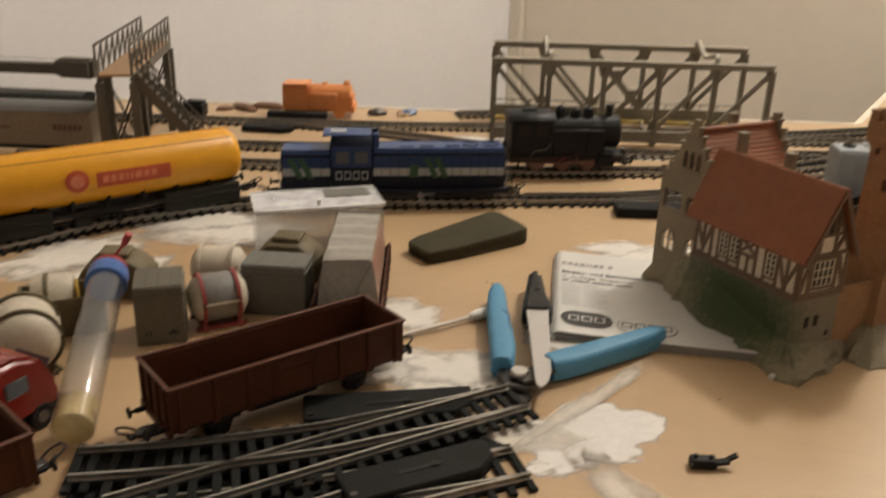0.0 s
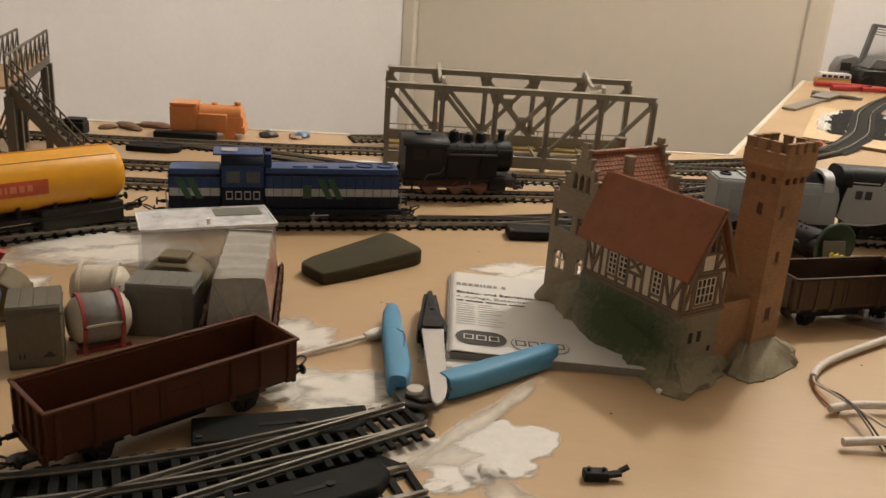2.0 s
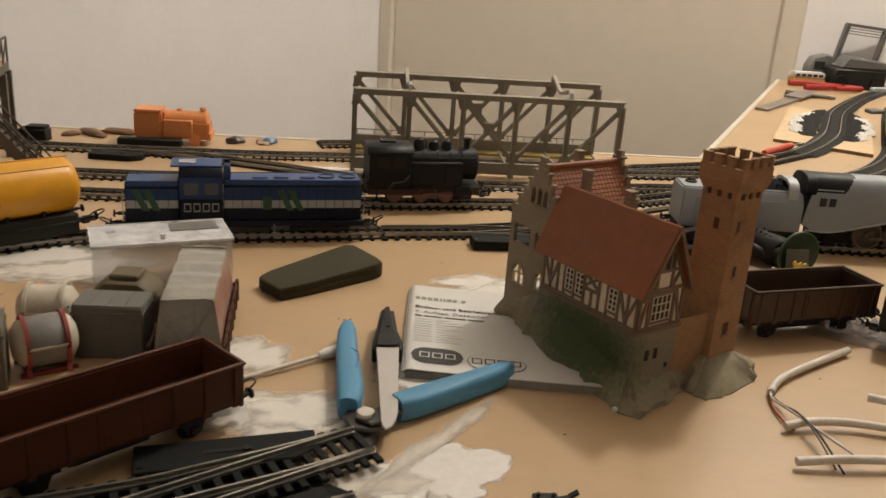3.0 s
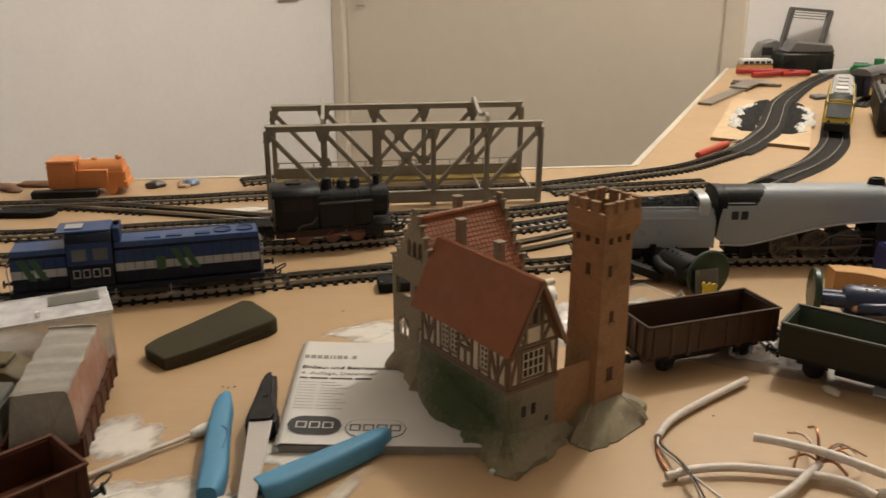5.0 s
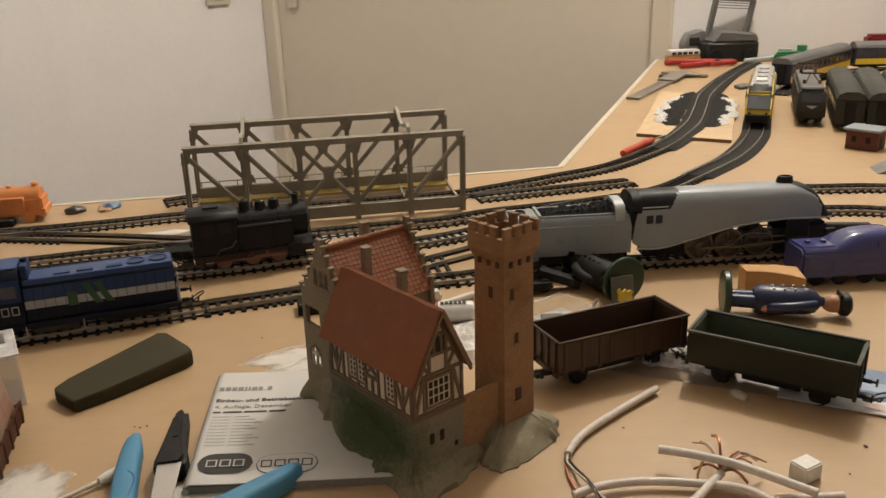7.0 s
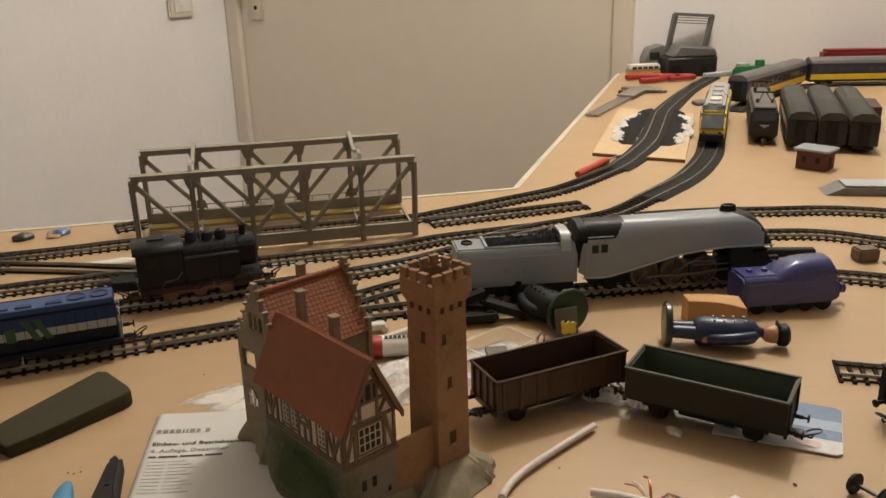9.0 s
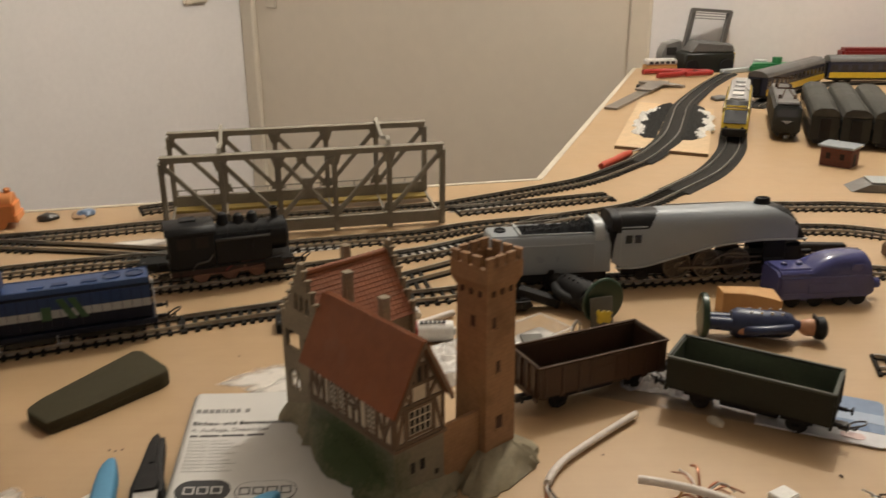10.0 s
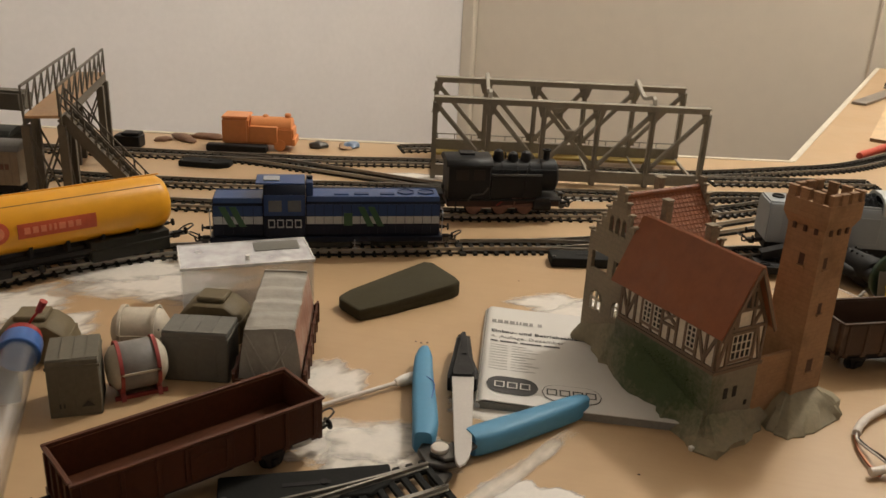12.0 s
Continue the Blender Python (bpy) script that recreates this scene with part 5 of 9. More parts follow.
open_wagon(pose(0.386, 0.494, 0.0, 0, 0, 18), 0.095, 0.0320, 0.0318, BLACK, DARKSTEEL, BLACK, "black open wagon standing on the board")
open_wagon(pose(0.492, 0.672, RAIL_TOP, 0, 0, -28), 0.085, 0.0310, 0.0300, BROWN, BROWNL, BROWN, "brown wagon standing on the curved track")


def bogie(parent, x, z=RAIL_TOP, wb=0.021, half=0.0108):
    b = part("bogie", join(box(x - wb / 2 - 0.005, x + wb / 2 + 0.005, -half + 0.002, half - 0.002, z + 0.0055, z + 0.0085, 0.0005), cyl((x, 0, z + 0.008), (x, 0, z + 0.0105), 0.003, seg=10)), BLACK, parent)
    for s in (-1, 1):
        part("side_frame", slab_xz([(x - wb / 2 - 0.006, z + 0.0045), (x - wb / 2 - 0.003, z + 0.0025), (x + wb / 2 + 0.003, z + 0.0025), (x + wb / 2 + 0.006, z + 0.0045), (x + wb / 2 + 0.004, z + 0.0085), (x - wb / 2 - 0.004, z + 0.0085)], s * half - 0.0009, s * half + 0.0009, 0.0003), BLACK, b)
        part("axle_box", join(box(x - wb / 2 - 0.002, x - wb / 2 + 0.002, s * half - 0.0016, s * half + 0.0016, z + 0.003, z + 0.0068, 0.0004), box(x + wb / 2 - 0.002, x + wb / 2 + 0.002, s * half - 0.0016, s * half + 0.0016, z + 0.003, z + 0.0068, 0.0004)), BLACK, b)
        for e in (-1, 1):
            part("wheel", WHEEL_S, None, b, m=pose(x + e * wb / 2, s * 0.0082, z + 0.005, 0, 0, 0 if s > 0 else 180))
    return b


# blue diesel engine
def diesel_engine(m):
    t = thing("diesel_engine", m, "blue diesel locomotive with pale stripe and green flashes", "locomotive")
    z0 = RAIL_TOP + 0.0070
    L = 0.0800
    part("frame", box(-L, L, -0.0150, 0.0150, z0 - 0.0015, z0 + 0.0018, 0.0004), NAVY, t)
    part("fuel_tank", box(-0.014, 0.016, -0.0125, 0.0125, z0 - 0.0062, z0 - 0.0016, 0.001), DKGREEN, t)
    for name, x0, x1, h, w in (("short_hood", -L + 0.002, -0.0440, 0.0245, 0.0125), ("long_hood", -0.0155, L - 0.002, 0.0255, 0.0125)):
        hood = part(name, slab_yz([(-w, z0 + 0.0019), (w, z0 + 0.0019), (w, z0 + h - 0.0035), (w - 0.0035, z0 + h), (-w + 0.0035, z0 + h), (-w, z0 + h - 0.0035)], x0, x1, 0.0006), NAVY, t)
        for s in (-1, 1):
            y0, y1 = sorted((s * (w + 0.0001), s * (w + 0.0004)))
            part("upper_band", box(x0 + 0.0006, x1 - 0.0006, y0, y1, z0 + 0.0145, z0 + h - 0.0036), LBLUE, hood, "mid blue band")
            part("stripe", box(x0 + 0.0006, x1 - 0.0006, y0, y1, z0 + 0.0096, z0 + 0.0143), STRIPE, hood, "pale grey stripe")
            n = 5 if name == "short_hood" else 15
            for k in range(1, n):
                xx = x0 + k * (x1 - x0) / n
                part("door_gap", box(xx - 0.00015, xx + 0.00015, y0 - 0.0001, y1 + 0.0001, z0 + 0.003, z0 + h - 0.004), NAVY, hood)
            for gx in ((x0 + 0.004, x0 + 0.011) if name == "short_hood" else (0.020, 0.027)):
                g = slab_xz([(gx, z0 + 0.0205), (gx + 0.0046, z0 + 0.0205), (gx + 0.0115, z0 + 0.0080), (gx + 0.0069, z0 + 0.0080)], y0 - (0.0002 if s < 0 else 0), y1 + (0.0002 if s > 0 else 0))
                part("flash", g, GREENS, hood, "green diagonal flash")
            if name == "long_hood":
                part("emblem", box(0.0105, 0.0165, y0 - (0.0002 if s < 0 else 0), y1 + (0.0002 if s > 0 else 0), z0 + 0.0085, z0 + 0.0165), GREENS, hood, "small green emblem")
        part("roof_panel", box(x0 + 0.0008, x1 - 0.0008, -w + 0.0030, w - 0.0030, z0 + h + 0.0001, z0 + h + 0.0007, 0.0002), LBLUER, hood, "paler blue roof panel")
        part("roof_panel", join(beam((x0 + 0.0008, -w + 0.0016, z0 + h - 0.0014), (x1 - 0.0008, -w + 0.0016, z0 + h - 0.0014), 0.0006, 0.0044), beam((x0 + 0.0008, w - 0.0016, z0 + h - 0.0014), (x1 - 0.0008, w - 0.0016, z0 + h - 0.0014), 0.0006, 0.0044)), LBLUER, hood)
        if name == "long_hood":
            for fx in (0.0545, 0.0690):
                part("fan", lathe([(0.0058, z0 + h + 0.0006), (0.0062, z0 + h + 0.0014), (0.0054, z0 + h + 0.0014), (0.0050, z0 + h + 0.0009), (0.0010, z0 + h + 0.0009)], 20), LBLUE, hood, m=pose(fx, 0, 0))
            for hx in (0.004, 0.018, 0.036):
                part("hatch", box(hx, hx + 0.010, -0.0065, -0.0015, z0 + h + 0.0006, z0 + h + 0.0014, 0.0002), LBLUE if hx > 0.01 else LBLUER, hood)
    cabh = 0.0335
    cab = part("cab", slab_yz([(-0.0148, z0 + 0.0019), (0.0148, z0 + 0.0019), (0.0148, z0 + cabh - 0.005), (0.0118, z0 + cabh), (-0.0118, z0 + cabh), (-0.0148, z0 + cabh - 0.005)], -0.0438, -0.0157, 0.0006), NAVY, t)
    part("cab_roof", box(-0.0490, -0.0160, -0.0112, 0.0112, z0 + cabh + 0.0001, z0 + cabh + 0.0012, 0.0003), LBLUER, cab)
    part("roof_plate", box(-0.0440, -0.0330, -0.0060, 0.0040, z0 + cabh + 0.0013, z0 + cabh + 0.0020, 0.0003), STRIPE, cab, "pale cab roof plate")
    part("cooler", box(-0.0152, -0.0105, -0.010, 0.010, z0 + 0.0262, z0 + cabh + 0.0012, 0.0006), LBLUE, cab)
    part("exhaust", cyl((-0.0128, 0, z0 + cabh), (-0.0128, 0, z0 + cabh + 0.003), 0.0020, seg=12), NAVY, cab)
    for s in (-1, 1):
        y0, y1 = sorted((s * 0.0149, s * 0.0153))
        part("cab_band", box(-0.0435, -0.0160, y0, y1, z0 + 0.0155, z0 + cabh - 0.0052), LBLUE, cab)
        for wx in (-0.0405, -0.0275):
            w = part("window", box(wx, wx + 0.0090, y0 - 0.0002, y1 + 0.0002, z0 + 0.0180, z0 + 0.0250, 0.0002), WINP, cab)
        # painted name as plain bars
        for k in range(4):
            x = -0.0408 + k * 0.0060
            bm = bmesh.new()
            for a0, a1, c0, c1 in ((0, 0.0006, 0, 0.0050), (0.0038, 0.0044, 0, 0.0050), (0.0006, 0.0038, 0.0044, 0.0050), (0.0006, 0.0038, 0, 0.0006)):
                join(bm, box(x + a0, x + a1, y0 - 0.0003, y1 + 0.0003, z0 + 0.0080 + c0, z0 + 0.0080 + c1))
            bmesh.ops.remove_doubles(bm, verts=bm.verts, dist=0.00001)
            part("painted_mark", bm, STRIPE, cab)
    for e in (-1, 1):
        part("end_rail", join(tube([(e * (L - 0.0008), -0.013, z0 + 0.002), (e * (L - 0.0002), -0.013, z0 + 0.0165), (e * (L - 0.0002), -0.005, z0 + 0.0170)], 0.0004, 6), tube([(e * (L - 0.0008), 0.013, z0 + 0.002), (e * (L - 0.0002), 0.013, z0 + 0.0165), (e * (L - 0.0002), 0.005, z0 + 0.0170)], 0.0004, 6)), STRIPE, t)
        part("lamp", cyl((e * (L - 0.002), 0, z0 + 0.0205), (e * (L - 0.0012), 0, z0 + 0.0205), 0.0017, seg=12), WHITEP, t)
        bogie(t, e * 0.050, wb=0.026)
        part("bogie_cover", join(box(e * 0.050 - 0.0205, e * 0.050 + 0.0205, -0.0122, 0.0122, RAIL_TOP + 0.0018, z0 - 0.0018, 0.0006), join(box(e * 0.050 - 0.0150, e * 0.050 - 0.0100, -0.0136, 0.0136, RAIL_TOP + 0.0026, RAIL_TOP + 0.0048, 0.0004), box(e * 0.050 + 0.0100, e * 0.050 + 0.0150, -0.0136, 0.0136, RAIL_TOP + 0.0026, RAIL_TOP + 0.0048, 0.0004))), SKIRTM, t, "olive-black bogie frame")
    for s in (-1, 1):
        for x in (-0.0165, 0.0180):
            part("ladder", join(box(x - 0.0018, x + 0.0018, s * 0.0152 - 0.0004, s * 0.0152 + 0.0004, z0 - 0.0058, z0 - 0.0050), box(x - 0.0004, x + 0.0004, s * 0.0152 - 0.0003, s * 0.0152 + 0.0003, z0 - 0.0055, z0)), STRIPE, t)
    end_gear(t, L + 0.0005, z0 + 0.0008)
    return t


def grown(m, x, y, z):
    return m @ Matrix.Diagonal((x, y, z, 1))


diesel_engine(grown(pose(-0.2136, 0.5808, 0.0, 0, 0, 20.8), 1.02, 1.02, 1.17))


# yellow tank wagon
def tank_wagon(m):
    t = thing("tank_wagon", m, "yellow bogie tank wagon with red sign on dark frame", "wagon")
    z0, R, L = RAIL_TOP + 0.0105, 0.0165, 0.0720
    zc = z0 + 0.0025 + R
    prof = [(0.0005, -L - 0.004), (R * 0.45, -L - 0.0034), (R * 0.8, -L - 0.0012), (R * 0.96, -L + 0.0018), (R, -L + 0.005), (R, L - 0.005), (R * 0.96, L - 0.0018), (R * 0.8, L + 0.0012), (R * 0.45, L + 0.0034), (0.0005, L + 0.004)]
    tank = part("tank", lathe(prof, 40, "X"), YELLOW, t, m=pose(0, 0, zc))
    part("seam", beam((-L, 0, R + 0.0002), (L, 0, R + 0.0002), 0.0010, 0.0006), YELLOW, tank)
    part("seam", beam((-L + 0.003, -R * 0.62, R * 0.79), (L - 0.003, -R * 0.62, R * 0.79), 0.00028, 0.0003), BROWNPRINT, tank)

    def curved(x0, x1, a0, a1, r, material, name, label=""):
        bm = bmesh.new()
        n = 8
        ring = [[bm.verts.new((x, -rr * math.cos(a0 + (a1 - a0) * k / n), rr * math.sin(a0 + (a1 - a0) * k / n))) for x, rr in ((x0, r), (x1, r), (x1, r - 0.0003), (x0, r - 0.0003))] for k in range(n + 1)]
        for a, b in zip(ring, ring[1:]):
            for k in range(4):
                bm.faces.new((a[k], a[(k + 1) % 4], b[(k + 1) % 4], b[k]))
        bm.faces.new(ring[0]), bm.faces.new(ring[-1][::-1])
        return part(name, bm, material, tank, label)
    curved(-0.006, 0.032, -0.28, 0.24, R + 0.0003, REDP, "sign", "red sign with a paler lettering line")
    bm_x = -0.003
    for w in (0.0028, 0.0026, 0.0026, 0.0012, 0.0012, 0.0032, 0.0026, 0.0026):
        curved(bm_x, bm_x + w, -0.12, 0.10, R + 0.0005, REDPL, "print_bar")
        bm_x += w + 0.0012
    bm = lathe([(0.0005, 0), (0.0062, 0), (0.0064, 0.0003), (0.0054, 0.0006), (0.0005, 0.0006)], 20)
    part("emblem", bm, REDP, tank, "round red emblem", Matrix.Translation((-0.0155, -R - 0.0002, 0.0008)) @ Matrix.Diagonal((0.9, 1, 1, 1)) @ Matrix.Rotation(radians(90), 4, "X"))
    part("emblem_core", lathe([(0.0005, 0), (0.0036, 0), (0.0038, 0.0003), (0.0005, 0.0004)], 16), REDPL, tank, "", Matrix.Translation((-0.0155, -R - 0.0009, 0.0008)) @ Matrix.Diagonal((0.9, 1, 1, 1)) @ Matrix.Rotation(radians(90), 4, "X"))
    part("frame", box(-L - 0.002, L + 0.002, -0.0045, 0.0045, z0 - 0.0035, z0 + 0.0005, 0.0004), BLACK, t)
    for s in (-1, 1):
        part("sole_bar", box(-L - 0.002, L + 0.002, s * 0.0125 - 0.0007, s * 0.0125 + 0.0007, z0 - 0.0022, z0 + 0.0004), BLACK, t)
        for k in range(7):
            x = -0.054 + k * 0.018
            part("saddle", slab_yz([(s * 0.003, z0), (s * 0.0125, z0), (s * 0.0125, z0 + 0.0075), (s * 0.009, z0 + 0.0050), (s * 0.003, z0 + 0.0030)], x - 0.0008, x + 0.0008), BLACK, t)
    part("air_tank", cyl((-0.012, 0.005, z0 - 0.006), (0.010, 0.005, z0 - 0.006), 0.003, seg=14), BLACK, t)
    part("pipework", join(cyl((-0.03, -0.008, z0 - 0.005), (0.03, -0.008, z0 - 0.005), 0.0009, seg=8), join(cyl((0.004, -0.012, z0 - 0.004), (0.004, -0.012, z0 - 0.0085), 0.0015, seg=10), box(-0.018, -0.010, -0.0125, -0.006, z0 - 0.0085, z0 - 0.0025, 0.0005))), BLACK, t)
    for e in (-1, 1):
        bogie(t, e * 0.0500, wb=0.021)
        part("skirt", join(box(e * 0.050 - 0.0215, e * 0.050 + 0.0215, -0.0136, 0.0136, RAIL_TOP + 0.0016, z0 + 0.0040, 0.0008), box(e * 0.050 - 0.0225, e * 0.050 + 0.0225, -0.0142, 0.0142, z0 - 0.0020, z0 - 0.0006, 0.0003)), SKIRTM, t, "dark olive-black bogie block")
    end_gear(t, L + 0.003, z0 - 0.0006)
    return t


tank_wagon(grown(pose(-0.3776, 0.4699, 0.0, 0, 0, 52.5), 1.25, 1.12, 1.12))


# black tank engine
def steam_engine(m):
    t = thing("steam_engine", m, "small black steam tank locomotive with red linkage", "locomotive")
    z = RAIL_TOP
    part("frame", box(-0.046, 0.046, -0.012, 0.012, z + 0.006, z + 0.0105, 0.0006), REDFRAME, t)
    part("footplate", box(-0.047, 0.047, -0.0155, 0.0155, z + 0.0106, z + 0.0120, 0.0003), LOCOBLACK, t)
    boiler = part("boiler", lathe([(0.001, -0.012), (0.0100, -0.012), (0.0105, -0.0115), (0.0105, 0.030), (0.0110, 0.0302), (0.0110, 0.0425), (0.0092, 0.0440), (0.0085, 0.0446), (0.001, 0.0452)], 28, "X"), LOCOBLACK, t, m=pose(0, 0, z + 0.0255))
    for x in (-0.002, 0.010, 0.021):
        part("boiler_band", lathe([(0.0107, x - 0.0005), (0.0109, x - 0.0004), (0.0109, x + 0.0004), (0.0107, x + 0.0005)], 28, "X"), LOCOBLACK, boiler)
    for s in (-1, 1):
        part("side_tank", box(-0.012, 0.030, s * 0.0112 - 0.0034, s * 0.0112 + 0.0034, z + 0.0121, z + 0.0285, 0.0008, 2), LOCOBLACK, t)
        part("cylinder", join(cyl((0.024, s * 0.0125, z + 0.0078), (0.038, s * 0.0125, z + 0.0078), 0.0040, seg=16), box(0.025, 0.037, s * 0.0125 - 0.0032, s * 0.0125 + 0.0032, z + 0.008, z + 0.0135, 0.0006)), LOCOBLACK, t)
        for x in (-0.024, -0.002, 0.018):
            w = part("driving_wheel", wheel_mesh(0.0072), None, t, m=pose(x, s * 0.0082, z + 0.0072, 0, 0, 0 if s > 0 else 180))
            part("wheel_rim", lathe([(0.0056, -0.0016), (0.0062, -0.0018), (0.0070, -0.0014), (0.0064, -0.0010)], 20, "Y"), REDROD, w, m=pose(0, 0.0029, 0))
        part("coupling_rod", join(beam((-0.024, s * 0.0108, z + 0.0060), (0.018, s * 0.0108, z + 0.0060), 0.0009, 0.0018), beam((-0.002, s * 0.0120, z + 0.0062), (0.030, s * 0.0122, z + 0.0082), 0.0008, 0.0013)), REDROD, t, "dull red-brown rods")
        part("valve_gear", join(tube([(-0.006, s * 0.0128, z + 0.0072), (0.002, s * 0.0130, z + 0.0118), (0.012, s * 0.0130, z + 0.0112)], 0.0006, 6), beam((0.006, s * 0.0128, z + 0.0112), (0.028, s * 0.0128, z + 0.0112), 0.0006, 0.0010)), DKRED, t, "dark red valve gear")
        part("hand_rail", cyl((-0.010, s * 0.0108, z + 0.0316), (0.042, s * 0.0108, z + 0.0312), 0.0003, seg=6), LOCOBLACK, t)
        part("slide_bar_bracket", join(beam((0.0085, s * 0.0134, z + 0.0128), (0.0085, s * 0.0134, z + 0.0060), 0.0008, 0.0012), join(beam((0.0060, s * 0.0134, z + 0.0124), (0.0250, s * 0.0134, z + 0.0124), 0.0008, 0.0012), beam((0.0085, s * 0.0134, z + 0.0064), (0.0250, s * 0.0134, z + 0.0064), 0.0008, 0.0010))), REDROD, t, "dull red-brown slide bars")
        part("injector_pipe", tube([(-0.030, s * 0.0150, z + 0.0110), (-0.027, s * 0.0158, z + 0.0150), (-0.018, s * 0.0158, z + 0.0160), (-0.014, s * 0.0152, z + 0.0200)], 0.0007, 6), DARKSTEEL, t)
        part("step", join(box(-0.043, -0.036, s * 0.0150 - 0.0010, s * 0.0150 + 0.0010, z + 0.0030, z + 0.0038), box(-0.0402, -0.0388, s * 0.0146 - 0.0003, s * 0.0146 + 0.0003, z + 0.0038, z + 0.0108)), LOCOBLACK, t)
        part("sand_pipe", tube([(0.0185, s * 0.0100, z + 0.0330), (0.0165, s * 0.0148, z + 0.0280), (0.0150, s * 0.0150, z + 0.0125)], 0.0005, 6), LOCOBLACK, t)
        # brighter strip added for the lit line along the tank's top edge
        part("tank_rim", box(-0.0115, 0.0295, s * 0.0146 - 0.0004, s * 0.0146 + 0.0004, z + 0.0280, z + 0.0290, 0.0002), DARKSTEEL, t)
    cab = part("cab", slab_yz([(-0.0150, z + 0.0121), (0.0150, z + 0.0121), (0.0150, z + 0.0345), (-0.0150, z + 0.0345)], -0.0460, -0.0125, 0.0006), LOCOBLACK, t)
    part("cab_roof", slab_yz([(-0.0160, z + 0.0340), (-0.0160, z + 0.0352), (-0.0125, z + 0.0382), (-0.005, z + 0.0400), (0.005, z + 0.0400), (0.0125, z + 0.0382), (0.0160, z + 0.0352), (0.0160, z + 0.0340)], -0.0480, -0.0108, 0.0005), LOCOBLACK, cab)
    part("roof_vent", box(-0.036, -0.024, -0.005, 0.005, z + 0.0398, z + 0.0412, 0.0004), LOCOBLACK, cab)
    for s in (-1, 1):
        part("cab_window", box(-0.040, -0.030, s * 0.0151 - 0.0003, s * 0.0151 + 0.0003, z + 0.0250, z + 0.0320), DARK, cab)
        part("cab_window", box(-0.026, -0.017, s * 0.0151 - 0.0003, s * 0.0151 + 0.0003, z + 0.0250, z + 0.0320), DARK, cab)
    part("chimney", lathe([(0.0036, 0.0095), (0.0026, 0.0115), (0.0026, 0.0160), (0.0035, 0.0168), (0.0035, 0.0177), (0.0018, 0.0177), (0.0018, 0.0155)], 16), LOCOBLACK, boiler, m=pose(0.0355, 0, 0))
    for x, h in ((-0.004, 0.0175), (0.008, 0.0160), (0.0185, 0.0165)):
        part("dome", lathe([(0.0052, 0.0085), (0.0044, 0.0105), (0.0042, h - 0.003), (0.0034, h - 0.001), (0.0014, h), (0.0004, h + 0.0001)], 18), LOCOBLACK, boiler, m=pose(x, 0, 0))
    part("whistle", cyl((0.0022, 0.002, 0.0095), (0.0022, 0.002, 0.0150), 0.0008, seg=8), DARKSTEEL, boiler)
    for e in (-1, 1):
        for s in (-1, 1):
            part("head_lamp", cyl((e * 0.0450, s * 0.0095, z + 0.0145), (e * 0.0478, s * 0.0095, z + 0.0145), 0.0019, seg=12), DARKSTEEL, t)
    end_gear(t, 0.0472, z + 0.0085)
    return t


steam_engine(grown(pose(-0.1060, 0.7025, 0.0, 0, 0, 20.5), 1.02, 1.08, 1.22))


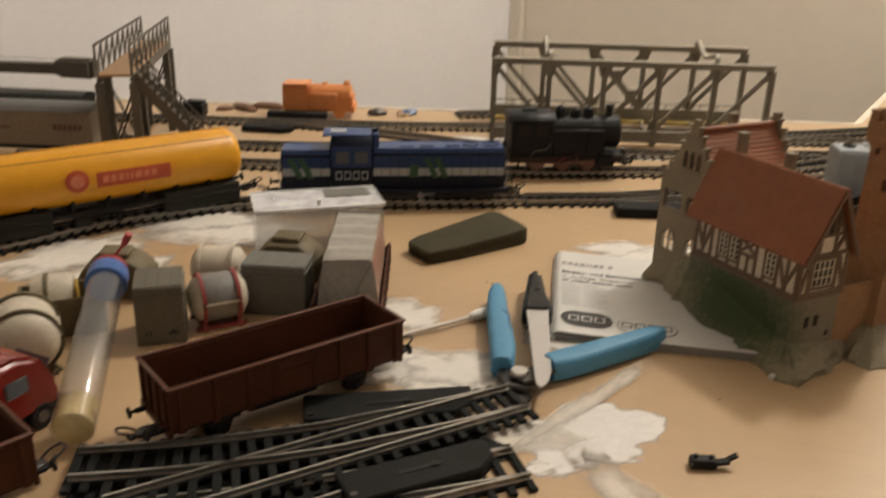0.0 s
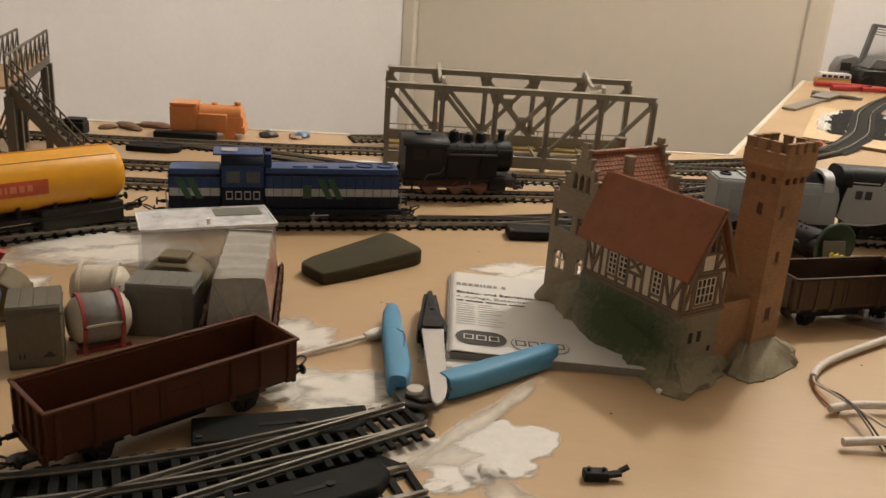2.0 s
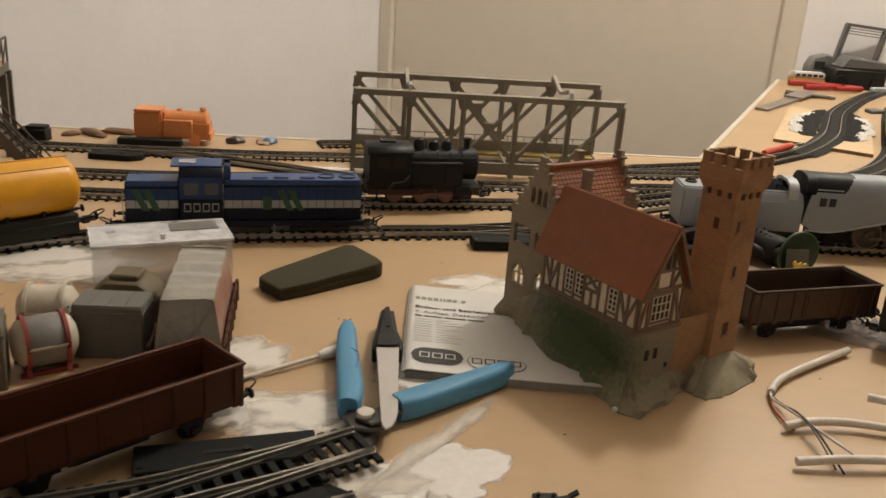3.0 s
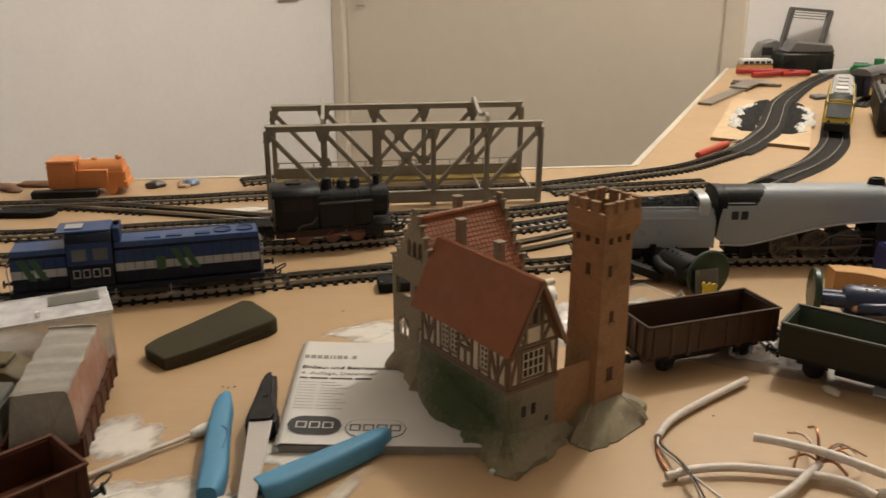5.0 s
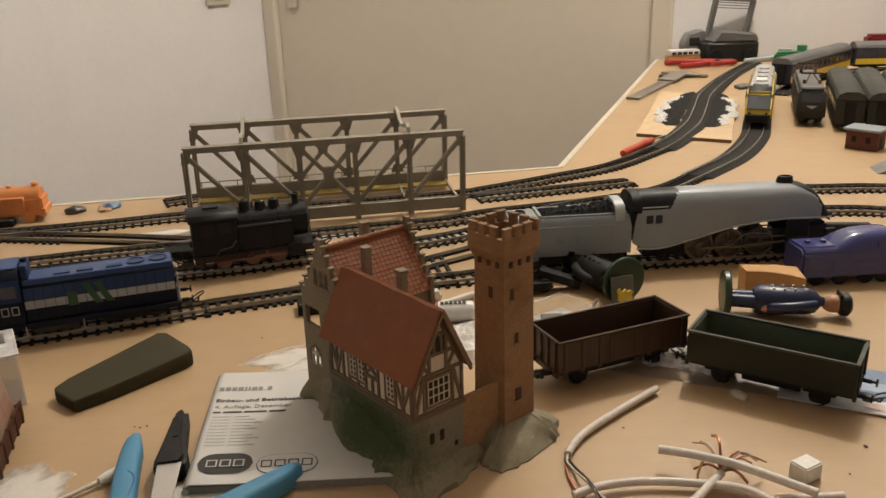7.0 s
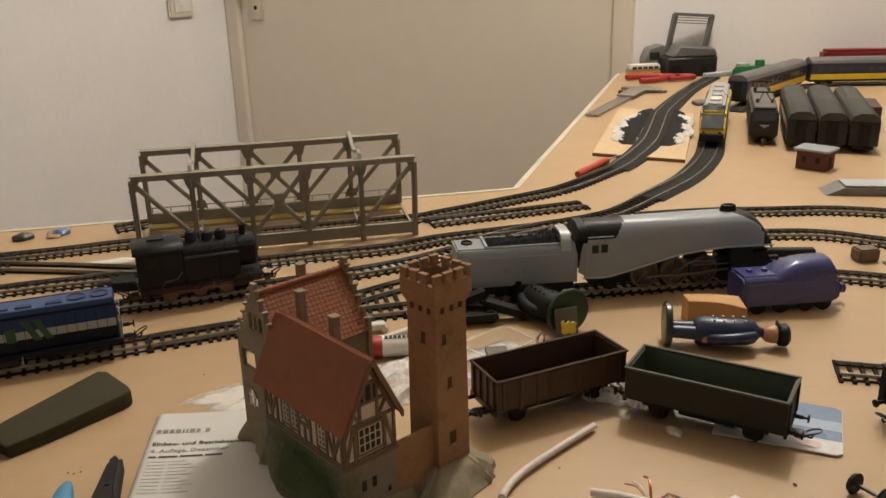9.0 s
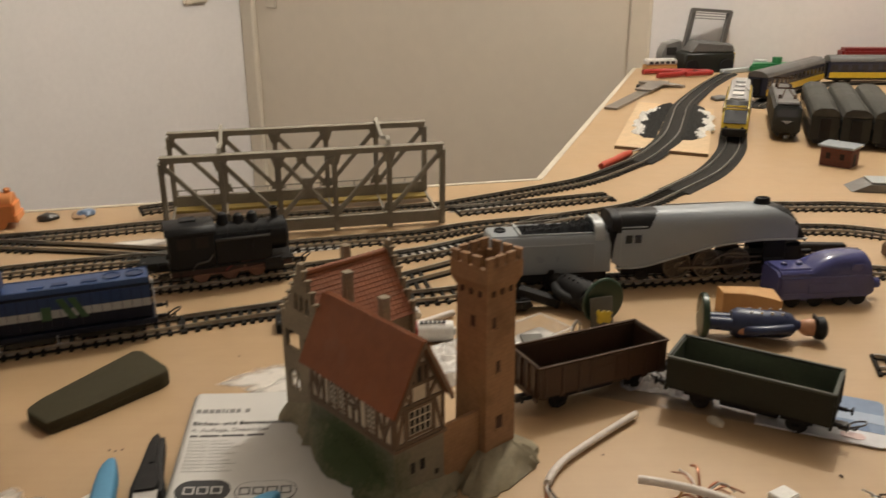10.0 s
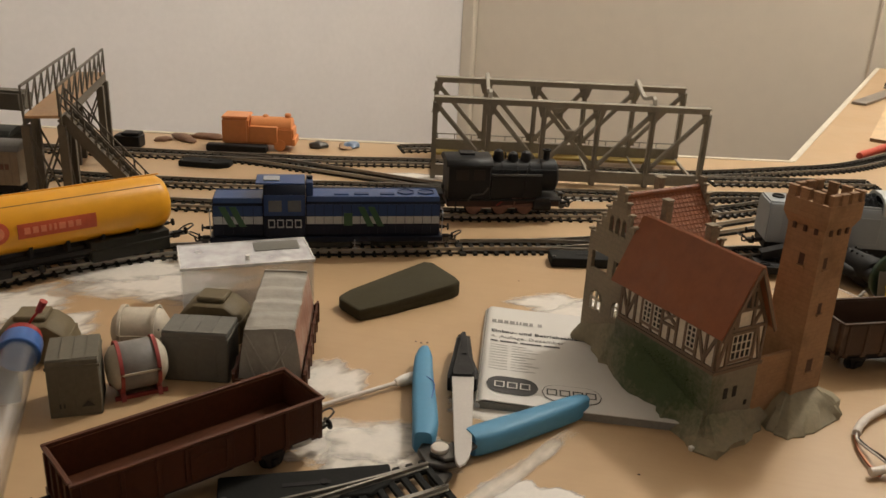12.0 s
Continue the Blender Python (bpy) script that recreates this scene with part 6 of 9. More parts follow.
# grey streamlined express engine and tender
def streamliner(m):
    t = thing("streamlined_engine", m, "grey streamlined steam locomotive with black upper cab", "locomotive")
    z = RAIL_TOP
    n, top, half = 44, 0.0612, 0.0163

    def lerp(rows, x):
        for (x0, a0), (x1, a1) in zip(rows, rows[1:]):
            if x <= x1:
                f = max(0.0, min(1.0, (x - x0) / (x1 - x0)))
                f = f * f * (3 - 2 * f) * 0.5 + f * 0.5
                return a0 + (a1 - a0) * f
        return rows[-1][1]
    skirt = [(-0.090, 0.0190), (-0.070, 0.0188), (-0.0435, 0.0250), (-0.0133, 0.0325), (0.0208, 0.0362), (0.040, 0.0362), (0.066, 0.0345)]

    def ring(bm, x):
        f = max(0.0, (x - 0.026) / 0.0405)
        crown = top - 0.0300 * f ** 4
        wide = half - 0.0048 * f ** 2.5
        low = min(lerp(skirt, x), crown - 0.0015)
        shoulder = low + (crown - low) * 0.42
        pts = [bm.verts.new((x, -wide, low))]
        for k in range(n):
            a = math.pi * k / (n - 1)
            pts.append(bm.verts.new((x, -wide * math.copysign(abs(math.cos(a)) ** 0.72, math.cos(a)), shoulder + (crown - shoulder) * math.sin(a) ** 0.80)))
        return pts + [bm.verts.new((x, wide, low))]
    bm = bmesh.new()
    xs = [-0.0868] + [-0.0860 + 0.0012 * k for k in range(24)] + [-0.056 + 0.004 * k for k in range(20)] + [0.0215 + 0.0015 * k for k in range(15)] + [0.0445, 0.0452, 0.048, 0.051, 0.054, 0.057, 0.060, 0.0625, 0.0645, 0.066]
    rings = [ring(bm, x) for x in xs]
    for a, b in zip(rings, rings[1:]):
        for k in range(len(a) - 1):
            bm.faces.new((a[k], a[k + 1], b[k + 1], b[k]))
        bm.faces.new((a[-1], a[0], b[0], b[-1]))
    bm.faces.new(rings[0][::-1]), bm.faces.new(rings[-1])
    for f in bm.faces:
        c = f.calc_center_median()
        front = c.x > 0.0560 - 0.026 * max(0, (c.z - 0.042) / 0.020) ** 2.5
        f.material_index = 1 if (front or (c.x < -0.066 + (c.z - 0.0485) * 0.8 and c.z > 0.0490)) else 0
    part("casing", bm, (ENGGREY, LOCOBLACK), t, "satin grey streamlined casing with black front", smooth=55)
    for s in (-1, 1):
        ln = [(x, s * (half + 0.0003 - (0.004 if x > 0.05 else 0.0)), zz) for x, zz in skirt]
        part("running_board", sweep(smooth_line(ln, 0.004), [(-0.0010, -0.0005), (0.0010, -0.0005), (0.0010, 0.0005), (-0.0010, 0.0005)]), ENGLIGHT, t, "pale valance edge")
        for x in (-0.038, -0.0135, 0.011):
            wheel = part("driving_wheel", lathe([(0.0112, -0.0012), (0.0120, -0.0008), (0.0114, -0.0002), (0.0112, 0.0012), (0.0099, 0.0012), (0.0097, -0.0004), (0.0097, -0.0012)], 32, "Y"), WHEELM, t, "spoked metal driving wheel", pose(x, s * 0.0088, z + 0.0113, 0, 0, 0 if s > 0 else 180))
            part("hub", lathe([(0.0005, -0.001), (0.0026, -0.001), (0.0026, 0.0014), (0.0005, 0.0016)], 12, "Y"), WHEELM, wheel)
            bm = bmesh.new()
            for j in range(14):
                a = 2 * math.pi * j / 14
                join(bm, beam((0.002 * math.cos(a), 0, 0.002 * math.sin(a)), (0.0102 * math.cos(a), 0, 0.0102 * math.sin(a)), 0.0007, 0.0007))
            part("spoke_star", bm, WHEELM, wheel)
        part("coupling_rod", join(beam((-0.038, s * 0.0118, z + 0.0095), (0.011, s * 0.0118, z + 0.0095), 0.0009, 0.0020), beam((-0.0135, s * 0.0130, z + 0.0095), (0.036, s * 0.0130, z + 0.0125), 0.0009, 0.0016)), WHEELM, t, "dull metal rods")
        part("valve_gear", join(tube([(-0.014, s * 0.0134, z + 0.0105), (-0.002, s * 0.0138, z + 0.0200), (0.018, s * 0.0136, z + 0.0190)], 0.0007, 6), beam((0.0, s * 0.0136, z + 0.0175), (0.038, s * 0.0136, z + 0.0165), 0.0007, 0.0012)), WHEELM, t)
        part("cylinder", cyl((0.030, s * 0.0125, z + 0.0125), (0.046, s * 0.0125, z + 0.0125), 0.0052, seg=18), LOCOBLACK, t)
        part("cylinder_cover", box(0.029, 0.0475, s * 0.0150 - 0.0008, s * 0.0150 + 0.0008, z + 0.0150, 0.0355, 0.0004), LOCOBLACK, t)
        for x in (0.032, 0.054):
            part("bogie_wheel", WHEEL_M, None, t, m=pose(x, s * 0.0082, z + 0.0054, 0, 0, 0 if s > 0 else 180))
        part("trailing_wheel", WHEEL_M, None, t, m=pose(-0.066, s * 0.0082, z + 0.0056, 0, 0, 0 if s > 0 else 180))
        for wx in (-0.0835, -0.0762):
            part("cab_window", box(wx, wx + 0.0052, s * (half + 0.0002) - 0.0003, s * (half + 0.0002) + 0.0003, 0.0385, 0.0450, 0.0003), GLASSD, t)
        part("cab_stripe", box(-0.0866, -0.0665, s * (half - 0.0006) - 0.0004, s * (half - 0.0006) + 0.0004, 0.0508, 0.0514), ENGLIGHT, t)
        part("cab_wing", slab_xz([(-0.0940, 0.0240), (-0.0869, 0.0195), (-0.0869, 0.0470), (-0.0905, 0.0470), (-0.0920, 0.0400)], s * half - 0.0006, s * half + 0.0006, 0.0003), ENGGREY, t)
    part("chassis", box(-0.082, 0.060, -0.0068, 0.0068, z + 0.004, 0.0215, 0.001), BLACK, t)
    roof = [(-half * math.copysign(abs(math.cos(math.pi * k / 14)) ** 0.72, math.cos(math.pi * k / 14)), 0.0485 + 0.0128 * math.sin(math.pi * k / 14) ** 0.8) for k in range(15)]
    part("cab_roof", slab_yz(roof, -0.0945, -0.0869, 0.0004), LOCOBLACK, t, "black cab roof")
    part("cab_gap", box(-0.0885, -0.0869, -0.0135, 0.0135, 0.0200, 0.0484), BLACK, t)
    part("chimney", lathe([(0.0062, 0.0600), (0.0056, 0.0640), (0.0050, 0.0658), (0.0038, 0.0662), (0.0036, 0.0645), (0.0005, 0.0645)], 24), LOCOBLACK, t, "", grown(pose(0.0315, 0, 0), 1.15, 0.7, 1))
    part("nose_lower", box(0.0480, 0.0655, -0.0105, 0.0105, z + 0.0090, 0.0300, 0.0020, 2), LOCOBLACK, t)
    part("front_coupling", join(box(0.060, 0.0700, -0.009, 0.009, z + 0.006, z + 0.0150, 0.0008), cyl((0.068, 0.006, z + 0.013), (0.074, 0.006, z + 0.013), 0.0016, seg=10)), BLACK, t)
    part("front_buffer", cyl((0.064, -0.0095, z + 0.0175), (0.0720, -0.0095, z + 0.0175), 0.0022, seg=12), LOCOBLACK, t)
    return t


def tender(m):
    t = thing("engine_tender", m, "grey streamlined tender filled with black coal", "tender")
    z = RAIL_TOP
    L = 0.0465
    part("body", slab_yz([(-0.0150, z + 0.0100), (0.0150, z + 0.0100), (0.0150, z + 0.0340), (0.0120, z + 0.0385), (-0.0120, z + 0.0385), (-0.0150, z + 0.0340)], -L, L, 0.0012, 2), ENGGREY, t, "satin grey tender body")
    for s in (-1, 1):
        part("side_panel", box(-L + 0.010, L - 0.012, s * 0.0151 - 0.0003, s * 0.0151 + 0.0003, z + 0.0135, z + 0.0320, 0.0002), ENGGREY, t)
        part("cab_fairing", slab_xz([(L - 0.001, z + 0.0100), (L + 0.0012, z + 0.0100), (L + 0.0010, z + 0.030), (L - 0.001, z + 0.037)], s * 0.0142 - 0.0005, s * 0.0142 + 0.0005), ENGGREY, t)
    bm = bmesh.new()
    NX, NY = 30, 10
    g = [[None] * NY for _ in range(NX)]
    for a in range(NX):
        for b in range(NY):
            x, y = -0.022 + 0.058 * a / (NX - 1), -0.0107 + 0.0210 * b / (NY - 1)
            heap = 0.0035 * (a / (NX - 1)) ** 1.5 * (1 - abs(y / 0.0125) ** 2.5)
            e = min(1, a / 2, (NX - 1 - a) / 2, b / 2, (NY - 1 - b) / 2)
            g[a][b] = bm.verts.new((x, y, z + 0.0384 + e * (0.0018 + heap + 0.0022 * noise.noise(Vector((x * 300, y * 300, 2))))))
    for a in range(NX - 1):
        for b in range(NY - 1):
            bm.faces.new((g[a][b], g[a + 1][b], g[a + 1][b + 1], g[a][b + 1]))
    part("coal", bm, COAL, t, "black coal load", smooth=0)
    part("coal_rim", join(box(-0.0245, -0.0222, -0.0115, 0.0115, z + 0.0384, z + 0.0402, 0.0004), join(box(-0.0222, 0.038, -0.0118, -0.0108, z + 0.0384, z + 0.0393, 0.0003), box(-0.0222, 0.038, 0.0100, 0.0118, z + 0.0384, z + 0.0393, 0.0004))), ENGLIGHT, t)
    hoop = [(-0.0150, 0.034), (-0.0147, 0.0410), (-0.0120, 0.0448), (-0.006, 0.0470), (0.006, 0.0470), (0.0120, 0.0448), (0.0147, 0.0410), (0.0150, 0.034)]
    inner = [(0.0128, 0.034), (0.0126, 0.0404), (0.0105, 0.0430), (0.0055, 0.0448), (-0.0055, 0.0448), (-0.0105, 0.0430), (-0.0126, 0.0404), (-0.0128, 0.034)]
    part("end_arch", slab_yz([(y, z + h) for y, h in hoop + inner], 0.0345, 0.0420), ENGLIGHT, t, "pale grey arched end hoop")
    # black sheet added to give the hoop a dark interior
    part("bulkhead", slab_yz([(-0.0127, z + 0.0385), (-0.0104, z + 0.0428), (-0.0054, z + 0.0446), (0.0054, z + 0.0446), (0.0104, z + 0.0428), (0.0127, z + 0.0385)], 0.0392, 0.0400), COAL, t)
    part("water_filler", lathe([(0.0046, 0.0384), (0.0046, 0.0396), (0.0036, 0.0398), (0.0034, 0.0388), (0.0005, 0.0388)], 20), LOCOBLACK, t, m=pose(-0.0365, 0.002, z))
    part("frame", box(-L + 0.001, L - 0.001, -0.0125, 0.0125, z + 0.0045, z + 0.0102), BLACK, t)
    for x in (-0.034, -0.012, 0.012, 0.034):
        for s in (-1, 1):
            part("wheel", WHEEL_M, None, t, m=pose(x, s * 0.0082, z + 0.0054, 0, 0, 0 if s > 0 else 180))
    for s in (-1, 1):
        part("axle_frame", box(-L + 0.004, L - 0.004, s * 0.0125 - 0.0008, s * 0.0125 + 0.0008, z + 0.0042, z + 0.0098), BLACK, t)
    for s in (-1, 1):
        part("buffer", BUFFER, None, t, m=pose(-L, s * 0.0090, z + 0.010, 0, 0, 180))
    part("coupler", COUPLER, None, t, m=pose(-L, 0, z + 0.0062, 0, 0, 180))
    return t


E_A, E_B = Vector((0.098, 0.6795)), Vector((0.372, 0.7125))
ang = rot_of(E_A, E_B)
tender(grown(pose(E_A.x + 0.0455 * math.cos(radians(ang + 2)), E_A.y + 0.0455 * math.sin(radians(ang + 2)), 0, 0, 0, ang), 0.99, 1.1, 1.08))
streamliner(pose(0.2835, 0.7025, 0, 0, 0, ang))

# ---- footbridge and wagons at the back left ----
def footbridge():
    a, b = Vector((-0.4310, 0.5706)), Vector((-0.5112, 0.7526))
    L = (b - a).length
    t = thing("footbridge", pose(a.x, a.y, 0, 0, 0, rot_of(a, b)), "dark brown lattice footbridge over the tracks with a stair", "footbridge")
    zd, w = 0.0800, 0.0125
    part("deck", box(0, L, -w, w, zd, zd + 0.0020), TAN, t, "tan plank deck")
    for s in (-1, 1):
        part("girder", join(beam((0, s * w, zd - 0.002), (L, s * w, zd - 0.002), 0.0016, 0.0070), beam((0, s * w, zd + 0.0235), (L, s * w, zd + 0.0235), 0.0016, 0.0016)), FOOTB, t)
        n = 9
        for k in range(n + 1):
            x = k * L / n
            part("baluster", beam((x, s * w, zd + 0.001), (x, s * w, zd + 0.0235), 0.0015, 0.0015), FOOTB, t)
            if k < n:
                part("lattice_bar", beam((x, s * w, zd + 0.002), (x + L / n, s * w, zd + 0.022), 0.0011, 0.0011), FOOTB, t)
    for x in (0.004, 0.032, L - 0.030, L - 0.004):
        for s in (-1, 1):
            part("pier_post", box(x - 0.0030, x + 0.0030, s * w - 0.0030, s * w + 0.0030, 0, zd - 0.0056, 0.0003), FOOTB, t)
        part("cross_tie", join(beam((x, -w, 0.012), (x, w, 0.072), 0.0012, 0.0014), beam((x, w, 0.012), (x, -w, 0.072), 0.0012, 0.0014)), FOOTB, t)
    for x0 in (0.004, L - 0.030):
        x1 = x0 + (0.028 if x0 < 0.01 else 0.026)
        for s in (-1, 1):
            part("brace", join(beam((x0, s * w, 0.010), (x1, s * w, 0.072), 0.0012, 0.0014), beam((x1, s * w, 0.010), (x0, s * w, 0.072), 0.0012, 0.0014)), FOOTB, t)
        part("pier_panel", box(x0 + 0.0032, x1 - 0.0032, -w + 0.002, -w + 0.0032, 0.022, 0.074), FOOTB, t)
    # stair running down along the tracks
    foot_y = -w - 0.061
    for s, x in ((-1, 0.004), (1, 0.026)):
        part("stair_string", beam((x, -w, zd), (x, foot_y, 0.006), 0.0016, 0.0078), FOOTB, t)
        part("hand_rail", beam((x, -w, zd + 0.0105), (x, foot_y, 0.0165), 0.0010, 0.0010), FOOTB, t)
        part("hand_rail", beam((x, -w, zd + 0.0175), (x, foot_y, 0.0235), 0.0012, 0.0012), FOOTB, t)
        for k in range(9):
            f = k / 8
            y, z = -w + (foot_y + w) * f, zd + (0.006 - zd) * f
            part("baluster", beam((x, y, z), (x, y, z + 0.0175), 0.0012, 0.0012), FOOTB, t)
    for k in range(16):
        f = (k + 0.5) / 16
        y, z = -w + (foot_y + w) * f, zd + (0.006 - zd) * f
        part("tread", box(0.0048, 0.0252, y - 0.0024, y + 0.0024, z - 0.0004, z + 0.0012), FOOTB, t)
    return t


footbridge()


def covered_van(m):
    t = thing("refrigerator_van", grown(m, 1, 1.0, 1.05), "beige refrigerator van with grey roof and brown lettering", "wagon")
    z, L = RAIL_TOP + 0.009, 0.0720
    body = part("body", box(-L, L, -0.0150, 0.0150, z, z + 0.0265, 0.0004), BEIGEVAN, t)
    part("roof", slab_yz([(-0.0155, z + 0.0266), (-0.0120, z + 0.0305), (-0.005, z + 0.0325), (0.005, z + 0.0325), (0.0120, z + 0.0305), (0.0155, z + 0.0266)], -L - 0.001, L + 0.001, 0.0004), TRAINGREY, t, "grey curved roof")
    bm = bmesh.new()
    for k in range(1, 24):
        x = -L + k * 2 * L / 24
        join(bm, box(x - 0.0001, x + 0.0001, -0.01515, -0.0150, z + 0.001, z + 0.026))
    part("plank_gap", bm, PLANKGAP, body)
    bm, x = bmesh.new(), 0.040
    for w in (0.0034, 0.003, 0.003, 0.0034, 0.003, 0.003):
        join(bm, box(x, x + w, -0.0154, -0.0150, z + 0.0125, z + 0.0170))
        x += w + 0.0011
    part("print_bar", bm, BROWNPRINT, body)
    part("print_bar", join(box(-0.015, -0.008, -0.0154, -0.0150, z + 0.012, z + 0.0155), box(-0.006, 0.004, -0.0154, -0.0150, z + 0.0132, z + 0.0148)), BROWNPRINT, body)
    part("frame", box(-L, L, -0.0125, 0.0125, z - 0.0035, z - 0.0001), BLACK, t)
    for e in (-1, 1):
        bogie(t, e * 0.052)
    end_gear(t, L, z - 0.001)
    return t


covered_van(pose(-0.555, 0.6015, 0, 0, 0, 12.0))


def dark_wagon_roof(m, L, label):
    t = thing("dark_van", m, label, "wagon")
    z = RAIL_TOP + 0.008
    part("body", box(-L, L, -0.015, 0.015, z, z + 0.030, 0.0005), DKGREEN, t)
    part("roof", slab_yz([(-0.0155, z + 0.0301), (-0.012, z + 0.035), (0, z + 0.0378), (0.012, z + 0.035), (0.0155, z + 0.0301)], -L - 0.001, L + 0.001, 0.0006), DKGREEN, t)
    part("frame", box(-L, L, -0.012, 0.012, z - 0.0035, z - 0.0001), BLACK, t)
    for e in (-1, 1):
        bogie(t, e * (L - 0.022))
    end_gear(t, L, z - 0.001)
    return t


dark_wagon_roof(grown(pose(-0.585, 0.662, 0, 0, 0, 9), 1, 1, 0.90), 0.052, "very dark green van standing behind the beige one")
dark_wagon_roof(grown(pose(-0.715, 0.645, 0, 0, 0, 8), 1, 1, 1.15), 0.055, "very dark green van standing behind the beige one")

crane = thing("crane_wagon", grown(pose(-0.853, 0.70, 0, 0, 0, 6), 1, 1, 0.58), "dark grey railway crane with a long level jib", "crane wagon")
part("jib", join(beam((-0.02, 0, 0.084), (0.285, 0, 0.0925), 0.012, 0.017), beam((-0.02, 0, 0.100), (0.27, 0, 0.108), 0.0006, 0.0006)), FOOTB, crane)
part("jib_head", join(box(0.250, 0.290, -0.010, 0.010, 0.078, 0.110, 0.004, 2), cyl((0.275, -0.006, 0.106), (0.275, 0.006, 0.106), 0.0045)), FOOTB, crane)
part("hook", tube([(0.270, 0, 0.086), (0.270, 0, 0.080), (0.273, 0, 0.077), (0.276, 0, 0.080)], 0.001, 6), DARKSTEEL, crane)
part("house", box(-0.07, 0.0, -0.017, 0.017, 0.016, 0.090, 0.003), FOOTB, crane)
part("truck", box(-0.08, 0.05, -0.015, 0.015, 0.0047, 0.0155, 0.001), BLACK, crane)

# orange toy engine, pebbles and oddments along the back edge
toy = thing("toy_engine", pose(-0.3825, 0.8468, 0, 0, 0, 13.5), "small orange plastic toy steam engine", "toy engine")
part("body", box(-0.036, 0.036, -0.013, 0.013, 0.006, 0.024, 0.0015, 2), ORANGE, toy)
part("cab", box(-0.037, -0.010, -0.0145, 0.0145, 0.006, 0.0325, 0.0018, 2), ORANGE, toy)
part("cab_roof", box(-0.0376, -0.0094, -0.0148, 0.0148, 0.0322, 0.0348, 0.0012, 2), ORANGE, toy)
part("boiler", cyl((-0.009, 0, 0.0218), (0.034, 0, 0.0218), 0.0115, seg=24, bev=0.001), ORANGE, toy)
for x, r, h in ((0.029, 0.0034, 0.0372), (0.006, 0.0032, 0.0352)):
    part("dome" if x < 0.02 else "chimney", lathe([(r, 0.028), (r * 0.85, h - 0.003), (r * 1.05, h - 0.0015), (r * 0.7, h)], 16), ORANGE, toy, m=pose(x, 0, 0))
for s in (-1, 1):
    part("side_tank", box(-0.009, 0.020, s * 0.0120 - 0.0025, s * 0.0120 + 0.0025, 0.008, 0.0255, 0.0008), ORANGE, toy)
    for x in (-0.024, 0.0, 0.022):
        part("wheel", lathe([(0.0005, -0.0012), (0.0060, -0.0012), (0.0060, 0.0010), (0.0045, 0.0014), (0.0005, 0.0014)], 16, "Y"), ORANGE, toy, m=pose(x, s * 0.0128, 0.0060))
part("buffer_beam", box(0.034, 0.038, -0.014, 0.014, 0.006, 0.013, 0.0006), ORANGE, toy)


def pebble(x, y, sx, sy, sz, material, label, seed):
    bm = bmesh.new()
    bmesh.ops.create_icosphere(bm, subdivisions=3, radius=1)
    for v in bm.verts:
        k = 1 + 0.25 * noise.noise(v.co * 1.6 + Vector((seed, 0, 0)))
        v.co = Vector((v.co.x * sx * k, v.co.y * sy * k, max(v.co.z, -0.55) * sz * k + sz * 0.5))
    return solo("oddment", bm, material, pose(x, y, 0, 0, 0, seed * 37), label, "oddment", "oddments along the board edge")


pebble(-0.327, 0.870, 0.0105, 0.0075, 0.0045, DARKSTEEL, "dark grey lump lying near the back edge", 1)
pebble(-0.2945, 0.884, 0.0100, 0.0080, 0.0045, CARDB, "blue-grey lump lying near the back edge", 2)
pebble(-0.300, 0.882, 0.016, 0.008, 0.0025, TAN, "flat tan crumb lying near the back edge", 3)
pebble(-0.470, 0.846, 0.020, 0.008, 0.0040, BARK, "brown bark-like scrap on the board", 4)
pebble(-0.449, 0.862, 0.020, 0.008, 0.0040, BARK, "brown bark-like scrap on the board", 5)
pebble(-0.488, 0.835, 0.010, 0.006, 0.0030, BARK, "brown bark-like scrap on the board", 6)
solo("dark_bar", box(-0.031, 0.031, -0.005, 0.005, 0.0, 0.0075, 0.0012), BLACK, pose(-0.398, 0.823, 0, 0, 0, 13), "short black plastic bar lying on the board", "bar")
solo("dark_block", join(box(-0.0135, 0.0135, -0.008, 0.008, 0.0, 0.0125, 0.0010), box(-0.006, 0.0125, -0.007, 0.007, 0.0126, 0.0155, 0.0008)), BLACK, pose(-0.5060, 0.8000, 0, 0, 0, 10), "short black plastic block lying on the board", "block")

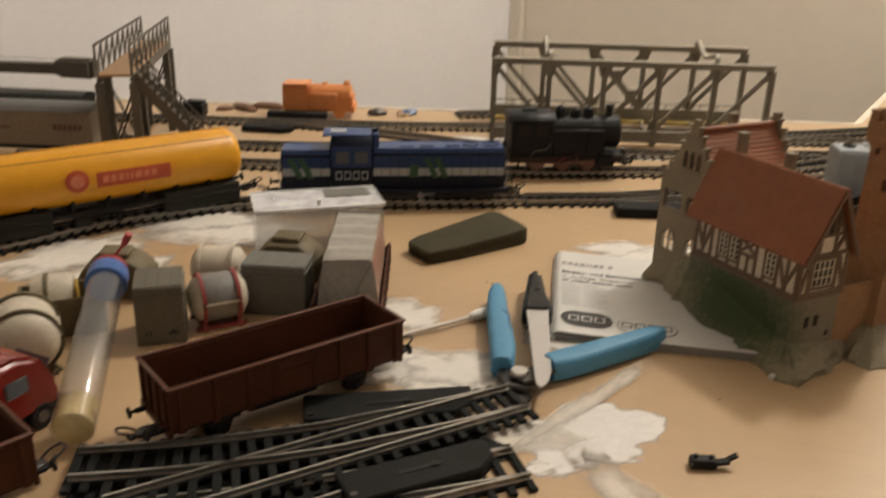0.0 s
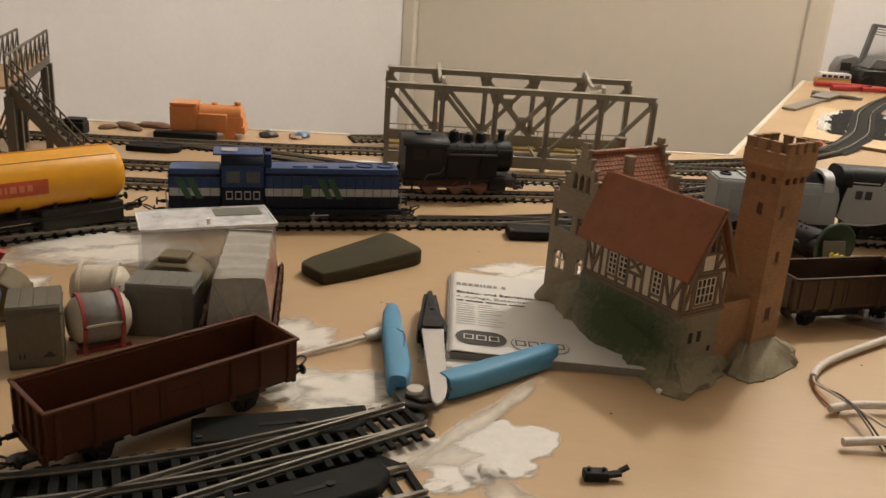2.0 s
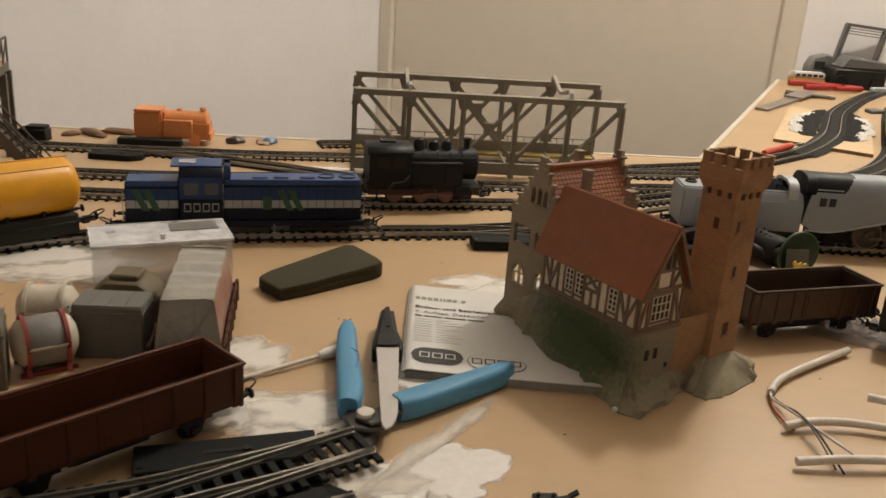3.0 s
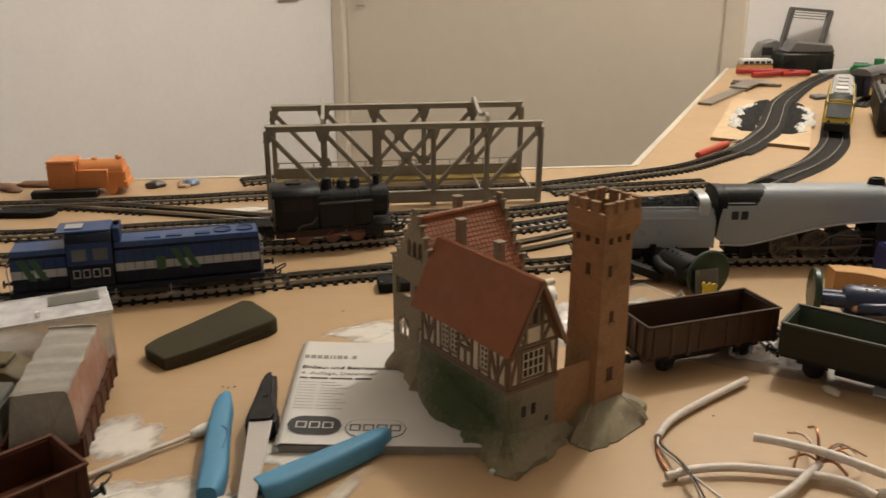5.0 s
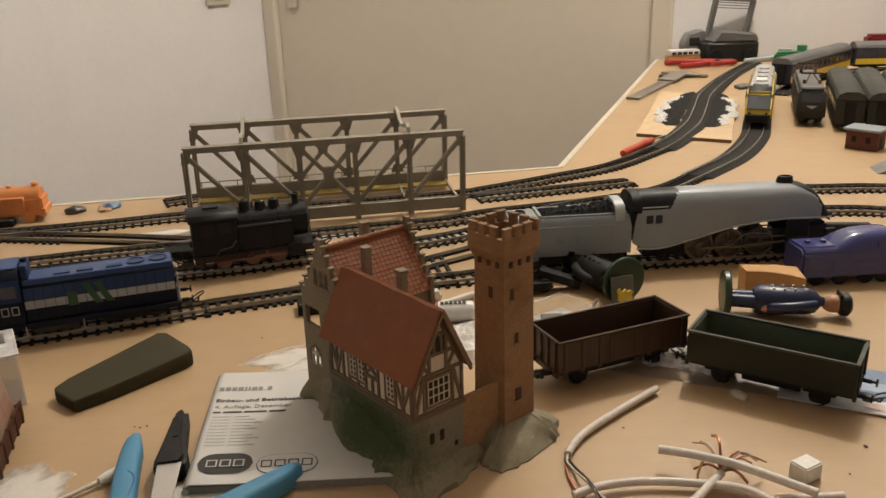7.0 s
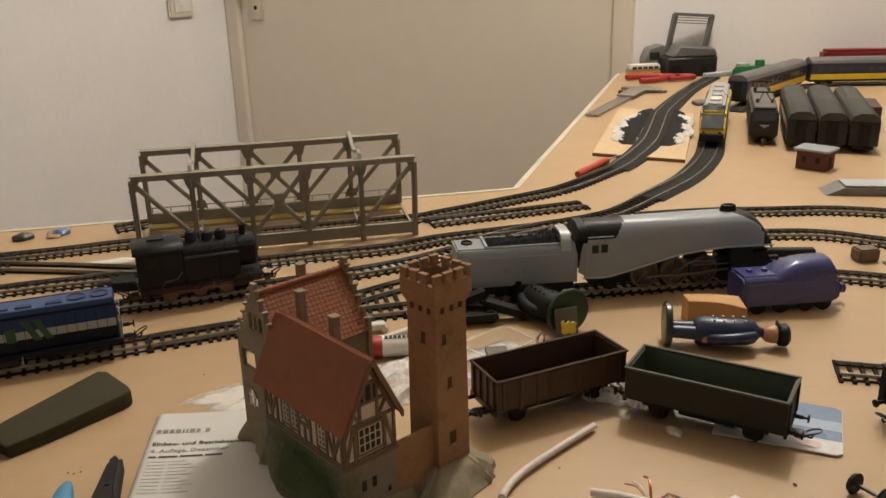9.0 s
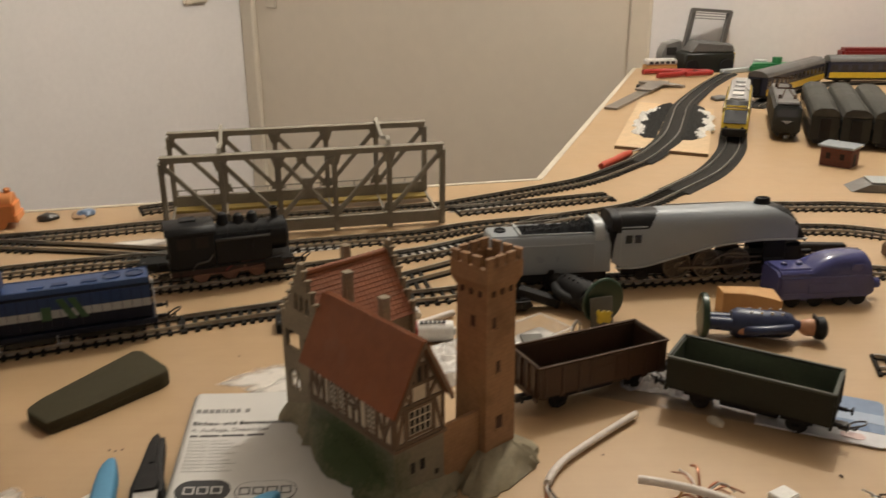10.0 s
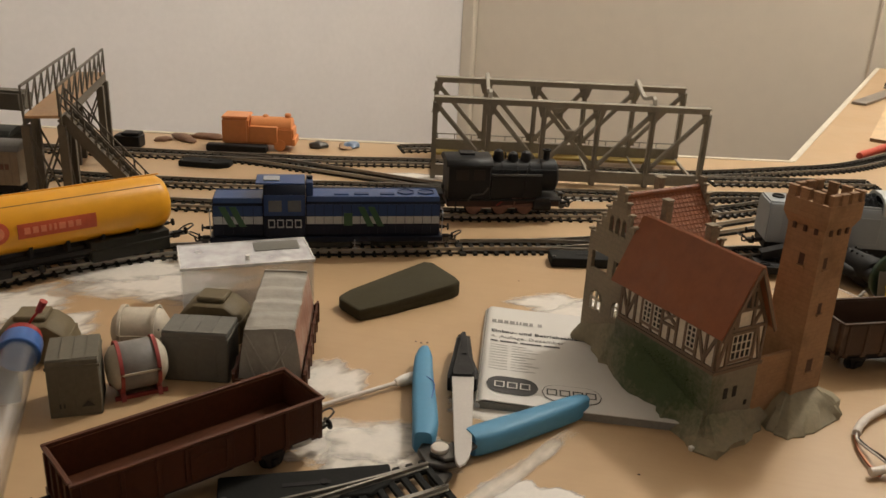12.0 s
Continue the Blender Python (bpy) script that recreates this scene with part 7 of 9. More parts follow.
# ---- cluster of loads in front ----
def crate(m, sx, sy, sz, label, mark=False, skin=GREYBOX):
    t = thing("load_crate", m, label, "crate", "toy wagon loads")
    bm = box(-sx / 2, sx / 2, -sy / 2, sy / 2, 0, sz, 0.0006)
    part("body", bm, skin, t)
    for k in range(4):
        x = -sx / 2 + (k + 0.5) * sx / 4
        part("panel", box(x - sx / 8 + 0.0002, x + sx / 8 - 0.0002, -sy / 2 + 0.0006, sy / 2 - 0.0006, sz + 0.0001, sz + 0.0004, 0.0001), skin, t)
    part("lid_band", join(box(-sx / 2 - 0.0004, sx / 2 + 0.0004, -sy / 2 - 0.0004, -sy / 2 + 0.0002, sz - 0.0045, sz - 0.0030), box(sx / 2 - 0.0002, sx / 2 + 0.0004, -sy / 2, sy / 2, sz - 0.0045, sz - 0.0030)), skin, t)
    for k in range(3):
        x = -sx / 2 + (k + 0.6) * sx / 3.2
        part("batten", box(x - 0.0006, x + 0.0006, -sy / 2 - 0.0002, -sy / 2 + 0.0002, 0.002, sz - 0.005), skin, t)
    part("skid", join(box(-sx / 2, sx / 2, -sy / 2 + 0.001, -sy / 2 + 0.004, -0.0, 0.0018), box(-sx / 2, sx / 2, sy / 2 - 0.004, sy / 2 - 0.001, 0.0, 0.0018)), skin, t)
    if mark:
        part("handling_mark", slab_xz([(0.0025, 0.0055), (0.0085, 0.0055), (0.0055, 0.0085)], -sy / 2 - 0.0009, -sy / 2 - 0.0007), INK, t, "black triangular handling mark")
        part("handling_mark", join(box(-0.0070, -0.0062, -sy / 2 - 0.0009, -sy / 2 - 0.0007, 0.0055, 0.0078), box(-0.0052, -0.0044, -sy / 2 - 0.0009, -sy / 2 - 0.0007, 0.0055, 0.0078)), INK, t)
    return t


crate(pose(-0.2150, 0.3895, 0, 0, 0, 10.5), 0.0335, 0.0215, 0.0275, "grey ribbed plastic load crate standing on the board")
crate(pose(-0.2565, 0.3440, 0, 0, 0, 30), 0.0230, 0.0255, 0.0300, "olive-grey plastic load crate with black handling marks", True, OLIVEGREY)


def frame_tank(m, L, R, band, strap, label):
    t = thing("tank_load", m, label, "tank load", "toy wagon loads")
    zc = R + 0.0020
    shell = part("shell", lathe([(0.0005, -L / 2), (R * 0.55, -L / 2 + 0.0008), (R * 0.9, -L / 2 + 0.0035), (R, -L / 2 + 0.0070), (R, L / 2 - 0.0070), (R * 0.9, L / 2 - 0.0035), (R * 0.55, L / 2 - 0.0008), (0.0005, L / 2)], 28, "X"), CREAM, t, m=pose(0, 0, zc))
    if band:
        part("band", lathe([(R + 0.0002, -L * 0.27), (R + 0.0004, -L * 0.27 + 0.0003), (R + 0.0004, L * 0.27 - 0.0003), (R + 0.0002, L * 0.27)], 28, "X"), DRUMGREY, shell, "grey middle band")
    part("flange", join(beam((-L * 0.30, -R - 0.0004, 0.001), (L * 0.30, -R - 0.0004, 0.001), 0.0010, 0.0010), beam((-L * 0.30, R + 0.0004, 0.001), (L * 0.30, R + 0.0004, 0.001), 0.0010, 0.0010)), CREAM, shell)
    for x in (-L * 0.29, L * 0.29):
        ringpts = [(x, (R + 0.0009) * math.cos(radians(a)), zc + (R + 0.0009) * math.sin(radians(a))) for a in range(-50, 231, 20)]
        part("strap", sweep(smooth_line(ringpts, 0.002), [(-0.0009, -0.0006), (0.0009, -0.0006), (0.0009, 0.0006), (-0.0009, 0.0006)]), strap, t)
        part("foot", slab_yz([(-R * 0.95, 0), (R * 0.95, 0), (R * 0.62, 0.0055), (-R * 0.62, 0.0055)], x - 0.0011, x + 0.0011), strap, t)
    for k in range(5):
        part("print_dot", cyl((L / 2 - 0.0045, -R * 0.80 + k * 0.0022, zc + 0.004), (L / 2 - 0.0030, -R * 0.80 + k * 0.0022, zc + 0.004), 0.0005, seg=6), INK, t)
    part("bar", join(beam((-L * 0.42, -R * 0.72, 0.0010), (L * 0.42, -R * 0.72, 0.0010), 0.0018, 0.0018), beam((-L * 0.42, R * 0.72, 0.0010), (L * 0.42, R * 0.72, 0.0010), 0.0018, 0.0018)), strap, t)
    return t


frame_tank(pose(-0.2375, 0.3650, 0, 0, 0, 222), 0.0300, 0.0118, True, STRAPR, "cream toy tank with grey band in a red frame")
frame_tank(pose(-0.2560, 0.4005, 0, 0, 0, 17), 0.0300, 0.0118, False, CREAM, "cream toy tank in a cream frame")
frame_tank(pose(-0.2960, 0.2965, 0, 0, 0, -48), 0.0350, 0.0145, False, OLIVE, "cream toy tank with olive bands and feet")


def domed_load(m, s, label):
    """Olive eight-sided cover with a raised hatch and a lower bay."""
    t = thing("domed_load", m, label, "load cover", "toy wagon loads")
    prof = [(-0.0235, 0), (0.0235, 0), (0.0235, 0.010), (0.0190, 0.0200), (0.0105, 0.0262), (-0.0105, 0.0262), (-0.0190, 0.0200), (-0.0235, 0.010)]
    bm = slab_xz([(x * s, z * s) for x, z in prof], -0.013 * s, 0.013 * s, 0.0010)
    part("cover", bm, OLIVE, t)
    part("hatch", box(-0.0095 * s, 0.0095 * s, -0.0085 * s, 0.0085 * s, 0.0262 * s, 0.0300 * s, 0.0008), OLIVE, t)
    part("vent_ledge", box(-0.0085 * s, 0.0085 * s, -0.0165 * s, -0.0131 * s, 0.0150 * s, 0.0200 * s, 0.0008), OLIVE, t)
    for x in (-0.0205, 0.0205):
        part("rib", box((x - 0.0012) * s, (x + 0.0012) * s, -0.0140 * s, 0.0140 * s, 0.0, 0.0155 * s, 0.0004), OLIVE, t)
    return t


domed_load(pose(-0.2290, 0.4330, 0, 0, 0, 8), 0.84, "olive plastic domed load cover on the board")
domed_load(pose(-0.3060, 0.3810, 0, 0, 0, 20), 0.85, "olive plastic domed load cover on the board")
bay = thing("open_load", pose(-0.3060, 0.3350, 0, 0, 0, 35), "olive open container with a cream and yellow drum", "load bay")
part("tub", join(join(box(-0.020, 0.020, -0.012, 0.012, 0, 0.0015), box(-0.020, 0.020, -0.012, -0.0105, 0.0014, 0.020)), join(box(-0.020, -0.0185, -0.0104, 0.012, 0.0014, 0.020), join(box(0.0185, 0.020, -0.0104, 0.012, 0.0014, 0.020), box(-0.0184, 0.0184, 0.0105, 0.012, 0.0014, 0.020)))), OLIVE, bay)
part("drum", lathe([(0.0005, -0.0105), (0.0105, -0.0100), (0.0118, -0.008), (0.0120, 0.0), (0.0118, 0.007), (0.0105, 0.0090), (0.0005, 0.0095)], 28, "X"), CREAM, bay, "cream drum", pose(-0.003, 0.0, 0.0170))
part("drum_band", lathe([(0.0119, -0.0012), (0.0124, -0.0010), (0.0124, 0.0010), (0.0119, 0.0012)], 28, "X"), OLIVE, bay, "olive band", pose(-0.006, 0.0, 0.0170))
part("drum_end", lathe([(0.0005, 0.0), (0.0078, 0.0), (0.0084, 0.0006), (0.0078, 0.0012), (0.0005, 0.0010)], 24, "X"), DULLYELLOW, bay, "dull yellow round end", pose(0.0066, 0.0, 0.0170))

# low wagon with a tarpaulin load
cv = thing("tarpaulin_wagon", pose(-0.1795, 0.4080, 0, 0, 0, 106.0), "low brown wagon with grey tarpaulin load and red patches", "wagon")
CL, CW = 0.0440, 0.0170
part("floor", box(-CL, CL, -CW, CW, 0.0090, 0.0104), MAROON, cv)
for s in (-1, 1):
    part("side_wall", box(-CL, CL, s * CW - 0.0006, s * CW + 0.0006, 0.0084, 0.0185), MAROON, cv)
    part("end_wall", box(s * CL - 0.0006, s * CL + 0.0006, -CW + 0.0007, CW - 0.0007, 0.0084, 0.0160), MAROON, cv)
    for k in range(7):
        x = -CL + 0.004 + k * (2 * CL - 0.008) / 6
        part("stake", box(x - 0.0011, x + 0.0011, s * CW - 0.0012, s * CW + 0.0012, 0.0070, 0.0188, 0.0003), MAROON, cv)
part("frame", box(-CL, CL, -0.011, 0.011, 0.0050, 0.0089), BLACK, cv)
running_gear(cv, (-0.026, 0.026), 0.0112, 0.0065)
end_gear(cv, CL, 0.0085)
bm = bmesh.new()
NL, NA = 44, 15
prof = [(-1.0, 0.0), (-0.99, 0.12), (-0.93, 0.40), (-0.86, 0.70), (-0.79, 0.96), (-0.755, 1.0), (-0.5, 1.005), (-0.2, 1.01), (0.2, 1.01), (0.5, 1.005), (0.755, 1.0), (0.79, 0.96), (0.86, 0.70), (0.93, 0.40), (0.99, 0.12), (1.0, 0.0)]
rows = []
for k in range(NL + 1):
    f = k / NL
    x = -CL + 0.0025 + (2 * CL - 0.005) * f
    wave = 0.0007 * math.cos(2 * math.pi * 5 * f) ** 3
    row = []
    for j, (u, w) in enumerate(prof):
        lean = 0.0060 * w * max(0.0, 1 - k / 2, 1 - (NL - k) / 2) * (1 if k < NL / 2 else -1)
        q = Vector((x + lean, u * (CW - 0.0018), 0.0105 + (0.0290 + wave * (w > 0.9)) * w))
        crease = 0.0008 * noise.noise(q * 120) + 0.0005 * noise.noise(q * 300)
        row.append(bm.verts.new(q + Vector((crease if k in (0, NL) else 0, math.copysign(crease, u) if 0.05 < w < 0.97 else 0, crease * (w > 0.97)))))
    rows.append(row)
for a, b in zip(rows, rows[1:]):
    for j in range(len(prof) - 1):
        bm.faces.new((a[j], a[j + 1], b[j + 1], b[j]))
bm.faces.new(rows[0][::-1]), bm.faces.new(rows[-1])
for f in bm.faces:
    c = f.calc_center_median()
    f.material_index = 1 if (c.y < -0.0122 and abs(c.x) < CL - 0.004) else 0
part("tarpaulin", bm, (TARP, TARPRED), cv, "creased grey tarpaulin with faded red patches", smooth=38)
xe = -CL + 0.0028
for ya, za, yb, zb in ((-0.0120, 0.0365, 0.0020, 0.0125), (0.0120, 0.0365, -0.0030, 0.0125), (-0.0020, 0.0370, -0.0075, 0.0180), (0.0125, 0.0300, 0.0060, 0.0120)):
    fold = [(xe + 0.0056 * (za - 0.0105) / 0.029, ya, za), (xe + 0.0028 * (za + zb - 0.021) / 0.029 - 0.0004, (ya + yb) / 2 + 0.0006, (za + zb) / 2), (xe + 0.0056 * (zb - 0.0105) / 0.029, yb, zb)]
    part("fold", tube(fold, 0.0007, 8), TARP, cv, "folded crease of the tarpaulin")

# clear case, glue bottle, red truck
case = thing("clear_case", pose(-0.2308, 0.4793, 0, 0, 0, 31), "clear plastic storage case with a grey label", "plastic case")
CX, CY, CZ, w = 0.0385, 0.0192, 0.0325, 0.0009
part("floor", box(-CX, CX, -CY, CY, 0, w), CLEARBOX, case)
part("top", box(-CX, CX, -CY, CY, CZ - w, CZ), CLEARTOP, case)
for s in (-1, 1):
    part("side", box(-CX + w, CX - w, s * (CY - w / 2) - w / 2, s * (CY - w / 2) + w / 2, w * 1.01, CZ - w * 1.01), CLEARBOX, case)
    part("side", box(s * (CX - w / 2) - w / 2, s * (CX - w / 2) + w / 2, -CY, CY, w * 1.01, CZ - w * 1.01), CLEARBOX, case)
part("lid_rim", join(join(box(-CX - 0.0008, CX + 0.0008, -CY - 0.0010, -CY - 0.0001, CZ - 0.0012, CZ + 0.0004), box(-CX - 0.0008, CX + 0.0008, CY + 0.0001, CY + 0.0010, CZ - 0.0012, CZ + 0.0004)), join(box(-CX - 0.0010, -CX - 0.0001, -CY, CY, CZ - 0.0012, CZ + 0.0004), box(CX + 0.0001, CX + 0.0010, -CY, CY, CZ - 0.0012, CZ + 0.0004))), BAGM, case)
part("label", box(0.006, 0.034, 0.001, 0.0160, CZ + 0.0001, CZ + 0.0004), GREYBOX, case, "grey paper label")
part("stub", cyl((0.0, -0.0120, CZ + 0.0001), (0.0, -0.0120, CZ + 0.0030), 0.0014, seg=10), WHITEP, case)

# glue bottle lying tilted, cap end propped on the crate
B0, B1 = Vector((-0.2325, 0.2440, 0.0095)), Vector((-0.2815, 0.3385, 0.0270))
bq = (B1 - B0).to_track_quat("Z", "Y").to_matrix().to_4x4()
bottle = thing("glue_bottle", Matrix.Translation(B0) @ bq, "clear glue bottle with blue cap and red needle cover", "glue bottle")
BL = (B1 - B0).length
part("barrel", lathe([(0.0078, 0.0), (0.0084, 0.0010), (0.0084, BL), (0.0079, BL), (0.0079, 0.0012), (0.0074, 0.0008)], 32), TUBE, bottle)
part("glue", lathe([(0.0005, 0.0012), (0.0077, 0.0013), (0.0077, 0.015), (0.0005, 0.016)], 24), GLUE, bottle, "yellowish glue left in the bottom")
part("cap", lathe([(0.0094, BL - 0.0035), (0.0099, BL - 0.003), (0.0097, BL + 0.0065), (0.0084, BL + 0.0085), (0.0005, BL + 0.0090)], 28), BLUECAP, bottle, "blue ribbed cap")
part("nozzle", lathe([(0.0086, BL + 0.0084), (0.0088, BL + 0.0112), (0.0060, BL + 0.0124), (0.0022, BL + 0.0150), (0.0014, BL + 0.017)], 20), RED, bottle, "red nozzle")
lean = bq.to_3x3().inverted()
n0 = Vector((0, 0, BL + 0.0160))
n1, n2 = n0 + lean @ Vector((0.0075, 0.0020, 0.0110)), n0 + lean @ Vector((0.0105, 0.0030, 0.0165))
part("needle", tube([n0, n0.lerp(n1, 0.5) + lean @ Vector((-0.0004, 0, 0.0004)), n1], 0.0007, 8), RED, bottle)
part("needle_cover", cyl(n1, n2, 0.0016, 0.0020, seg=10), RED, bottle)

truck = thing("red_truck", grown(pose(-0.2700, 0.2440, 0, 0, 0, 80), 0.85, 0.85, 0.85), "glossy red toy truck with a grey side window", "toy truck")
part("cab", slab_xz([(-0.030, 0.008), (0.028, 0.008), (0.029, 0.018), (0.020, 0.036), (0.008, 0.040), (-0.030, 0.040)], -0.015, 0.015, 0.003, 3), TRUCKRED, truck)
part("window", box(-0.001, 0.011, -0.0155, -0.0148, 0.023, 0.031, 0.0006), WINP, truck)
part("windscreen", box(-0.001, 0.012, -0.011, 0.011, 0.0001, 0.0006), WINP, truck, "", pose(0.0248, 0, 0.0255, 0, -60, 0) @ pose(-0.006, 0, 0))
part("chassis", box(-0.032, 0.030, -0.0135, 0.0135, 0.004, 0.0085, 0.0008), BLACK, truck)
for s in (-1, 1):
    for x in (-0.020, 0.016):
        wheel = part("wheel", lathe([(0.0005, -0.002), (0.0060, -0.002), (0.0066, -0.001), (0.0066, 0.001), (0.0060, 0.002), (0.0005, 0.002)], 20, "Y"), BLACK, truck, m=pose(x, s * 0.0135, 0.0066))
        part("hub", lathe([(0.0005, -0.0023), (0.0030, -0.0023), (0.0030, 0.0023), (0.0005, 0.0023)], 12, "Y"), WHEELM, wheel)
part("bumper", box(0.028, 0.031, -0.0145, 0.0145, 0.007, 0.011, 0.0008), BLACK, truck)

# ---- tools, booklet and small things ----
slab = thing("plastic_case", pose(-0.1415, 0.5120, 0, 0, 0, 0), "flat grey-green tapered plastic case lying on the board", "case")
CASE_OUT = [(-0.0300, -0.0275), (-0.0140, -0.0400), (0.0020, -0.0245), (0.0335, 0.0125), (0.0360, 0.0180), (0.0325, 0.0235), (0.0120, 0.0440), (0.0060, 0.0445), (-0.0290, -0.0130), (-0.0325, -0.0235)]
CASE_LINE = []
for p0, p1, p2 in zip(CASE_OUT[-1:] + CASE_OUT[:-1], CASE_OUT, CASE_OUT[1:] + CASE_OUT[:1]):
    p0, p1, p2 = Vector(p0), Vector(p1), Vector(p2)
    ra, rb = (p0 - p1).normalized() * 0.0011, (p2 - p1).normalized() * 0.0011
    CASE_LINE += [p1 + ra, p1 + (ra + rb) * 0.28, p1 + rb]


def case_lift(q):
    return 0.94 + 3.6 * (0.66 * q.x + 0.75 * q.y)


bm = bmesh.new()
rings = [[bm.verts.new((q.x * k, q.y * k, z * case_lift(q))) for q in CASE_LINE] for k, z in ((0.965, 0.0), (0.985, 0.0004), (1.0, 0.0016), (1.0, 0.0080), (0.995, 0.0090), (0.978, 0.0097), (0.955, 0.0099), (0.45, 0.0099))]
for r0, r1 in zip(rings, rings[1:]):
    for k in range(len(r0)):
        bm.faces.new((r0[k], r0[(k + 1) % len(r0)], r1[(k + 1) % len(r0)], r1[k]))
bm.faces.new(rings[0][::-1]), bm.faces.new(rings[-1])
part("shell", bm, SLAB, slab, smooth=35)
part("seam", sweep([Vector((q.x * 0.9998, q.y * 0.9998, 0.0044 * case_lift(q))) for q in CASE_LINE + CASE_LINE[:1]], ring_section(0.00014, 6)), SLAB, slab)

# decoder manual
book = thing("manual_booklet", pose(-0.0709, 0.3945, 0, 0, 0, 4.1), "grey-white stapled instruction booklet with black print", "booklet")
BW, BH, BT = 0.1060, 0.1130, 0.0048


def cover_z(x, y):
    """Height of the cover, which bulges towards the folded spine."""
    return BT + 0.0005 * math.sin(y / BH * 3.1) + 0.0012 * math.exp(-max(x, 0) / 0.022) - 0.0042 * max(0, 1 - x / 0.0045) ** 2.2


def skewed(bm):
    for v in bm.verts:
        v.co.x -= v.co.y * 0.045
    return bm


part("page_block", skewed(box(0.0006, BW, 0.0002, BH, 0.0, BT - 0.0006)), PAPEREDGE, book, "page edges with their shade in the grey")
bm = box(0.0, BW + 0.0004, 0.0, BH + 0.0002, BT - 0.0005, BT)
bmesh.ops.subdivide_edges(bm, edges=list(bm.edges), cuts=30, use_grid_fill=True)
for v in bm.verts:
    v.co.x = BW * (v.co.x / BW) ** 1.6 if v.co.x > 0 else 0.0
    v.co.z += cover_z(v.co.x, v.co.y) - BT
part("cover", skewed(bm), PAPER, book)
part("spine", skewed(cyl((0.0012, 0.0, 0.0017), (0.0012, BH, 0.0017), 0.0016, seg=12)), PAPER, book)


def printed(text, x, y, size, material=INK, bold=0.0, name="print"):
    bm = words(text, size, bold)
    for v in bm.verts:
        v.co.x += x
        v.co.y += y
        v.co.z += cover_z(v.co.x, v.co.y) + 0.00018
    return part(name, skewed(bm), material, book, smooth=0)


def block(x0, x1, y0, y1, material, name="print", z=0.0002):
    bm = box(x0, x1, y0, y1, 0, 0.00008)
    bmesh.ops.subdivide_edges(bm, edges=list(bm.edges), cuts=4, use_grid_fill=True)
    for v in bm.verts:
        v.co.z += cover_z(v.co.x, v.co.y) + z
    return part(name, skewed(bm), material, book, smooth=0)


# the product name at the top and the two-part emblem below stay as plain shapes
x = 0.0045
for wd in (0.0026, 0.0030, 0.0026, 0.0030, 0.0012, 0.0012, 0.0030, 0.0022):
    block(x, x + wd, 0.0900, 0.0941, INKG, "title_bar")
    x += wd + 0.0008
block(x + 0.002, x + 0.0045, 0.0900, 0.0941, INKG, "title_bar")
printed("Einbau- und Betriebsanleitung", 0.0045, 0.0770, 0.0050, INK, 0.00009)
printed("4. Auflage, Dezember", 0.0048, 0.0700, 0.0048, INKG)
x = 0.0048
for wd in (0.004, 0.010, 0.012, 0.009):
    block(x, x + wd, 0.0648, 0.0663, INK, "print_bar")
    x += wd + 0.0014
for k in range(10):
    y = 0.0605 - k * 0.0031
    block(0.0050, 0.0150, y, y + 0.0006, INKT, "print_bar")
    block(0.0170, 0.0170 + 0.008 + 0.007 * ((k * 7) % 5) / 4, y, y + 0.0006, INKT, "print_bar")


def pill(cx, cy, hx, hy, material, name, z, inner=None):
    bm = bmesh.new()
    n = 24
    rows = []
    for k in range(n + 1):
        x = cx - hx + 2 * hx * k / n
        side = max(0.0, abs(x - cx) - (hx - hy))
        half = max(0.0001, math.sqrt(max(0.0, hy * hy - side * side)))
        rows.append([bm.verts.new((x, cy + e * half, cover_z(x, cy + e * half) + z)) for e in (-1, -0.5, 0, 0.5, 1)])
    for r0, r1 in zip(rows, rows[1:]):
        for j in range(4):
            bm.faces.new((r0[j], r1[j], r1[j + 1], r0[j + 1]))
    return part(name, skewed(bm), material, book, smooth=0)


pill(0.0182, 0.0165, 0.0135, 0.0086, INK, "emblem", 0.0003)
pill(0.0485, 0.0145, 0.0152, 0.0082, INK, "emblem_ring", 0.0003)
pill(0.0485, 0.0145, 0.0147, 0.0077, PAPER, "emblem_ring_field", 0.0005)
def hollow_bar(x0, x1, y0, y1, material, z):
    for a0, a1, c0, c1 in ((x0, x0 + 0.0007, y0, y1), (x1 - 0.0007, x1, y0, y1), (x0, x1, y0, y0 + 0.0007), (x0, x1, y1 - 0.0007, y1)):
        block(a0, a1, c0, c1, material, "emblem_bar", z)


for k in range(3):
    hollow_bar(0.0090 + k * 0.0066, 0.0143 + k * 0.0066, 0.0134, 0.0192, PAPER, 0.0006)
for k in range(4):
    hollow_bar(0.0358 + k * 0.0066, 0.0411 + k * 0.0066, 0.0116, 0.0174, INK, 0.0007)


# side cutters with two blue grips
cutters = thing("wire_cutters", Matrix(), "open wire cutters with light blue rubber grips", "cutters")


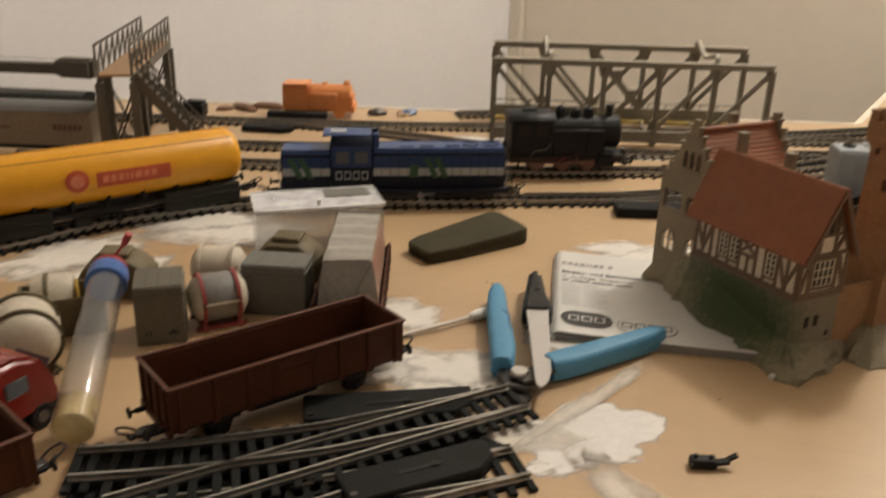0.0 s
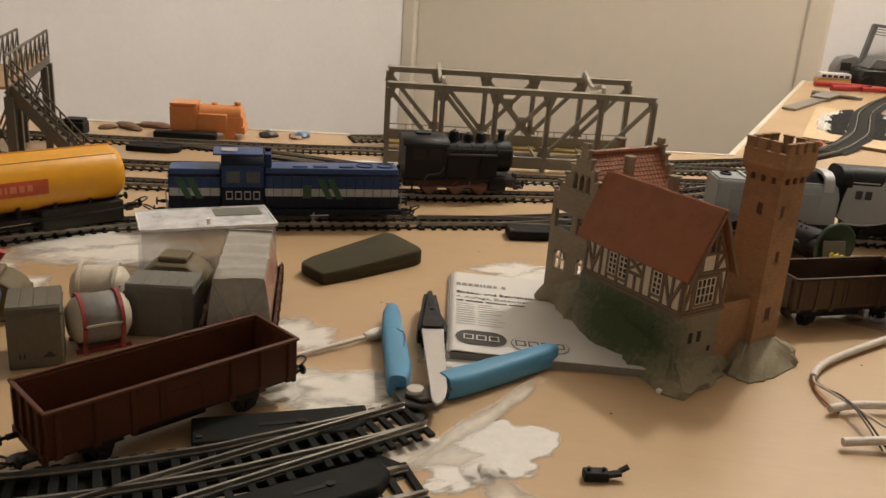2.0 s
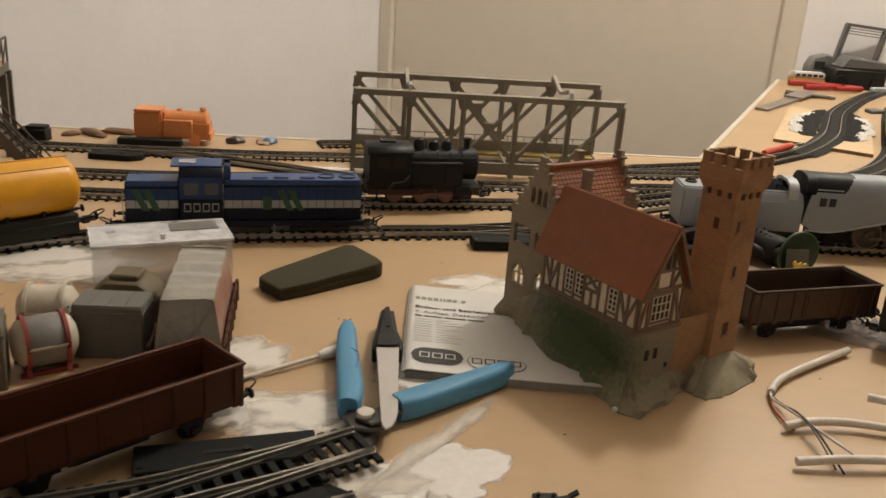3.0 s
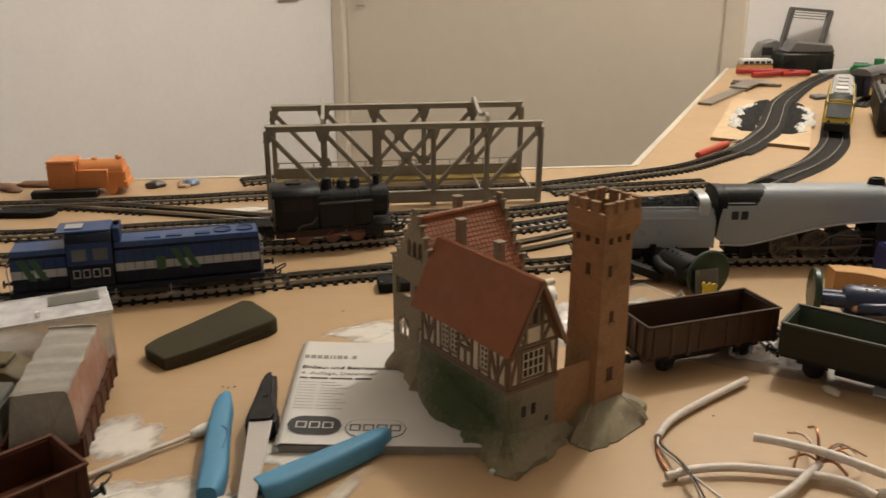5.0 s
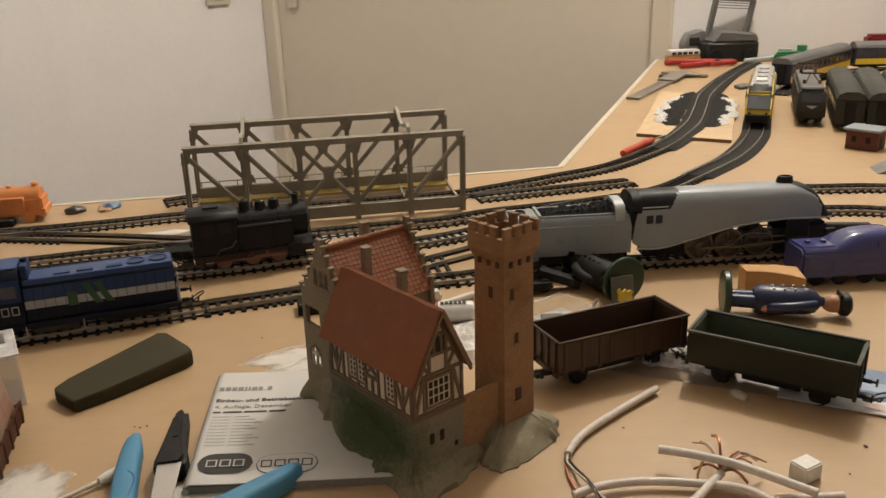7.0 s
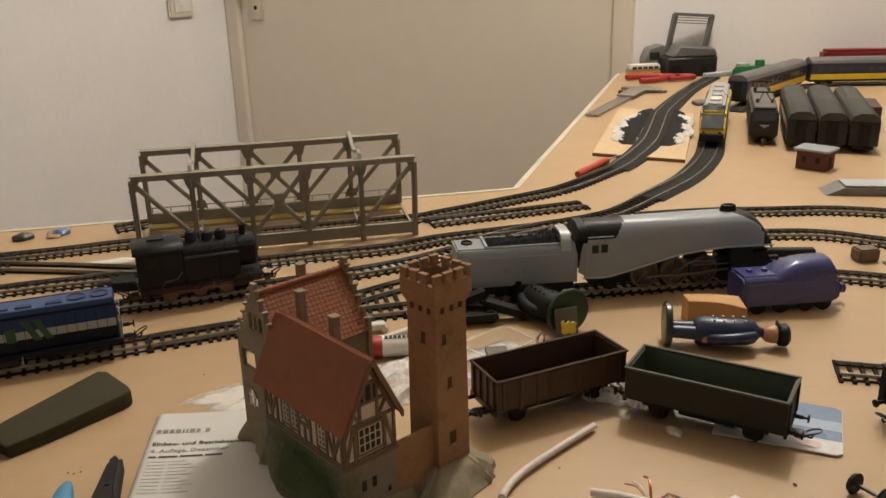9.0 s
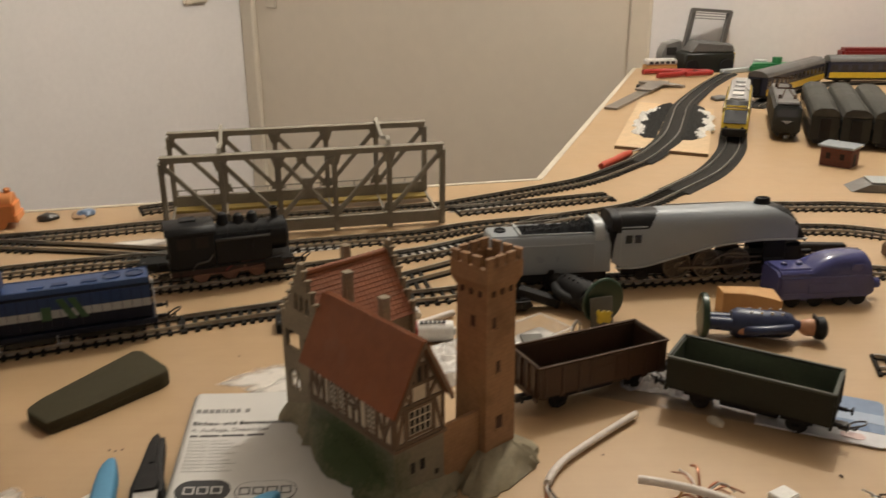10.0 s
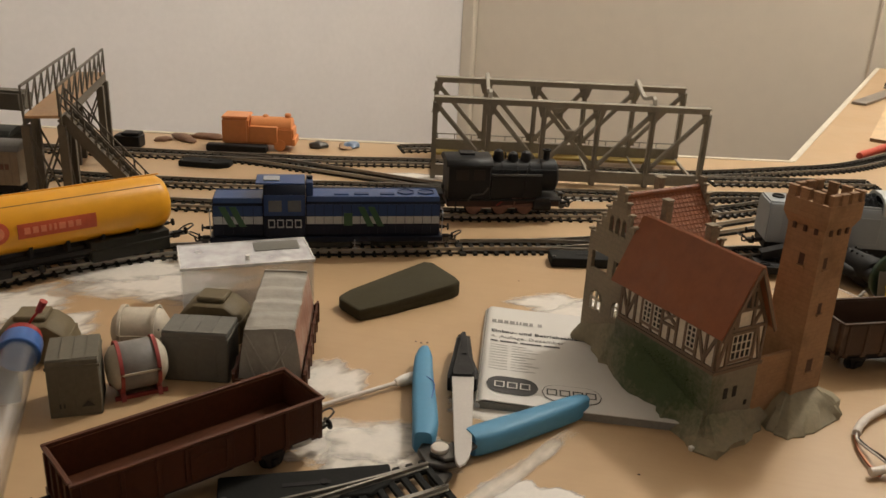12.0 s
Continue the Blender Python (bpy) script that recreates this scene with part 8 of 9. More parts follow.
def grip(pts, widths, label):
    """A bent handle of oval section."""
    line = smooth_line([(*p, 0.0062) for p in pts], 0.004)
    bm = bmesh.new()
    rings = []
    n = len(line)
    for k, q in enumerate(line):
        d = (line[min(k + 1, n - 1)] - line[max(k - 1, 0)]).normalized()
        side = Vector((d.y, -d.x, 0))
        f = k / (n - 1)
        j = f * (len(widths) - 1)
        w = widths[int(j)] + (widths[min(int(j) + 1, len(widths) - 1)] - widths[int(j)]) * (j - int(j))
        e = min(1.0, 0.50 + k * 0.30, 0.80 + (n - 1 - k) * 0.15)
        rings.append([bm.verts.new(q + side * w * e * math.copysign(abs(math.cos(a)) ** 0.62, math.cos(a)) + Vector((0, 0, 0.0058 * min(1, e + 0.25) * math.copysign(abs(math.sin(a)) ** 0.5, math.sin(a))))) for a in [2 * math.pi * i / 16 for i in range(16)]])
    for a, b in zip(rings, rings[1:]):
        for i in range(16):
            bm.faces.new((a[i], a[(i + 1) % 16], b[(i + 1) % 16], b[i]))
    bm.faces.new(rings[0][::-1]), bm.faces.new(rings[-1])
    return part("grip", bm, CUTBLUE, cutters, label, smooth=50)


g1 = grip([(-0.1060, 0.4340), (-0.1030, 0.4180), (-0.0985, 0.3990), (-0.0930, 0.3790), (-0.0885, 0.3620), (-0.0862, 0.3480)], (0.0046, 0.0052, 0.0056, 0.0060, 0.0062, 0.0052), "light blue rubber grip")
grip([(-0.0165, 0.4050), (-0.0240, 0.3965), (-0.0350, 0.3850), (-0.0460, 0.3740), (-0.0560, 0.3640), (-0.0660, 0.3545)], (0.0040, 0.0050, 0.0056, 0.0062, 0.0066, 0.0062), "light blue rubber grip")
part("groove", tube([(-0.0965, 0.3980, 0.0118), (-0.0915, 0.3930, 0.0118), (-0.0895, 0.3790, 0.0117)], 0.0003, 6), BLUECAP, g1)
JM = pose(-0.0015, 0.0106, 0)
part("jaw_plate", prism([(-0.0850, 0.3420), (-0.0770, 0.3400), (-0.0690, 0.3360), (-0.0660, 0.3280), (-0.0720, 0.3230), (-0.0800, 0.3230), (-0.0860, 0.3320)], 0.0032, 0.0062, 0.0006), DARKSTEEL, cutters, "dark steel jaw", JM)
part("jaw_plate", prism([(-0.0640, 0.3440), (-0.0600, 0.3400), (-0.0650, 0.3300), (-0.0720, 0.3250), (-0.0800, 0.3290), (-0.0720, 0.3400)], 0.0063, 0.0080, 0.0005), DARKSTEEL, cutters, "dark steel jaw", JM)
part("pivot", lathe([(0.0042, 0.0080), (0.0042, 0.0092), (0.0037, 0.0098), (0.0005, 0.0099)], 24), STEEL, cutters, "bright pivot screw", pose(-0.0772, 0.3424, 0))
part("jaw", prism([(-0.0800, 0.3240), (-0.0680, 0.3240), (-0.0690, 0.3160), (-0.0722, 0.3120), (-0.0762, 0.3150)], 0.0006, 0.0031, 0.0006), DARKSTEEL, cutters, "", JM)

fileq = thing("flat_scraper", Matrix(), "grey flat scraper blade with black handle", "scraper")
blade_pts = [(-0.0848, 0.4040), (-0.0738, 0.4065), (-0.0632, 0.3430), (-0.0630, 0.3360), (-0.0638, 0.3310), (-0.0656, 0.3282), (-0.0676, 0.3300), (-0.0692, 0.3350), (-0.0708, 0.3420)]
part("blade", prism(blade_pts, 0.0100, 0.0112, 0.0003), GREYBLADE, fileq, "rounded grey abrasive blade")
hand_pts = [(-0.0858, 0.4005), (-0.0728, 0.4035), (-0.0716, 0.4110), (-0.0780, 0.4270), (-0.0845, 0.4530), (-0.0862, 0.4560), (-0.0905, 0.4550), (-0.0918, 0.4520), (-0.0892, 0.4260), (-0.0878, 0.4080)]
part("handle", prism(hand_pts, 0.0002, 0.0126, 0.0026, 3), BLACK, fileq, "black plastic handle", smooth=50)
part("ridge", beam((-0.0884, 0.4500, 0.0124), (-0.0828, 0.4260, 0.0126), 0.0022, 0.0012), BLACK, fileq)

swab = thing("cotton_swab", Matrix(), "white cotton swab lying on the board", "swab")
part("stick", cyl((-0.172, 0.3420, 0.0012), (-0.1120, 0.4040, 0.0030), 0.0012, seg=10), WIREW, swab)
part("bud", lathe([(0.0003, -0.0085), (0.0020, -0.0075), (0.0030, -0.003), (0.0032, 0.002), (0.0026, 0.006), (0.0003, 0.0080)], 18), WHITEP, swab, "fluffy cotton bud", Matrix.Translation((-0.1085, 0.4078, 0.0033)) @ Vector((0.060, 0.062, 0.0018)).to_track_quat("Z", "Y").to_matrix().to_4x4())

clip = thing("coupler_part", pose(0.0030, 0.3055, 0, 0, 0, 12), "tiny black coupling part lying on the board", "coupling part")
part("block", box(-0.0065, 0.0035, -0.0026, 0.0026, 0.0002, 0.0042, 0.0005), BLACK, clip)
part("pin", join(cyl((-0.0045, 0, 0.0042), (-0.0045, 0, 0.0056), 0.0008, seg=8), cyl((0.0015, 0, 0.0042), (0.0015, 0, 0.0054), 0.0008, seg=8)), BLACK, clip)
part("hook", join(beam((0.0034, 0, 0.0022), (0.0085, 0, 0.0032), 0.0030, 0.0014), beam((0.0080, 0.001, 0.0032), (0.0115, 0.001, 0.0055), 0.0022, 0.0012)), BLACK, clip)


def cable(pts, r, label, material=WIREW):
    t = thing("cable_offcut", Matrix(), label, "cable offcut", "stripped cable offcuts")
    part("sheath", tube(pts, r, 14), material, t)
    return t


def strands(parent, pts, r, material):
    part("strand", tube(pts, r, 6, 0.002), material, parent)


c1 = cable([(0.1710, 0.4850, 0.0034), (0.1480, 0.4640, 0.0030), (0.1260, 0.4420, 0.0030), (0.1165, 0.4280, 0.0030), (0.1135, 0.4205, 0.0030)], 0.0020, "white cable offcut with stripped ends")
strands(c1, [(0.1135, 0.4205, 0.003), (0.1125, 0.412, 0.0035), (0.1180, 0.396, 0.0055), (0.126, 0.378, 0.0062), (0.140, 0.362, 0.003)], 0.0006, WIREW)
strands(c1, [(0.1132, 0.4205, 0.002), (0.1150, 0.410, 0.003), (0.1205, 0.393, 0.0060), (0.1240, 0.376, 0.0060), (0.1287, 0.354, 0.001)], 0.0005, BLACK)
strands(c1, [(0.1130, 0.4203, 0.002), (0.1160, 0.409, 0.003), (0.1195, 0.394, 0.0065), (0.1225, 0.378, 0.0060), (0.1262, 0.357, 0.001)], 0.0005, BROWN)
strands(c1, [(0.1128, 0.4200, 0.002), (0.1118, 0.408, 0.0015), (0.1135, 0.396, 0.0015), (0.117, 0.388, 0.001)], 0.0007, COPPER)
cable([(0.1120, 0.3870, 0.0030), (0.1250, 0.3920, 0.0042), (0.1450, 0.3955, 0.0042), (0.1720, 0.3935, 0.0040), (0.1900, 0.3890, 0.0038), (0.2010, 0.380, 0.0030)], 0.0020, "white cable offcut with stripped ends")
c3 = cable([(0.1561, 0.4129, 0.0100), (0.1680, 0.4085, 0.0106), (0.1854, 0.4008, 0.0106), (0.2020, 0.3895, 0.0100), (0.2183, 0.3779, 0.0090)], 0.0021, "white cable offcut lying over the others")
c4 = cable([(0.1830, 0.4010, 0.0045), (0.1740, 0.3900, 0.0050), (0.1640, 0.3790, 0.0045), (0.1530, 0.3700, 0.0040)], 0.0020, "white cable offcut with stripped ends")
cable([(0.1089, 0.3554, 0.0035), (0.1280, 0.3590, 0.0050), (0.1486, 0.3632, 0.0050), (0.1700, 0.3690, 0.0040)], 0.0020, "white cable offcut with stripped ends")
cable([(0.2020, 0.3820, 0.0030), (0.2150, 0.3830, 0.0030), (0.2330, 0.3840, 0.0030)], 0.0020, "white cable offcut with stripped ends")
for k, (dx, dy, dz, mt) in enumerate(((-0.008, 0.022, 0.006, COPPER), (-0.003, 0.026, 0.004, WIREW), (0.002, 0.024, 0.009, COPPER), (0.016, 0.006, 0.004, COPPER), (0.020, 0.000, 0.003, STEEL), (0.014, 0.010, 0.006, COPPER), (0.018, -0.004, 0.002, WIREW), (-0.012, 0.004, 0.002, COPPER), (0.010, -0.008, 0.002, COPPER), (0.022, 0.004, 0.006, COPPER), (0.017, 0.003, 0.008, STEEL))):
    strands(c4, [(0.1830, 0.4010, 0.0055), (0.1830 + dx * 0.5, 0.4010 + dy * 0.45, 0.0060 + dz * 1.1), (0.1830 + dx, 0.4010 + dy, 0.0025 + dz * 0.8)], 0.0004 + 0.00015 * (k % 3), mt)
strands(c3, [(0.1715, 0.3985, 0.0005), (0.1722, 0.4010, 0.006), (0.1750, 0.4040, 0.009)], 0.0006, OAK)
c6 = cable([(0.2560, 0.3690, 0.0030), (0.2600, 0.3820, 0.0032), (0.2630, 0.3900, 0.0035)], 0.0020, "white cable offcut with stripped ends")
for dx, dy, dz, mt in ((0.004, 0.014, 0.004, DARKSTEEL), (0.008, 0.012, 0.006, BROWN), (0.002, 0.020, 0.003, STEEL)):
    strands(c6, [(0.2630, 0.3900, 0.0035), (0.2630 + dx, 0.3900 + dy * 0.5, 0.005 + dz), (0.2630 + dx * 0.6, 0.3900 + dy, 0.002 + dz)], 0.0005, mt)
strands(c6, [(0.268, 0.372, 0.001), (0.271, 0.384, 0.006), (0.277, 0.395, 0.002)], 0.0007, OAK)

solo("white_cube", box(-0.0060, 0.0060, -0.0048, 0.0048, 0.0, 0.0088, 0.0007, 2), WHITEP, pose(0.2229, 0.4030, 0, 0, 0, 31), "small white rubber block on the board", "block", smooth=60)
random.seed(11)
for k, (x, y) in enumerate(((-0.0714, 0.5673), (-0.1132, 0.4559), (-0.1165, 0.4570), (-0.1100, 0.4575), (0.2627, 0.4280), (0.2150, 0.3990), (0.2080, 0.4010), (0.196, 0.410), (0.245, 0.405), (-0.046, 0.2905), (-0.0325, 0.297), (0.146, 0.449), (0.01, 0.36), (0.30, 0.61), (-0.06, 0.45), (0.36, 1.0), (0.34, 1.03), (0.37, 1.02), (0.352, 1.05))):
    bm = bmesh.new()
    bmesh.ops.create_icosphere(bm, subdivisions=1, radius=0.0008 if k != 4 else 0.0014)
    for v in bm.verts:
        v.co *= random.uniform(0.6, 1.3)
        v.co.z = abs(v.co.z) * 0.6
    solo("crumb", bm, BROWN, pose(x, y, 0, 0, 0, k * 40), "tiny dark crumb on the board", "crumb", "crumbs on the board", smooth=0)

# ---- things on the right: sleeve and card, toys, packets ----
solo("clear_sleeve", box(-0.062, 0.062, -0.026, 0.026, 0.0001, 0.0007, 0.0001), CLEARFILM, pose(0.2085, 0.5175, 0, 0, 0, -21), "clear plastic sleeve lying under the wagons", "sleeve")
CARDP = mat("card_pale_blue", (0.34, 0.42, 0.54), 0.3, grain=60, bump=0.01)
CARDR = mat("faint_red_print", (0.66, 0.48, 0.46), 0.4, grain=100)
card = thing("plastic_card", pose(0.2830, 0.4850, 0.0009, 0, 0, -24), "pale blue and white plastic card under a wagon", "card")
part("card_body", prism([(-0.040, -0.0265), (0.024, -0.0265), (0.0268, -0.0238), (0.0268, 0.0238), (0.024, 0.0265), (-0.040, 0.0265)], 0, 0.0008), CARDW, card)
part("card_field", prism([(-0.040, -0.0120), (0.0266, -0.0120), (0.0266, 0.0236), (0.0238, 0.0262), (-0.040, 0.0262)], 0.00085, 0.00095), CARDB, card, "pale blue printed field")
part("card_field", box(-0.040, 0.0266, -0.002, 0.009, 0.00098, 0.00108), CARDP, card, "paler blue band")
pill_pts = [(0.010 + (0.0030 if math.cos(a) > 0 else -0.0030) + 0.0034 * math.cos(a), -0.0192 + 0.0034 * math.sin(a)) for a in [2 * math.pi * (k + 0.5) / 24 for k in range(24)]]
part("card_mark", prism(pill_pts, 0.00085, 0.00095), CARDR, card, "faint red oval print")
pebble(0.2150, 0.4800, 0.0060, 0.0034, 0.0022, CREAM, "small cream lump on the board", 8)

toyp = thing("toy_locomotive", grown(pose(0.3420, 0.6560, 0, 0, 0, 6), 0.90, 0.90, 0.90), "glossy purple plastic toy locomotive", "toy locomotive")
part("body", slab_yz([(-0.0165, 0.006), (0.0165, 0.006), (0.0165, 0.028), (0.0120, 0.0325), (-0.0120, 0.0325), (-0.0165, 0.028)], -0.040, 0.040, 0.002, 2), PURPLE, toyp)
bm = bmesh.new()
rings = []
CAB_LINE = ((-0.012, 0.0322), (-0.006, 0.0362), (0.001, 0.0398), (0.009, 0.0422), (0.020, 0.0432), (0.031, 0.0434), (0.0365, 0.0426), (0.0390, 0.0390), (0.0400, 0.0320))
for x, h in CAB_LINE:
    rings.append([bm.verts.new((x, 0.0158 * math.copysign(abs(math.cos(a)) ** 0.7, math.cos(a)), 0.026 + (h - 0.026) * math.sin(a) ** 0.75)) for a in [math.pi * k / 14 for k in range(15)]])
for r0, r1 in zip(rings, rings[1:]):
    for k in range(14):
        bm.faces.new((r0[k], r1[k], r1[k + 1], r0[k + 1]))
bm.faces.new(rings[0]), bm.faces.new(rings[-1][::-1])
bmesh.ops.recalc_face_normals(bm, faces=bm.faces)
part("cab", bm, PURPLE, toyp)
part("nose", slab_xz([(0.036, 0.006), (0.046, 0.008), (0.0455, 0.020), (0.036, 0.030)], -0.014, 0.014, 0.002, 2), PURPLE, toyp)
for x in (-0.029, -0.016):
    part("stud", lathe([(0.0026, 0.0325), (0.0024, 0.0345), (0.0005, 0.0350)], 14), PURPLE, toyp, m=pose(x, 0, 0))
for s in (-1, 1):
    for x0, x1, z0, z1 in ((-0.036, -0.018, 0.012, 0.024), (-0.014, 0.022, 0.012, 0.020)):
        part("moulded_line", join(join(box(x0, x1, s * 0.0166 - 0.0003, s * 0.0166 + 0.0003, z1, z1 + 0.0008), box(x0, x1, s * 0.0166 - 0.0003, s * 0.0166 + 0.0003, z0, z0 + 0.0008)), box(x0, x0 + 0.0008, s * 0.0166 - 0.0003, s * 0.0166 + 0.0003, z0, z1)), PURPLE, toyp)
    part("window", box(0.022, 0.031, s * 0.0153 - 0.0006, s * 0.0153 + 0.0006, 0.0300, 0.0365, 0.0004), PURPLE, toyp)
    for x in (-0.026, -0.006, 0.016, 0.031):
        part("wheel", lathe([(0.0005, -0.0015), (0.0070, -0.0015), (0.0070, 0.0012), (0.0005, 0.0016)], 18, "Y"), BLACK, toyp, m=pose(x, s * 0.0135, 0.0070))
part("coupler", join(cyl((0.046, 0, 0.0125), (0.052, 0, 0.0125), 0.0030, seg=14), cyl((0.052, 0, 0.0125), (0.056, 0, 0.0125), 0.0044, seg=14)), PURPLE, toyp)


def toy_figure(m, coat, label, skin=DOLLSKIN, disc=DISCG, button=STEEL):
    """A lying toy figure on a round base, as one plain shape; x runs from base to cap."""
    bm = bmesh.new()
    join(bm, cyl((0.0, 0, 0.0165), (0.0045, 0, 0.0165), 0.0165, seg=32, bev=0.0010), mi=3)
    for y in (-0.0042, 0.0042):
        join(bm, cyl((0.0046, y, 0.0125), (0.026, y, 0.0115), 0.0048, 0.0052, seg=14), mi=0)
    join(bm, lathe([(0.0088, 0.020), (0.0112, 0.024), (0.0100, 0.042), (0.0098, 0.052), (0.0085, 0.058), (0.0040, 0.0615), (0.0032, 0.064)], 24, "X"), Matrix.Translation((0, 0, 0.0118)), 0)
    for s in (-1, 1):
        join(bm, tube([(0.057, s * 0.0085, 0.0125), (0.046, s * 0.0130, 0.0125), (0.034, s * 0.0125, 0.0110), (0.028, s * 0.0085, 0.0095)], 0.0037, 12), mi=0)
        c = bmesh.new()
        bmesh.ops.create_icosphere(c, subdivisions=2, radius=0.0038)
        join(bm, c, Matrix.Translation((0.0265, s * 0.0085, 0.0095)), 1)
    c = bmesh.new()
    bmesh.ops.create_icosphere(c, subdivisions=3, radius=0.0066)
    join(bm, c, Matrix.Translation((0.0700, 0, 0.0105)) @ Matrix.Diagonal((1.15, 0.95, 1, 1)), 1)
    join(bm, lathe([(0.0060, 0.0725), (0.0082, 0.0740), (0.0086, 0.0785), (0.0060, 0.0805), (0.0005, 0.0810)], 20, "X"), Matrix.Translation((0, 0, 0.0103)), 2)
    join(bm, box(0.0725, 0.0742, -0.006, 0.006, 0.0150, 0.0195, 0.0006), mi=2)
    for k in range(4):
        for s in (-1, 1):
            join(bm, cyl((0.032 + k * 0.0065, s * 0.0036, 0.0205), (0.032 + k * 0.0065, s * 0.0036, 0.0224), 0.0009, seg=8), mi=4)
    ob = solo("toy_figure", bm, (coat, skin, LOCOBLACK, disc, button), m, label, "toy figure", "toy figures lying on the board")
    return ob


toy_figure(grown(pose(0.2380, 0.5950, 0, 0, 0, -8), 1.03, 0.94, 0.93), DOLLBLUE, "toy figure in dark blue coat lying on its back")
toy_figure(grown(pose(0.1765, 0.6150, 0, 0, 0, 116), 0.86, 1.04, 1.02), BLACK, "black toy figure lying on its back with green base", BLACK, DISCG, BLACK)
solo("yellow_scrap", prism([(-0.0062, -0.0030), (-0.0040, -0.0046), (-0.0010, -0.0038), (0.0030, -0.0050), (0.0052, -0.0034), (0.0048, -0.0008), (0.0066, 0.0006), (0.0040, 0.0022), (0.0022, 0.0012), (0.0008, 0.0030), (-0.0018, 0.0014), (-0.0034, 0.0036), (-0.0056, 0.0022), (-0.0050, -0.0004)], 0, 0.0014, 0.0003), TRAINY, grown(pose(0.1735, 0.6015, 0.0125, 66, 0, 18), 1.0, 1.25, 1), "crumpled yellow scrap on the green disc", "scrap")
solo("grey_tag", box(-0.0085, 0.0085, -0.0004, 0.0004, 0.0, 0.022, 0.0003), GREYBOX, pose(0.1740, 0.6055, 0.001, -12, 0, 16), "grey plastic tag leaning on the green disc", "tag")

bm = bmesh.new()
rings = []
for k in range(15):
    x = -0.0200 + 0.040 * k / 14
    dip = 0.0050 * (k / 14) ** 1.7
    bow = 10.0 * max(0, x + 0.010) ** 2 - 4.0 * min(0, x + 0.010) ** 2
    rings.append([bm.verts.new((x, y - bow * f, z)) for y, f, z in ((-0.0062, 1, 0), (-0.0062, 1, 0.0202 - dip), (-0.0056, 1, 0.0208 - dip), (0.0112, 0.45, 0.0206 - 0.4 * dip), (0.0118, 0.45, 0.0200 - 0.4 * dip), (0.0118, 0.45, 0))])
for r0, r1 in zip(rings, rings[1:]):
    for k in range(6):
        bm.faces.new((r0[k], r1[k], r1[(k + 1) % 6], r0[(k + 1) % 6]))
bm.faces.new(rings[0]), bm.faces.new(rings[-1][::-1])
bmesh.ops.recalc_face_normals(bm, faces=bm.faces)
solo("wooden_block", bm, OAK, grown(pose(0.2835, 0.6300, 0, 0, 0, 2), 1, 0.8, 0.9), "curved orange wooden block standing on the board", "block")

tray = thing("blister_tray", pose(0.1230, 0.5850, 0, 0, 0, 38), "clear plastic blister tray with grey scraps", "tray")
for s in (-1, 1):
    part("tray_wall", box(-0.021, 0.021, s * 0.014 - 0.0004, s * 0.014 + 0.0004, 0.0008, 0.0098), CLEARFILM, tray)
    part("tray_wall", box(s * 0.021 - 0.0004, s * 0.021 + 0.0004, -0.0135, 0.0135, 0.0008, 0.010), CLEARFILM, tray)
part("tray_floor", box(-0.021, 0.021, -0.0142, 0.0142, 0.0001, 0.0007), BAGM, tray)
part("tray_rim", join(join(box(-0.0228, 0.0228, -0.0165, -0.0143, 0.0098, 0.0104), box(-0.0228, 0.0228, 0.0143, 0.0165, 0.0098, 0.0104)), join(box(-0.0228, -0.0213, -0.0142, 0.0142, 0.0098, 0.0104), box(0.0213, 0.0228, -0.0142, 0.0142, 0.0098, 0.0104))), CLEARBOX, tray)
part("scrap", prism([(-0.012, -0.006), (0.004, -0.009), (0.010, 0.002), (-0.002, 0.010)], 0.0010, 0.0030), GREYBOX, tray)


def battery(m):
    t = thing("battery", m, "white and red cylindrical battery", "battery")
    part("case", lathe([(0.0070, -0.022), (0.0072, -0.0215), (0.0072, 0.0190), (0.0066, 0.0205)], 24, "X"), WHITEP, t, m=pose(0, 0, 0.0072))
    part("red_sleeve", lathe([(0.00722, -0.0218), (0.00732, -0.0214), (0.00732, -0.004), (0.00722, -0.0036)], 24, "X"), RED, t, "red end band", pose(0, 0, 0.0072))
    part("cap", lathe([(0.0028, 0.0200), (0.0028, 0.0222), (0.0005, 0.0224)], 14, "X"), STEEL, t, m=pose(0, 0, 0.0072))
    bm = bmesh.new()
    for k in range(6):
        join(bm, box(-0.002 + k * 0.0030, 0.0002 + k * 0.0030, -0.0030, 0.0005, 0.01425, 0.0149))
    part("print_bar", bm, INK, t)
    return t


battery(pose(0.0490, 0.5880, 0, 0, 0, 4))
bm = bmesh.new()
bmesh.ops.create_grid(bm, x_segments=26, y_segments=18, size=0.5)
for v in bm.verts:
    v.co = Vector((v.co.x * 0.080, v.co.y * 0.055, 0.0035 + 0.0045 * abs(noise.noise(v.co * 5)) + 0.002 * noise.noise(v.co * 12)))
    e = max(abs(v.co.x) / 0.040, abs(v.co.y) / 0.0275)
    v.co.z *= max(0.1, 1 - max(0, e - 0.8) * 4.6)
solo("plastic_bag", bm, BAGM, pose(0.0620, 0.5520, 0, 0, 0, 30), "crumpled milky plastic bag behind the house", "bag", smooth=0)
bm = bmesh.new()
bmesh.ops.create_grid(bm, x_segments=30, y_segments=18, size=0.5)
